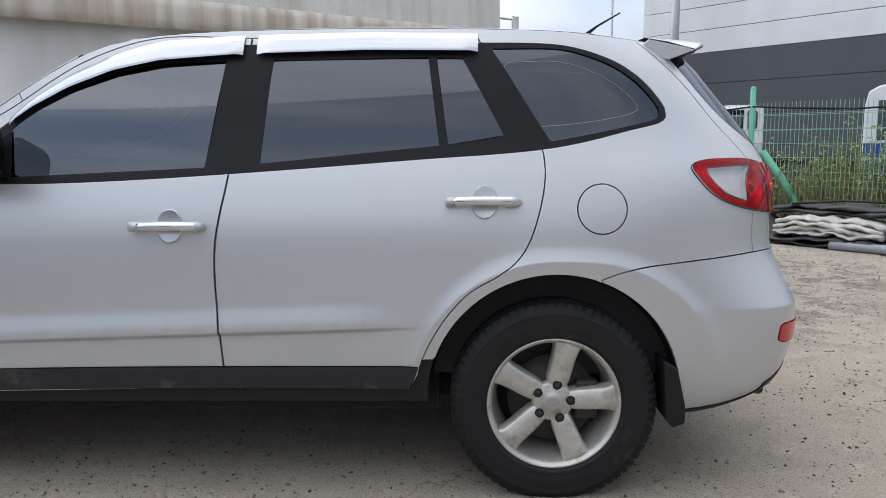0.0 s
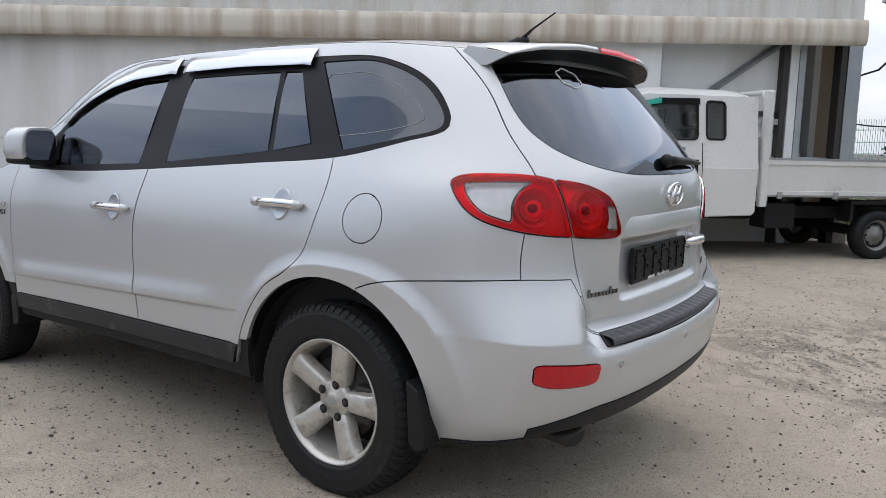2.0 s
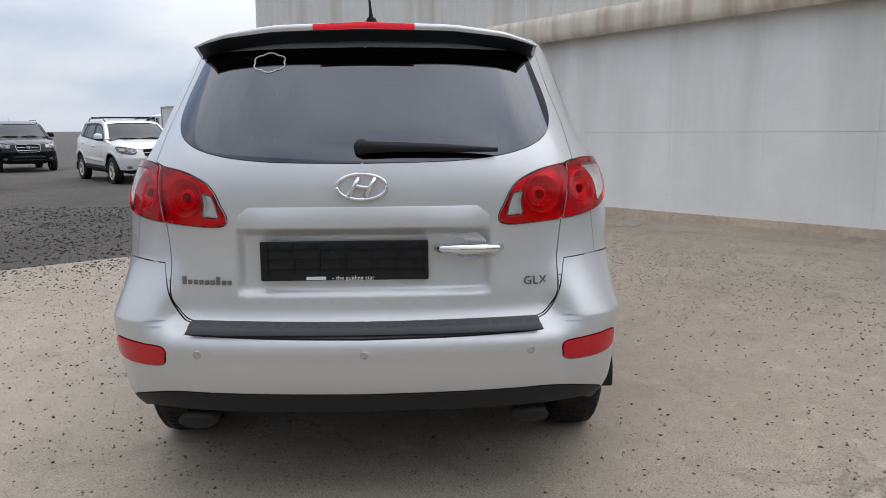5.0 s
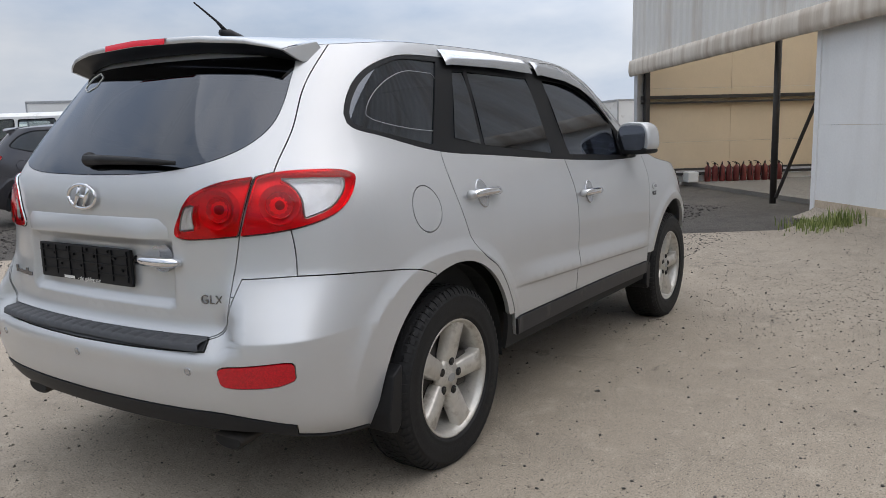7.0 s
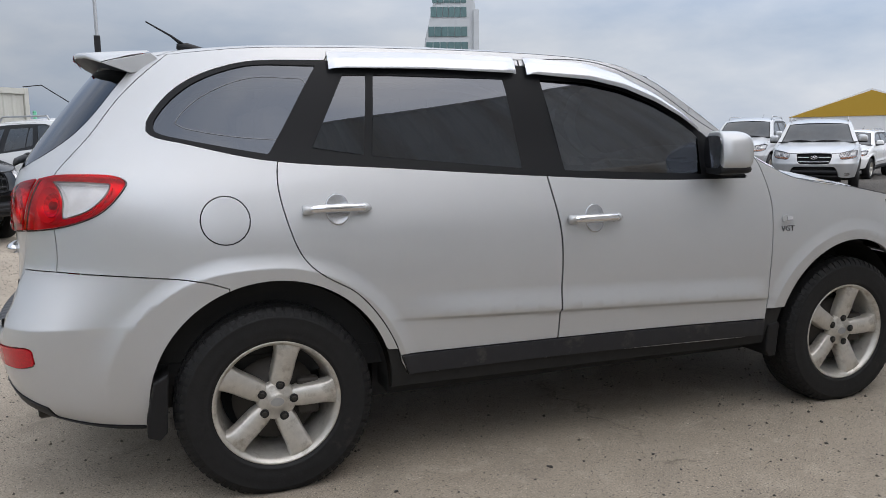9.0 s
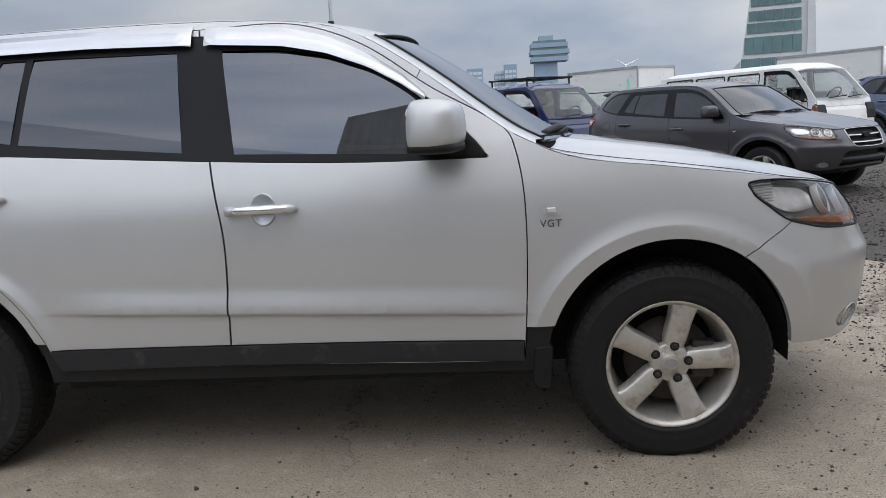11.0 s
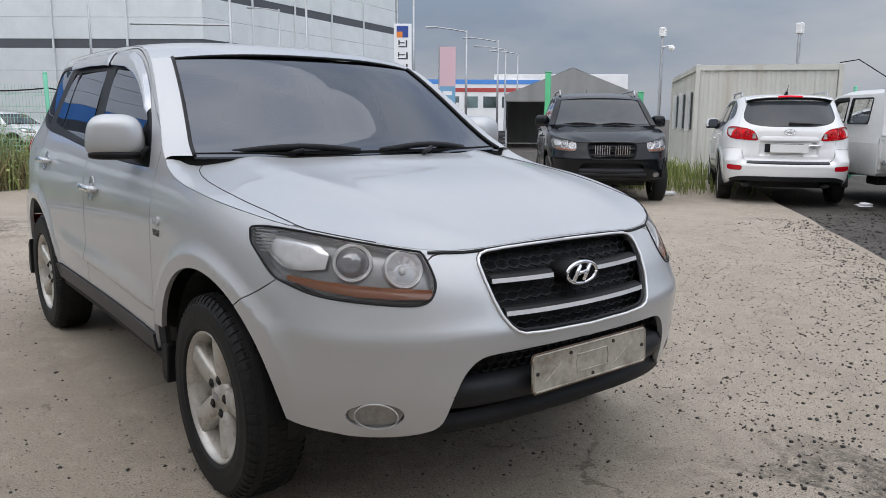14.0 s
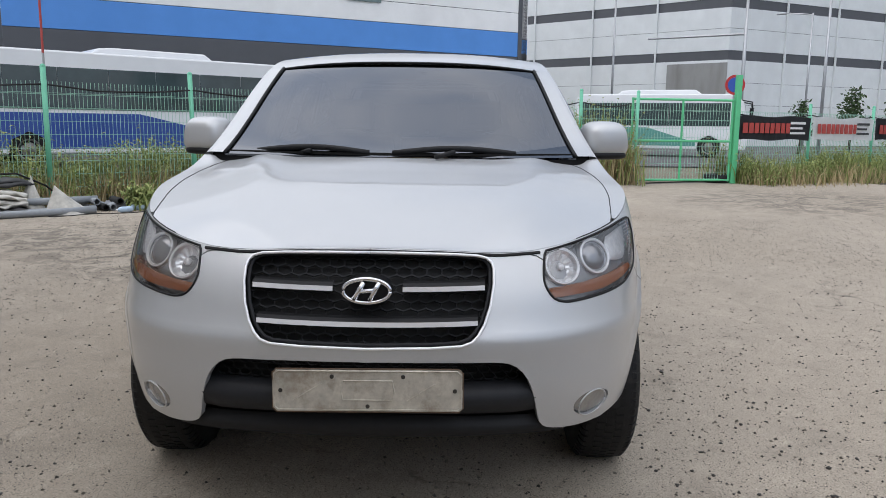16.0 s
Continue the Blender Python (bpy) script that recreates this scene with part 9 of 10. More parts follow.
for a, m_ in ((CW, pose(0, 0, 0)), (CL, pose(0, CL, 0, 0, 0, -90)), (CW, pose(CW, CL, 0, 0, 0, 180)), (CL, pose(CW, 0, 0, 0, 0, 90))):
    o = part("corrugated_side", corrugated(a, CH), M_CONT, cont)
    o.matrix_basis = m_
for x in (0, CW):
    for y in (0, CL):
        part("corner_post", boxes((x - 0.05, x + 0.05, y - 0.05, y + 0.05, 0.05, CH), bevel=0.01), M_CONT, cont)
part("top_rail", boxes((0.05, CW - 0.05, -0.04, 0.04, CH - 0.13, CH - 0.01), (0.05, CW - 0.05, CL - 0.04, CL + 0.04, CH - 0.13, CH - 0.01), (-0.04, 0.04, 0.05, CL - 0.05, CH - 0.13, CH - 0.01), (CW - 0.04, CW + 0.04, 0.05, CL - 0.05, CH - 0.13, CH - 0.01)), M_CONT, cont)
part("bottom_rail", boxes((0.05, CW - 0.05, -0.04, 0.04, 0.03, 0.15), (0.05, CW - 0.05, CL - 0.04, CL + 0.04, 0.03, 0.15), (-0.04, 0.04, 0.05, CL - 0.05, 0.03, 0.15), (CW - 0.04, CW + 0.04, 0.05, CL - 0.05, 0.03, 0.15)), M_CONT, cont)
part("roof", boxes((0.04, CW - 0.04, 0.04, CL - 0.04, CH - 0.10, CH - 0.05)), M_CONT, cont)
for y in (0.7, 2.4, 4.1):
    part("window", boxes((-0.045, -0.01, y, y + 0.9, 1.05, 1.9), bevel=0.01), M_GLASSDARK2, cont, "small dark barred window")
    bm = bmesh.new()
    for k in range(6):
        cyl(bm, (-0.07, y + 0.08 + 0.15 * k, 1.0), (-0.07, y + 0.08 + 0.15 * k, 1.95), 0.009, seg=6)
    part("window_bars", bm, M_WHITE, cont, "white window bars")


def camera_post(label, x, y, top, z0=0.0, arm=True, cab=False):
    c = thing("camera_post", label, "security camera", pose(x, y, z0))
    bm = bmesh.new()
    cyl(bm, (0, 0, 0), (0, 0, top - z0), 0.035, seg=8)
    part("pole", bm, M_STEEL, c)
    h = top - z0
    part("camera_body", boxes((-0.07, 0.07, -0.06, 0.06, h - 0.02, h + 0.20), bevel=0.02), M_WHITE, c, "white weatherproof camera")
    if arm:
        bm = bmesh.new()
        cyl(bm, (0.0, 0, h - 0.25), (0.26, 0.0, h - 0.25), 0.02, seg=6)
        bmesh.ops.create_uvsphere(bm, u_segments=10, v_segments=6, radius=0.075, matrix=Matrix.Translation((0.27, 0, h - 0.30)))
        part("dome_camera", bm, M_WHITE, c)
    if cab:
        part("cable_box", boxes((-0.06, 0.06, -0.06, 0.06, h - 1.75, h - 1.2), bevel=0.01), M_BLACK, c, "black cable box")
        bm = bmesh.new()
        cyl(bm, (0, 0, h), (0, 0, h + 0.7), 0.012, seg=6)
        part("aerial", bm, M_STEEL, c)
    return c


camera_post("grey post with white camera beside the container", -8.0, 14.0, 3.25)
camera_post("short post with camera on the container roof", -4.6, 14.0, 3.05, CH - 0.05, False)
camera_post("tall thin mast with dome camera and black box", -2.75, 14.3, 4.7, cab=True)
cab_ = thing("overhead_cable", "thin black cable hanging from the container", "cable", kind="stuff")
bm = bmesh.new()
tube(bm, [(-4.35, 15.3, 2.5), (-4.0, 15.4, 2.55), (-3.5, 15.5, 2.2), (-2.9, 15.8, 1.75), (-2.2, 16.2, 1.6)], 0.012, 5)
part("cable", bm, M_BLACK, cab_)
fence_run([(-4.2, 15.9), (-2.0, 16.9), (0.3, 17.9), (2.6, 18.9), (4.9, 19.9)], "green welded-mesh fence behind the parked trucks", 1.85)
for x, y, top in ((-11.2, 13.4, 2.5), (-9.9, 15.7, 2.0), (-5.1, 16.2, 2.0)):
    g = thing("gate_post", "bright green square steel gate post", "gate post", pose(x, y, 0, 0, 0, 40), "gate posts")
    part("post", boxes((-0.075, 0.075, -0.075, 0.075, 0, top), bevel=0.01), M_GREEN, g)
    part("cap", boxes((-0.085, 0.085, -0.085, 0.085, top, top + 0.025), bevel=0.006), M_GREEN, g)

# ---- grey gable tent ----
M_CANVAS = streaked("grey_tent_canvas", (0.27, 0.27, 0.26), (0.20, 0.195, 0.185), cover=0.4, scale=1.5, stretch=0.2)
tent = thing("tent", "grey canvas gable tent with dark open front", "tent", pose(-19.6, 23.4, 0, 0, 0, 47))
TW, TD = 2.9, 7.0
bm = bmesh.new()
for s in (1, -1):
    vs = [bm.verts.new(p) for p in ((-TW if s > 0 else TW, 0, 2.3), (0, 0, 3.45), (0, TD, 3.45), (-TW if s > 0 else TW, TD, 2.3))]
    bm.faces.new(vs)
bmesh.ops.solidify(bm, geom=bm.faces[:], thickness=0.03)
part("roof_canvas", bm, M_CANVAS, tent)
part("gable", prism(bmesh.new(), [(-TW, 2.3), (TW, 2.3), (0, 3.43)], -0.02, 0.0, "y"), M_CANVAS, tent, "grey triangular gable sheet")
part("valance", boxes((-TW, TW, -0.025, 0.0, 2.0, 2.3)), M_CANVAS, tent)
part("back_sheet", boxes((-TW, TW, TD - 0.02, TD, 0, 2.3)), M_CANVAS, tent)
for s in (1, -1):
    part("side_sheet", boxes((s * TW - 0.015, s * TW + 0.015, 0.1, TD - 0.05, 0, 2.3)), M_CANVAS, tent)
    for y in (0.05, TD - 0.1):
        part("leg", boxes((s * TW - 0.05, s * TW + 0.05, y - 0.05, y + 0.05, 0, 2.3)), M_STEEL, tent)
bar = thing("barrier", "dark green slatted site barrier beside the tent", "barrier", pose(-17.4, 16.9, 0, 0, 0, 40) @ Matrix.Diagonal((0.68, 1, 0.75, 1)))
for k in range(6):
    part("slat", boxes((-0.7, 0.7, -0.02, 0.02, 0.12 + 0.17 * k, 0.26 + 0.17 * k), bevel=0.01), M_BANDARK, bar)
for x in (-0.72, 0.72):
    part("upright", boxes((x - 0.04, x + 0.04, -0.04, 0.04, 0, 1.2)), M_STEEL, bar)

# ---- sign tower and tall banner ----
M_SIGNW = material("sign_white", (0.80, 0.80, 0.80), 0.4, blotch=0.03)
M_SIGNB = material("sign_deep_blue", (0.02, 0.06, 0.28), 0.4)
M_SIGNO = material("sign_orange", (0.75, 0.22, 0.02), 0.4)
tow = thing("sign_tower", "tall narrow white sign tower with dark lettering bars", "sign", pose(-19.8, 14.6, 0, 0, 0, -34))
part("panel", boxes((-0.12, 0.12, -0.32, 0.32, 0.0, 4.62), bevel=0.015), M_SIGNW, tow)
for s in (1,):
    part("logo_square", boxes((0.121, 0.127, -0.22, 0.20, 4.14, 4.54)), M_SIGNB, tow, "deep blue square mark")
    part("logo_square", boxes((0.128, 0.132, -0.22, -0.01, 4.14, 4.34)), M_SIGNO, tow, "orange quarter mark")
    z = 3.92
    for w in (0.16, 0.18, 0.17, 0.18, 0.15, 0.17, 0.17):
        part("lettering_bar", boxes((0.121, 0.126, -w, w, z - 0.13, z - 0.085), (0.121, 0.126, -w, w * 0.4, z + 0.01, z + 0.05), (0.121, 0.126, w * 0.65, w, z - 0.08, z + 0.12), (0.121, 0.126, -w, -w * 0.7, z - 0.04, z + 0.12)), M_BARDARK, tow)
        z -= 0.42
ban = thing("banner", "tall vertical pink and blue cloth banner", "banner", pose(-24.3, 20.2, 0, 0, 0, -36))
bm = bmesh.new()
cyl(bm, (0, -0.40, 0), (0, -0.40, 4.5), 0.03, seg=8)
part("pole", bm, M_STEEL, ban)
part("cloth", boxes((-0.01, 0.01, -0.36, 0.36, 2.7, 4.45)), material("banner_pink", (0.62, 0.42, 0.45), 0.7), ban, "faded pink upper cloth")
part("cloth", boxes((-0.01, 0.01, -0.36, 0.36, 1.0, 2.7)), material("banner_sky", (0.18, 0.36, 0.52), 0.7), ban, "sky blue lower cloth")
for z in (2.3, 1.9, 1.5):
    part("lettering_bar", boxes((0.011, 0.014, -0.2, 0.2, z, z + 0.18)), M_SIGNW, ban)

# ---- street lamps ----
def street_lamp(x, y, h, ang, arm=1.8, r=0.085, label="tall grey street lamp with single arm"):
    s = thing("street_lamp", label, "street lamp", pose(x, y, 0, 0, 0, ang), "street lamps")
    bm = bmesh.new()
    cyl(bm, (0, 0, 0), (0, 0, h), r, r * 0.6, seg=10)
    part("pole", bm, M_STEEL, s, smooth=True)
    bm = bmesh.new()
    tube(bm, [(0, 0, h - 0.1), (arm * 0.5, 0, h + 0.05), (arm, 0, h + 0.16)], 0.04, 6)
    part("arm", bm, M_STEEL, s)
    part("lamp_head", boxes((arm - 0.05, arm + 0.55, -0.12, 0.12, h + 0.10, h + 0.2), bevel=0.03), M_STEEL, s)
    return s


for x, y, h, ang in ((-31, 26.8, 6.2, 230), (-30.3, 22.6, 8.5, 200), (-35.7, 33.4, 6.4, 230), (-44, 43, 6.6, 230), (-40, 38, 6.4, 230), (-30.7, 16.5, 7.4, 215), (-37.2, 1.7, 9.0, 40), (-42.6, 9.5, 9.0, 200), (-45.9, 22.5, 8.5, 220), (-6.8, -40, 6.4, 150), (-8.4, -35.5, 9.5, 30), (-2.6, -20.6, 5.15, 342), (-1.0, -28, 6.6, 350), (-30.7, -17, 10, 30)):
    street_lamp(x, y, h, ang)
for x, y, ang, hh in ((-35.4, 14.6, 215, 6.3), (-32.9, -9.9, 60, 8.2)):
    s = street_lamp(x, y, hh + 1.5, ang, 1.2, 0.12, "heavy grey signal mast with long arm")
    bm = bmesh.new()
    tube(bm, [(0, 0, hh - 0.35), (2.6, 0.6, hh - 0.30), (5.2, 1.2, hh - 0.25)], 0.06, 6)
    part("mast_arm", bm, M_STEEL, s)
s = thing("utility_pole", "thick pale concrete utility pole behind the fence", "utility pole", pose(-10.0, -30.0, 0, 0, 0, 0))
bm = bmesh.new()
cyl(bm, (0, 0, 0), (0, 0, 11), 0.22, 0.15, seg=14)
part("pole", bm, M_STEEL, s, smooth=True)
for z in (5.3, 7.4):
    bm = bmesh.new()
    cyl(bm, (0, 0, z), (0, 0, z + 0.12), 0.225, seg=14)
    part("band", bm, M_STEEL, s)
rw = thing("marker_pole", "thin red and white marker pole at the fence", "pole", pose(-10.1, -7.4, 0))
for k in range(7):
    bm = bmesh.new()
    cyl(bm, (0, 0, 0.5 * k), (0, 0, 0.5 * k + 0.5), 0.022, seg=8)
    part("band", bm, M_BARRED if k > 4 else M_STEEL, rw)

# ---- factories ----
M_CLAD = streaked("white_factory_cladding", (0.80, 0.80, 0.79), (0.72, 0.72, 0.71), cover=0.3, scale=0.5, stretch=0.15)
M_CLAD2 = streaked("pale_grey_factory_cladding", (0.66, 0.685, 0.685), (0.58, 0.60, 0.60), cover=0.3, scale=0.5, stretch=0.15)
M_CLADB = streaked("blue_factory_cladding", (0.085, 0.27, 0.66), (0.07, 0.24, 0.60), cover=0.3, scale=0.5, stretch=0.15)
M_CLADG = streaked("dark_grey_cladding", (0.085, 0.09, 0.10), (0.07, 0.072, 0.08), cover=0.3, scale=0.5, stretch=0.15)
M_STRIP = material("dark_strip_window", (0.10, 0.14, 0.14), 0.08, coat=0.6, grain=0.7, grain_scale=0.6, vary=0.5)


def facade(building, ax, ay, bx, by, courses, thick=0.35):
    """Horizontal cladding courses from A to B, each with its own joint."""
    L = math.hypot(bx - ax, by - ay)
    m = pose(ax, ay, 0, 0, 0, math.degrees(math.atan2(by - ay, bx - ax)))
    for z0, z1, mat, x0, x1 in courses:
        o = part("cladding_panel", boxes((x0 * L, x1 * L, 0.0, thick, z0 + 0.012, z1 - 0.012), bevel=0.01), mat, building)
        o.matrix_basis = m
    o = part("wall_core", boxes((0, L, 0.04, thick + 0.2, 0, courses[-1][1])), M_CLADG, building)
    o.matrix_basis = m
    return L, m


fac = thing("factory", "long white factory with blue stripe and dark grey base", "building", kind="structure")
rows_w = [(5.78 + 0.92 * k, 5.78 + 0.92 * (k + 1), M_CLAD, 0, 1) for k in range(9)]
base_c = [(0.0, 1.2, M_CLADG, 0, 1), (1.2, 2.4, M_CLADG, 0, 1), (2.4, 3.6, M_CLADG, 0, 1), (3.6, 4.62, M_CLADG, 0, 1)]
facade(fac, -24.0, -16.2, -34.7, 3.67, base_c + [(4.62, 5.78, M_CLADB, 0, 1)] + rows_w)
facade(fac, -9.4, -33.1, -24.0, -16.2, [(0.0, 1.3, M_CLADG, 0, 1), (1.3, 2.6, M_CLADG, 0, 1), (2.6, 3.9, M_CLADG, 0, 1), (3.9, 5.22, M_CLADG, 0, 1)] + [(5.22 + 0.97 * k, 5.22 + 0.97 * (k + 1), M_CLAD, 0, 1) for k in range(9)])
facade(fac, -30, -52, -9.4, -33.1, [(0, 5.2, M_CLADG, 0, 1), (5.2, 13.9, M_CLAD, 0, 1)])
facade(fac, -34.7, 3.67, -55, -10, [(0, 4.77, M_CLADG, 0, 1), (4.77, 5.47, M_CLADB, 0, 1), (5.47, 13.9, M_CLAD, 0, 1)])
for x, y, z in ((-13.4, -28.6, 8.9), (-30.6, -3.9, 6.6)):
    o = part("window", boxes((-0.8, 0.8, -0.05, 0.05, 0, 0.55)), M_STRIP, fac, "small dark factory window")
    o.matrix_basis = pose(x, y, z, 0, 0, -49 if y < -10 else -62)
part("roof", prism(bmesh.new(), [(-9.6, -33.5), (-24.2, -16.4), (-34.9, 3.4), (-55, -10.2), (-30, -52)], 13.9, 14.1, "z"), M_CLADG, fac)

fac2 = thing("factory", "tall white factory with long dark strip windows", "building", kind="structure")


def storeys(building, ax, ay, bx, by, x_grey=0.0):
    c = [(0, 1.5, M_CLAD2, 0, 1), (1.5, 3.0, M_CLAD2, 0, 1), (3.0, 4.6, M_CLAD2, 0, 1), (4.6, 6.2, M_CLAD2, 0, 1), (6.85, 8.4, M_CLAD2, 0, 1), (8.4, 9.85, M_CLAD2, 0, 1), (10.5, 12.2, M_CLAD2, 0, 1), (12.2, 14, M_CLAD2, 0, 1), (14.6, 17, M_CLAD2, 0, 1)]
    L, m = facade(building, ax, ay, bx, by, c)
    for z0, z1 in ((6.2, 6.85), (9.85, 10.5), (14.0, 14.6)):
        n = int(L / 1.4)
        for k in range(n):
            o = part("window", boxes((k * L / n + 0.05, (k + 1) * L / n - 0.05, 0.06, 0.14, z0, z1)), M_STRIP, building)
            o.matrix_basis = m
    for k in range(1, int(L / 5.5)):
        o = part("downpipe", boxes((k * 5.5 - 0.06, k * 5.5 + 0.06, -0.14, -0.02, 0, 17)), M_CLAD2, building)
        o.matrix_basis = m
    if x_grey:
        o = part("grey_panel", boxes((0, x_grey * L, -0.03, 0.0, 2.2, 5.95)), M_STEEL, building, "grey cladding panel")
        o.matrix_basis = m


storeys(fac2, -52.6, 19.7, -65.4, 45.7)
storeys(fac2, -70, -1.7, -52.6, 19.7)
storeys(fac2, -65.4, 45.7, -85, 36)
o = part("corner_panel", boxes((-4.6, -0.03, -0.06, -0.005, 2.6, 6.0), bevel=0.01), M_CANVAS, fac2, "grey corner cladding")
o.matrix_basis = pose(-52.6, 19.7, 0, 0, 0, 50.9)
part("roof", prism(bmesh.new(), [(-52.9, 19.7), (-65.4, 45.3), (-85, 36), (-70, -1.2)], 17, 17.2, "z"), M_CLAD, fac2)

low = thing("low_building", "low white building with blue and red stripes", "building", pose(-50.5, 39.5, 0, 0, 0, 0), kind="structure")
o = part("wall", boxes((-1.5, 1.5, -7, 7, 0, 4.7), bevel=0.02), M_CLAD, low)
o = part("stripe", boxes((1.5, 1.53, -7, 7, 3.6, 3.95)), M_BARRED, low, "red stripe")
o = part("stripe", boxes((1.5, 1.53, -7, 7, 4.3, 4.7)), M_CLADB, low, "blue stripe")
for k in range(8):
    part("window", boxes((1.5, 1.54, -6.6 + 1.7 * k, -5.4 + 1.7 * k, 2.2, 3.2)), M_STRIP, low)
low.matrix_basis = pose(-52.5, 44.0, 0, 0, 0, -38)
low2 = thing("low_building", "distant low beige building beyond the tent", "building", pose(-48, 52, 0, 0, 0, -42), kind="structure")
part("wall", boxes((-3, 3, -6, 6, 0, 5.2), bevel=0.02), M_CLAD, low2)
for k in range(6):
    part("window", boxes((3.0, 3.04, -5.4 + 1.9 * k, -4.2 + 1.9 * k, 2.6, 3.8)), M_STRIP, low2)

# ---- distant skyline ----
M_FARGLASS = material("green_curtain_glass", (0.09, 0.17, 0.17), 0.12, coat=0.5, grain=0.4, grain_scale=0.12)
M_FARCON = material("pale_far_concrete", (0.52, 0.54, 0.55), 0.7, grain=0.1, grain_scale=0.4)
# distance haze is put into this pale blue base colour
M_FARBLUE = material("haze_tinted_cladding", (0.22, 0.31, 0.40), 0.6, grain=0.1, grain_scale=0.3)
gt = thing("tower", "distant slanted glass office tower with pale frame", "building", pose(39.4, 104.6, 0, 0, 0, -17), kind="structure")
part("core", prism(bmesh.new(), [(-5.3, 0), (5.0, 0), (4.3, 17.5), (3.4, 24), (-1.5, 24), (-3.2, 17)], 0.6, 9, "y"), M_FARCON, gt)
for k, (z0, z1) in enumerate(((1, 3.2), (3.8, 6.6), (7.2, 9.4), (9.9, 11.2), (11.5, 12.8), (13.4, 15.4), (16.2, 17.6), (19, 20.4), (21, 22.4))):
    a, b_ = -5.1 + 0.125 * z0, 3.2 - 0.03 * z0
    for i in range(6):
        w = (b_ - a) / 6
        part("glass_panel", boxes((a + w * i + 0.05, a + w * (i + 1) - 0.03, 0.45, 0.62, z0, z1)), M_FARGLASS, gt)
part("side_fin", boxes((3.6, 4.4, 0.2, 2.0, 0, 20)), M_FARCON, gt)
for x, z in ((0.0, 24), (1.4, 24)):
    bm = bmesh.new()
    cyl(bm, (x, 3, z), (x, 3, z + 6), 0.12, seg=6)
    part("mast", bm, M_FARCON, gt)
part("slope", prism(bmesh.new(), [(-12, 0), (-5.3, 0), (-4.6, 6.5), (-6, 5.2)], 2, 6, "y"), M_FARCON, gt)
ct = thing("tower", "distant blue-grey tower with overhanging top floors", "building", pose(12.0, 146.2, 0, 0, 0, 0), kind="structure")
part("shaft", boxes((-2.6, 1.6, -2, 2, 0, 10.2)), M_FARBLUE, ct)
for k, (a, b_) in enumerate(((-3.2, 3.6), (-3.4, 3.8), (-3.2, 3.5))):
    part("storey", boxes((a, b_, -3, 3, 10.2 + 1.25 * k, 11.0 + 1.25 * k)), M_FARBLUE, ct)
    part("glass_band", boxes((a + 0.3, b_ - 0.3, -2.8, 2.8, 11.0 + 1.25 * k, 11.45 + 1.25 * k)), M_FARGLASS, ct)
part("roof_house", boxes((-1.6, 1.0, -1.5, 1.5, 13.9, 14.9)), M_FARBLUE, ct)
for x, y, w, h in ((-3.6, 247, 5.0, 15.5), (7.6, 247, 4.0, 16.2), (4.2, 250, 3.4, 13.5)):
    tw = thing("tower", "far pair of apartment towers in haze-tinted blue", "building", pose(x, y, 0), "far towers", kind="structure")
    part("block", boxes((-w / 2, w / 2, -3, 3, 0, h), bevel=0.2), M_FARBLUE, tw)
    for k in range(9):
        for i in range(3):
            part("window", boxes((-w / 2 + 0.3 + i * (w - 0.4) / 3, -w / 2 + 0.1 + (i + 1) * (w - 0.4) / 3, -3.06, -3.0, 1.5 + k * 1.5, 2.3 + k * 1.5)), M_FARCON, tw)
tb = thing("wind_turbine", "far white three-bladed wind turbine", "wind turbine", pose(19.3, 104.5, 0))
bm = bmesh.new()
cyl(bm, (0, 0, 0), (0, 0, 6.6), 0.16, 0.08, seg=8)
part("mast", bm, M_SIGNW, tb)
for k in range(3):
    a = radians(25 + 120 * k)
    bm = bmesh.new()
    cyl(bm, (0, -0.2, 6.6), (2.0 * math.cos(a), -0.2, 6.6 + 2.0 * math.sin(a)), 0.12, 0.02, seg=6)
    part("blade", bm, M_SIGNW, tb)
wt = thing("tent", "far white marquee roof with yellow gable", "tent", pose(33, 26.5, 0, 0, 0, -55))
bm = prism(bmesh.new(), [(-4, 2.2), (0, 3.6), (4, 2.2)], 0, 8, "y")
part("roof_canvas", bm, M_SIGNW, wt)
part("gable", prism(bmesh.new(), [(-3.9, 2.2), (0, 3.5), (3.9, 2.2)], -0.05, -0.01, "y"), material("ochre_canvas", (0.50, 0.30, 0.03), 0.7), wt, "ochre yellow gable")
part("side_sheet", boxes((-3.9, 3.9, 0.0, 7.9, 0, 2.2)), M_SIGNW, wt)

# ---- trees ----
M_LEAF = weed_material("dark_leaf", (0.03, 0.06, 0.025), (0.08, 0.12, 0.05))
M_BARK = material("bark", (0.09, 0.07, 0.05), 0.9, grain=0.3, bump=0.3)


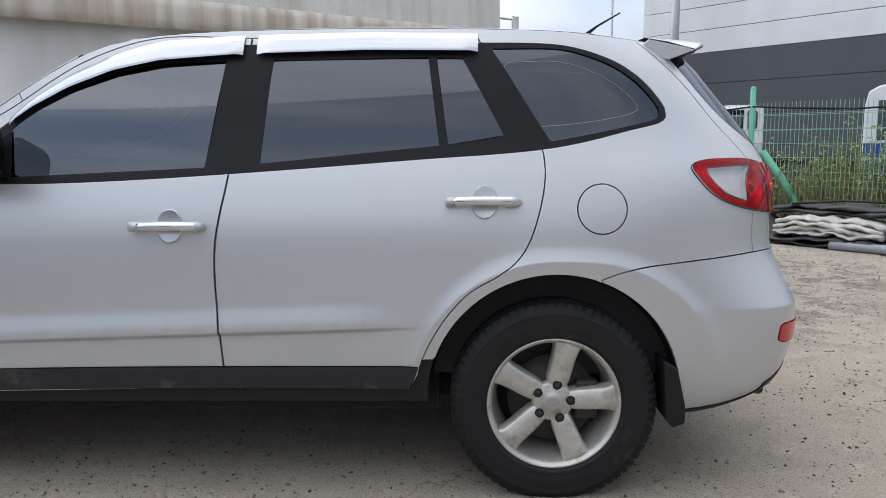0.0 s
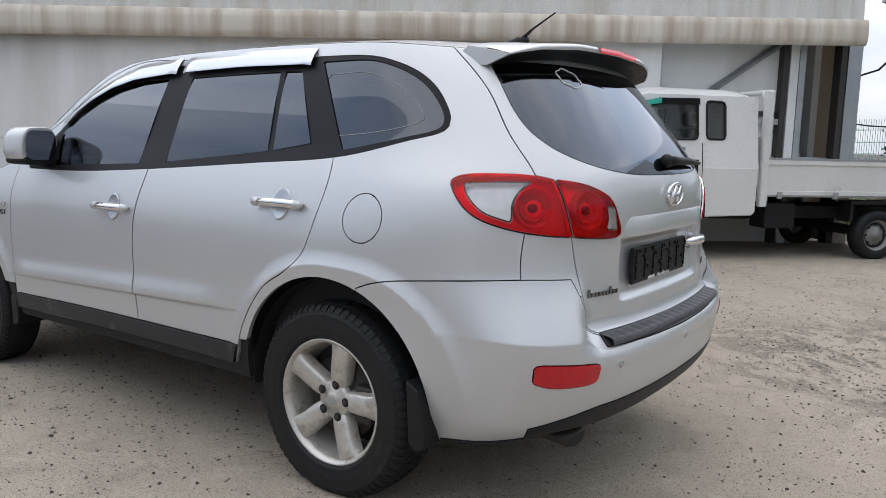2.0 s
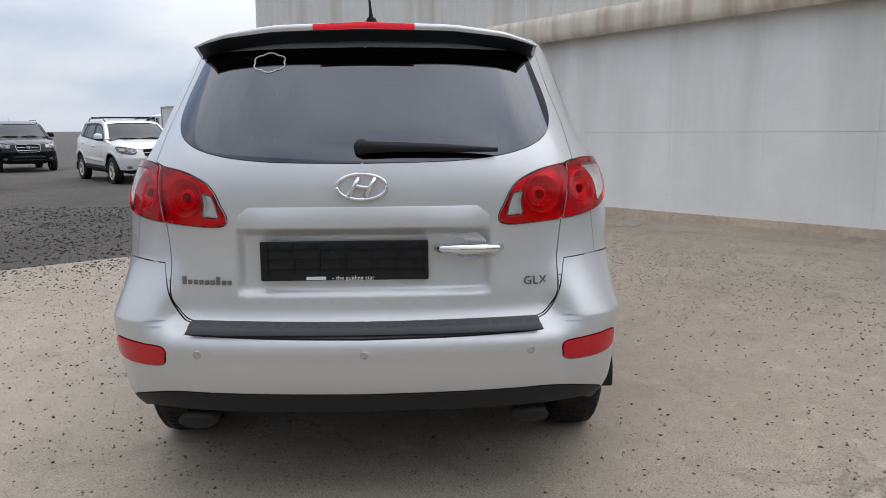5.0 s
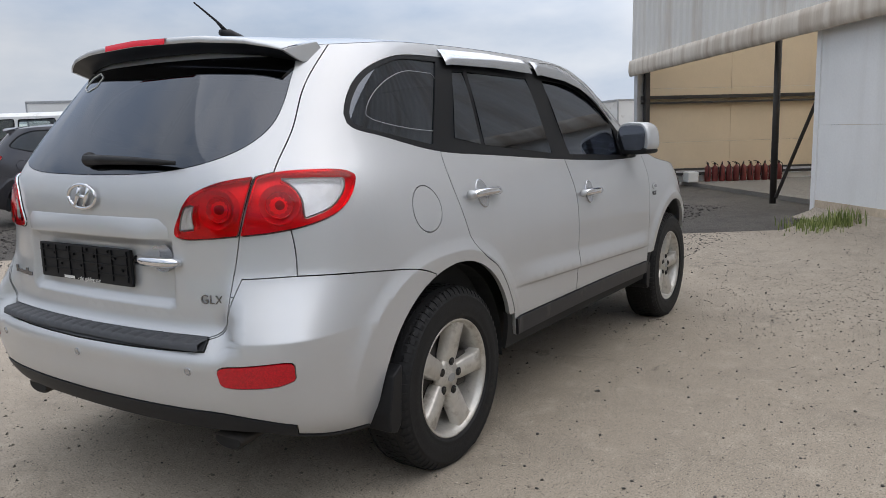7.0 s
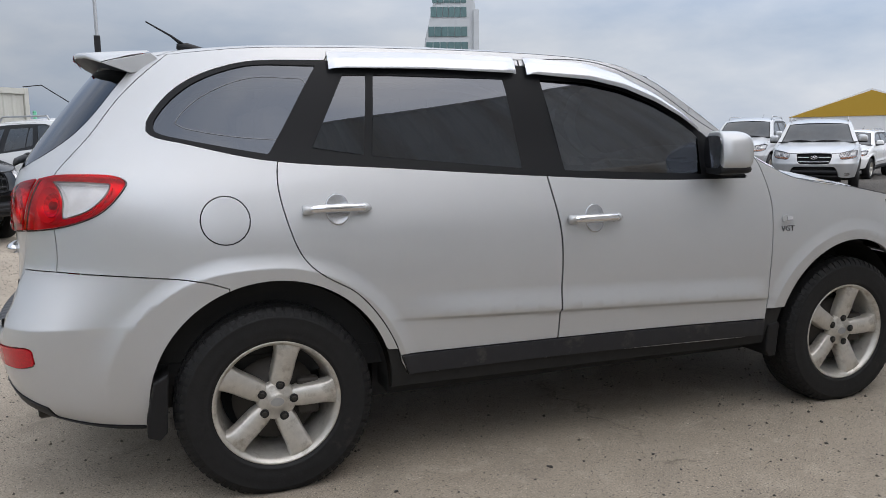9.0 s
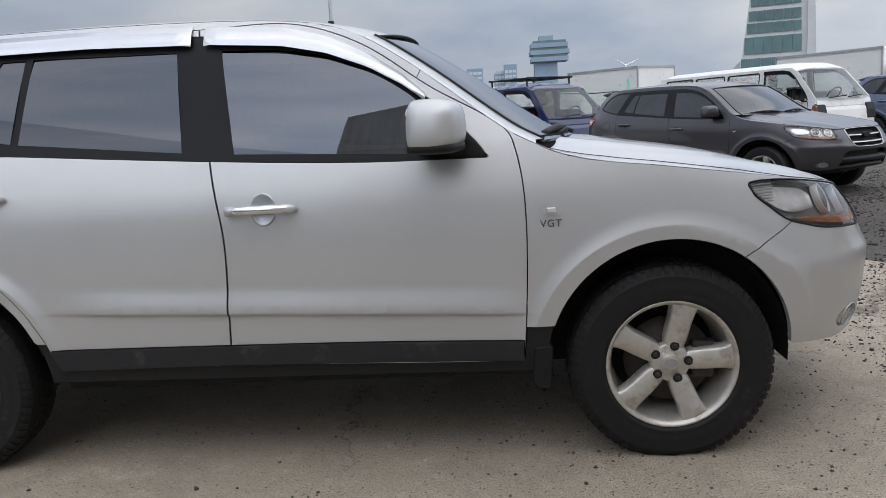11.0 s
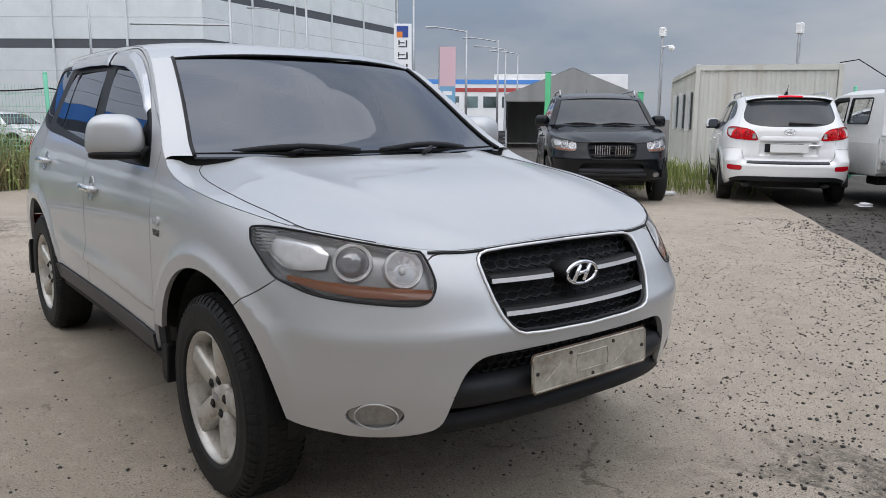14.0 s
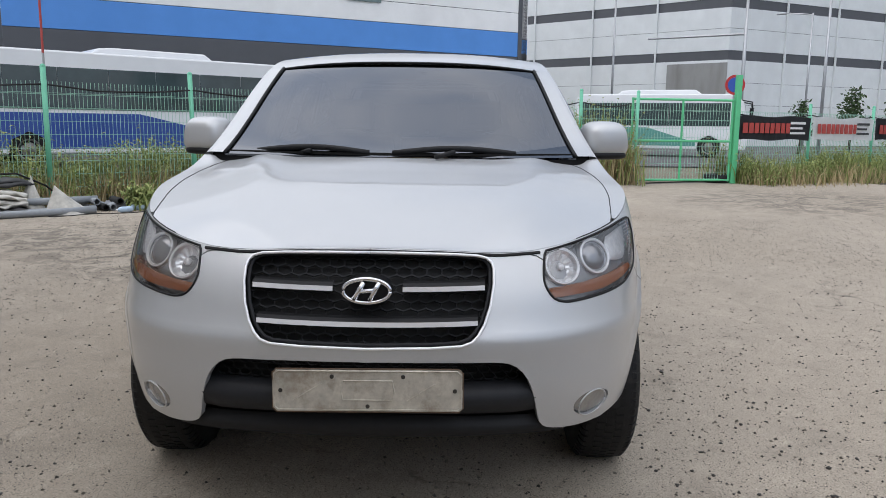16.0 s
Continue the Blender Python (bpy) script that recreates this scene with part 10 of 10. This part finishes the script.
def tree(label, m, h, spread, n, seed, low=0.2):
    rng = random.Random(seed)
    t = thing("tree", label, "tree", m, "trees")
    bm = bmesh.new()
    tube(bm, [(0, 0, 0), (0.03 * h, 0.01 * h, h * 0.4), (0, 0.02 * h, h * 0.95)], [0.03 * h, 0.02 * h, 0.004 * h], 8)
    tips = []
    for k in range(14):
        z = h * (low + (0.95 - low) * k / 14)
        a = k * 2.4 + rng.uniform(-0.4, 0.4)
        r = spread * (1.05 - (z / h) ** 1.6) * rng.uniform(0.7, 1.1)
        tip = (r * math.cos(a), r * math.sin(a), z + 0.12 * h)
        tube(bm, [(0, 0, z), tip], [0.008 * h, 0.002 * h], 5)
        tips.append((Vector((0, 0, z)), Vector(tip)))
    part("trunk", bm, M_BARK, t, smooth=True)
    verts, faces = [], []
    for i in range(n):
        a, b_ = rng.choice(tips)
        p = a.lerp(b_, rng.uniform(0.25, 1.1)) + Vector((rng.gauss(0, 0.05 * h), rng.gauss(0, 0.05 * h), rng.gauss(0, 0.035 * h)))
        d = Vector((rng.gauss(0, 1), rng.gauss(0, 1), rng.gauss(0, 0.7))).normalized()
        e = d.cross(Vector((rng.gauss(0, 1), rng.gauss(0, 1), rng.gauss(0, 1)))).normalized()
        s_ = 0.035 * h * rng.uniform(0.6, 1.4)
        j = len(verts)
        verts += [p - d * s_, p + e * s_ * 0.45, p + d * s_, p - e * s_ * 0.45]
        faces.append((j, j + 1, j + 2, j + 3))
    me = bpy.data.meshes.new("crown")
    me.from_pydata([tuple(v) for v in verts], [], faces)
    me.materials.append(M_LEAF)
    c = new("crown", me)
    c.parent = t
    tagged(c, "dark green uneven crown")
    return t


pine = tree("dark pine tree on the far lawn", pose(-8.8, -66.4, 0), 5.6, 1.5, 1500, 5)
for x, y, s_, r in ((-12.1, -66, 0.92, 40), (-14.6, -65.6, 0.95, 100), (-2, -66.7, 0.9, 200), (-5.0, -68, 0.8, 260), (2.5, -67, 0.85, 20), (-16.5, -66, 0.8, 300)):
    copy_thing(pine, pose(x, y, 0, 0, 0, r)).scale = (s_ * 1.1, s_ * 1.1, s_)
small = tree("small leafy street tree before the factory", pose(-36, 20.5, 0), 3.2, 1.0, 700, 9, 0.35)
for x, y, s_, r in ((-35, 17.5, 0.8, 70), (-38, 24, 1.0, 150), (-40, 27.5, 0.85, 200), (-41, 31, 0.9, 280)):
    copy_thing(small, pose(x, y, 0, 0, 0, r)).scale = (s_, s_, s_)

# ---- ground beyond the fences ----
M_ROAD = ground_material("pale_asphalt", (0.15, 0.15, 0.148), (0.11, 0.11, 0.108), (0.09, 0.09, 0.09), (0.2, 0.2, 0.2))
sheet("road", [(-60, 22), (-24, -14), (-8, -30), (20, -60), (40, -40), (0, -21), (-16, -7.0), (-21.5, 6), (-22, 14), (-40, 40)], 0.006, M_ROAD, "pale dusty asphalt road beyond the fence", category="road")

# ---- clutter along the fence foot ----
M_TARPW = material("dirty_white_tarp", (0.52, 0.50, 0.45), 0.8, grain=0.15, blotch=0.25, blotch_scale=6, bump=0.3, bump_scale=12)
M_TARPB = material("black_tarp", (0.02, 0.02, 0.022), 0.55, grain=0.15, bump=0.3, bump_scale=12)
M_PIPE = material("grey_pipe", (0.27, 0.29, 0.31), 0.5, grain=0.1, blotch=0.15)
M_CARD = material("brown_cardboard", (0.24, 0.13, 0.09), 0.85, grain=0.12, blotch=0.2)


def crumple(name, label, category, x, y, ang, w, d, h, mat, seed, base=0.0, folds=5.0):
    """A folded, creased sheet heaped on the ground."""
    o = thing(name, label, category, pose(x, y, base, 0, 0, ang))
    bm = bmesh.new()
    n = 48
    g = []
    for i in range(n + 1):
        row = []
        for j in range(n + 1):
            u, v = 2 * i / n - 1, 2 * j / n - 1
            q = noise.noise(Vector((u * folds * 0.7, v * folds * 0.35, seed * 3.7)))
            r = 1 - abs(noise.noise(Vector((u * folds * 0.5 + 9, v * folds * 0.9, seed * 1.9))) * 2)
            env = max(0.0, 1 - max(abs(u), abs(v)) ** 4)
            z = h * env * (0.35 + 0.40 * max(0, r) + 0.45 * q)
            k = noise.noise(Vector((u * 2, v * 2, seed + 5.0)))
            row.append(bm.verts.new((u * w / 2 * (1 + 0.18 * k), v * d / 2 * (1 + 0.25 * noise.noise(Vector((u * 2 + 4, v * 2, seed)))), max(0.004, z))))
        g.append(row)
    for i in range(n):
        for j in range(n):
            bm.faces.new((g[i][j], g[i + 1][j], g[i + 1][j + 1], g[i][j + 1]))
    part("creased_sheet", bm, mat, o, smooth=True)
    return o


# heap beside the fence, set out by the distance along it and in front of it
HEAP = pose(-5.33, -8.18, 0, 0, 0, 132.2)


def fence_spot(s, d, z=0.0):
    return HEAP @ Vector((s, -d, z))


def slumped(name, label, category, s, d, length, width, z0, layers, mat, seed, turn=0.0):
    """A sheet folded into a pile of slack, rounded layers."""
    o = thing(name, label, category, HEAP @ pose(s, -d, z0, 0, 0, turn))
    z = 0.0
    for k in range(layers):
        hgt = 0.055 + 0.035 * abs(noise.noise(Vector((k * 2.3, seed, 0.4))))
        ring_n, n = 18, 40
        bm = bmesh.new()
        rows = []
        shift = 0.10 * noise.noise(Vector((seed * 1.7, k * 1.3, 2.0)))
        for i in range(n + 1):
            u = 2 * i / n - 1
            q = noise.noise(Vector((u * 2.2, k * 3.1, seed)))
            w = width * (0.5 - 0.05 * k + 0.09 * q) * (1 - 0.25 * abs(u) ** 6)
            lift = 0.045 * noise.noise(Vector((u * 3.1 + 5, k * 0.6, seed))) - 0.07 * abs(u) ** 3 * (k > 0)
            row = []
            for m_ in range(ring_n):
                a = m_ * math.tau / ring_n
                ca, sa = math.cos(a), math.sin(a)
                wr = 0.022 * noise.noise(Vector((u * 7, ca * 3 + k, seed + sa)))
                row.append(bm.verts.new((u * length / 2 * (1 + 0.07 * noise.noise(Vector((ca * 2, k, seed)))) + 0.25 * shift, shift + math.copysign(abs(ca) ** 0.6, ca) * w + wr, max(0.004 - z0, z + lift + hgt * (0.5 + 0.55 * math.copysign(abs(sa) ** 0.8, sa)) + wr))))
            rows.append(row)
        for a, b_ in zip(rows, rows[1:]):
            for m_ in range(ring_n):
                bm.faces.new((a[m_], a[(m_ + 1) % ring_n], b_[(m_ + 1) % ring_n], b_[m_]))
        bm.faces.new(rows[0][::-1])
        bm.faces.new(rows[-1])
        bmesh.ops.recalc_face_normals(bm, faces=bm.faces[:])
        part("sheet_layer", bm, mat, o, smooth=True)
        z += hgt * 0.86
    return o


def draped(name, label, category, s, d, length, width, peak, mat, seed, turn=0.0, skew=0.0):
    """A stiff cloth thrown over something, its hem on the ground in soft folds."""
    o = thing(name, label, category, HEAP @ pose(s, -d, 0, 0, 0, turn))
    bm = bmesh.new()
    n, m_ = 40, 14
    top = bm.verts.new((skew, 0, peak))
    rows = []
    for j in range(1, m_ + 1):
        t = j / m_
        row = []
        for i in range(n):
            a = i * math.tau / n
            fold = 1 + 0.22 * t * noise.noise(Vector((math.cos(a) * 2.4, math.sin(a) * 2.4, seed))) + 0.10 * t * math.sin(5 * a + seed)
            z = peak * (1 - t) ** 1.25 + 0.05 * t * (1 - t) * noise.noise(Vector((math.cos(a) * 4, math.sin(a) * 4, seed + t)))
            row.append(bm.verts.new((skew * (1 - t) + math.cos(a) * length / 2 * t * fold, math.sin(a) * width / 2 * t * fold, max(0.004, z))))
        rows.append(row)
    for i in range(n):
        bm.faces.new((top, rows[0][i], rows[0][(i + 1) % n]))
    for a, b_ in zip(rows, rows[1:]):
        for i in range(n):
            bm.faces.new((a[i], b_[i], b_[(i + 1) % n], a[(i + 1) % n]))
    part("creased_sheet", bm, mat, o, smooth=True)
    return o


draped("rubber_sheet", "black rubber sheet slumped beside the fence post", "rubber sheet", 0.75, 1.0, 1.5, 1.2, 0.34, M_TARPB, 4, 10, 0.12)
slumped("rubber_sheet", "black folded rubber sheet under the canvas", "rubber sheet", 1.75, 1.12, 1.5, 0.95, 0.0, 2, M_TARPB, 3)
slumped("canvas_sheet", "beige-white canvas folded in slack layers on the heap", "canvas", 1.72, 1.15, 1.25, 0.72, 0.12, 4, M_TARPW, 1, 4)
slumped("rubber_sheet", "black rubber sheet laid over the folded canvas", "rubber sheet", 1.66, 0.82, 1.75, 0.60, 0.36, 2, M_TARPB, 9, -3)
draped("cloth", "bunched white cloth at the end of the heap", "cloth", 2.45, 1.05, 0.42, 0.50, 0.52, M_TARPW, 8, 30, 0.05)
draped("cloth", "stiff dirty-white cloth thrown over the pipes", "cloth", 2.85, 1.42, 0.66, 0.52, 0.40, M_TARPW, 11, 12, -0.18)
for s0, s1, d0, d1, z, r in ((1.9, 3.15, 1.62, 1.60, 0.05, 0.048), (2.0, 3.2, 1.48, 1.45, 0.05, 0.045), (1.8, 3.3, 1.15, 1.20, 0.16, 0.05), (3.4, 4.1, 1.30, 1.25, 0.06, 0.055), (3.5, 6.9, 0.95, 1.02, 0.055, 0.05), (5.6, 9.4, 1.10, 0.75, 0.05, 0.045), (-1.5, 0.15, 0.55, 0.42, 0.06, 0.055), (-1.2, 0.10, 0.78, 0.66, 0.05, 0.05), (-0.9, 0.35, 0.40, 0.22, 0.13, 0.05)):
    p = thing("pipe", "grey plastic pipe lying along the fence foot", "pipe", group="loose pipes")
    bm = bmesh.new()
    a, b_ = fence_spot(s0, d0, z), fence_spot(s1, d1, z)
    tube(bm, [a, a.lerp(b_, 0.5) + Vector((0.015, 0.01, 0)), b_], r, 14)
    part("pipe_length", bm, M_PIPE, p, smooth=True)
rng = random.Random(77)
for i in range(6):
    s, d = 3.12 + 0.105 * i + rng.uniform(-0.02, 0.02), 1.46 + rng.uniform(-0.08, 0.06)
    aim = rng.uniform(-0.12, 0.12)
    b_ = thing("pipe_stub", "short open-ended stub of dark grey pipe", "pipe", HEAP @ pose(s, -d, 0.052 + (0.085 if i in (1, 4) else 0.0), 0, 0, math.degrees(aim)), "pipe stubs")
    bm = bmesh.new()
    lathe(bm, [(0.036, 0.0), (0.049, 0.0), (0.051, -0.006), (0.051, -0.42), (0.036, -0.42), (0.036, 0.0)], 18, Matrix.Rotation(math.pi, 4, "Z"))
    part("pipe_length", bm, M_PIPE if i % 2 else M_DARK, b_, smooth=True)
wire = thing("cable", "thin black cable arching down from the heap", "cable")
bm = bmesh.new()
tube(bm, [fence_spot(1.3, 1.35, 0.50), fence_spot(1.9, 1.28, 0.56), fence_spot(2.3, 1.1, 0.55), fence_spot(2.7, 0.95, 0.36), fence_spot(2.95, 0.85, 0.12), fence_spot(3.3, 0.9, 0.02)], 0.014, 6)
part("cable_line", bm, M_BLACK, wire, smooth=True)
cord = thing("cord", "thin dark cord trailing on the concrete", "cord")
bm = bmesh.new()
tube(bm, [fence_spot(2.5 + 0.11 * k, 1.74 + 0.05 * math.sin(k * 0.9) + 0.004 * k * k * 0.3, 0.008) for k in range(14)], 0.006, 5)
part("cord_line", bm, M_BLACK, cord, smooth=True)
M_BOTTLE = material("clear_blue_plastic", (0.45, 0.58, 0.72), 0.25, blotch=0.1)
for s, d, turn in ((3.50, 1.72, 15), (4.02, 1.60, 4), (3.72, 1.55, -20)):
    b_ = thing("plastic_bottle", "empty pale blue plastic bottle lying on concrete", "bottle", HEAP @ pose(s, -d, 0.042, 0, 0, turn), "bottles by the fence")
    bm = bmesh.new()
    lathe(bm, [(0.0005, -0.12), (0.036, -0.118), (0.041, -0.105), (0.041, -0.03), (0.037, -0.02), (0.041, -0.01), (0.041, 0.05), (0.030, 0.085), (0.014, 0.11), (0.0005, 0.112)], 18, Matrix.Rotation(math.pi / 2, 4, "Z"))
    part("bottle_body", bm, M_BOTTLE, b_, smooth=True)
    bm = bmesh.new()
    lathe(bm, [(0.0005, 0.110), (0.015, 0.110), (0.015, 0.128), (0.0005, 0.129)], 14, Matrix.Rotation(math.pi / 2, 4, "Z"))
    part("cap", bm, M_WHITE, b_, smooth=True)
slumped("board", "flat beige packing sheet lying along the pipe", "packing sheet", 4.60, 1.50, 0.95, 0.30, 0.0, 1, M_TARPW, 15, -4)
weeds("weeds", 160, lambda r: (*fence_spot(3.86 + r.gauss(0, 0.09), 1.45 + r.gauss(0, 0.09)).xy, 1.0), (0.12, 0.38), M_WEED, "green weed growing by the pipes", 43, leafy=0.7)
card = thing("carton", "brown weathered carton beside the truck", "box", pose(-2.55, -8.75, 0, 0, 0, 20))
part("carton_body", boxes((-0.22, 0.22, -0.18, 0.18, 0.0, 0.36), bevel=0.008), M_CARD, card)
part("carton_lid", boxes((-0.23, 0.23, -0.19, 0.19, 0.362, 0.40), bevel=0.006), M_TARPW, card, "pale dented lid")
crumple("sack", "crumpled pale sack on the ground", "sack", -2.35, -8.4, 20, 0.55, 0.4, 0.20, M_TARPW, 12, 0.0, 3)
crumple("sack", "crumpled pale sack near the fence", "sack", -3.2, -8.72, 60, 0.6, 0.4, 0.15, M_TARPW, 13, 0.0, 3)
basin = thing("basin", "blue plastic basin tipped on the ground", "basin", pose(-3.55, -8.35, 0.13, 55, 0, 20))
bm = bmesh.new()
lathe(bm, [(0.0005, -0.05), (0.12, -0.05), (0.17, 0.03), (0.185, 0.03), (0.185, 0.02), (0.13, -0.062), (0.0005, -0.062)], 28)
part("bowl", bm, material("blue_plastic", (0.08, 0.13, 0.32), 0.4, grain=0.1), basin, smooth=True)
hose = thing("hose", "black hose coiled loosely on the ground", "hose")
bm = bmesh.new()
pp = []
for k in range(70):
    t = k / 69
    pp.append((-2.9 - 2.6 * t + 0.22 * math.sin(9 * t), -8.25 + 0.55 * t + 0.28 * math.sin(13 * t + 1) , 0.02))
tube(bm, pp, 0.016, 6)
part("hose_line", bm, M_BLACK, hose, smooth=True)
tyre = thing("tyre", "worn black tyre lying by the gate", "tyre", pose(-14.2, 6.5, 0.1, 90, 0, 0))
bm = bmesh.new()
lathe(bm, [(0.19, 0.08), (0.23, 0.10), (0.29, 0.10), (0.32, 0.07), (0.32, -0.07), (0.29, -0.10), (0.23, -0.10), (0.19, -0.08), (0.19, 0.08)], 40)
part("tyre_ring", bm, M_TYRE, tyre, smooth=True)
# electric pole with looping cables at the shed's west end
ep = thing("electric_pole", "slim steel pole with looping black cables", "pole", pose(-2.05, -11.2, 0))
bm = bmesh.new()
cyl(bm, (0, 0, 0), (0, 0, 3.6), 0.045, 0.04, seg=10)
part("pole", bm, M_STEEL, ep, smooth=True)
bm = bmesh.new()
tube(bm, [(0.95, 0.5, 2.65), (0.7, 0.35, 2.45), (0.45, 0.2, 2.55), (0.2, 0.05, 2.85), (0.0, 0.06, 2.95), (-0.12, 0.06, 2.6), (-0.08, 0.06, 2.2), (0.02, 0.06, 1.9), (-0.08, 0.06, 1.3), (-0.2, 0.06, 0.9), (-0.3, 0.06, 0.75)], 0.018, 6)
part("cable", bm, M_BLACK, ep, "looping black cable", smooth=True)
bm = bmesh.new()
tube(bm, [(0.03, 0.07, 2.9), (0.05, 0.07, 2.3), (-0.05, 0.07, 1.7), (-0.1, 0.07, 1.1), (-0.18, 0.07, 0.8)], 0.014, 6)
part("cable", bm, M_BLACK, ep, smooth=True)
for x, y, s_, r in ((-4.2, 9.3, 0.16, 20), (-1.4, 10.3, 0.13, 80), (1.9, 7.6, 0.08, 10), (6.2, 6.4, 0.07, 50)):
    w_ = thing("litter", "scrap of crumpled white plastic on gravel", "litter", pose(x, y, 0.0, 0, 0, r), "litter")
    bm = bmesh.new()
    bmesh.ops.create_icosphere(bm, subdivisions=2, radius=s_)
    rr = random.Random(int(x * 10))
    for v in bm.verts:
        v.co *= rr.uniform(0.6, 1.15)
        v.co.z = max(v.co.z * 0.35, -s_ * 0.12) + s_ * 0.12
    part("scrap", bm, M_SIGNW, w_)
weeds("weeds", 500, along([(-7.2, 12.4), (-6.1, 12.7), (-5.2, 13.3)], 0.35), (0.25, 0.7), M_WEED, "green weeds at the container's foot", 41)

# tractor unit and scrap beyond the fence, fence brace, cabinet
truck("lorry", "white day-cab tractor unit beyond the fence", pose(-11.5, -22.9, -0.035, 0, 0, -17) @ Matrix.Diagonal((1.25, 1.3, 1.33, 1)), P_TRUCKW, back=0.3, bed=False, group="parked trucks")
for k, (x, y, w, h) in enumerate(((-12.6, -21.2, 2.6, 0.9), (-14.6, -20.0, 2.4, 0.7), (-10.4, -21.6, 1.8, 1.1))):
    crumple("scrap_heap", "dark heap of scrap beyond the fence", "scrap", x, y, 25 * k, w, 1.6, h * 1.15, M_TARPB, 20 + k, -0.04, 6)
fb = thing("fence_brace", "mint green diagonal pipe brace of the fence", "brace")
bm = bmesh.new()
tube(bm, [(-5.36, -8.12, 1.10), (-5.47, -8.02, 1.12), (-5.68, -7.78, 0.72), (-6.0, -7.42, -0.04)], 0.055, 10)
part("brace_pipe", bm, M_MINT, fb, smooth=True)
part("cabinet_box", boxes((-0.36, -0.04, -0.12, 0.12, 0.72, 1.12), bevel=0.01), M_WHITE, ep, "pale grey electric cabinet")
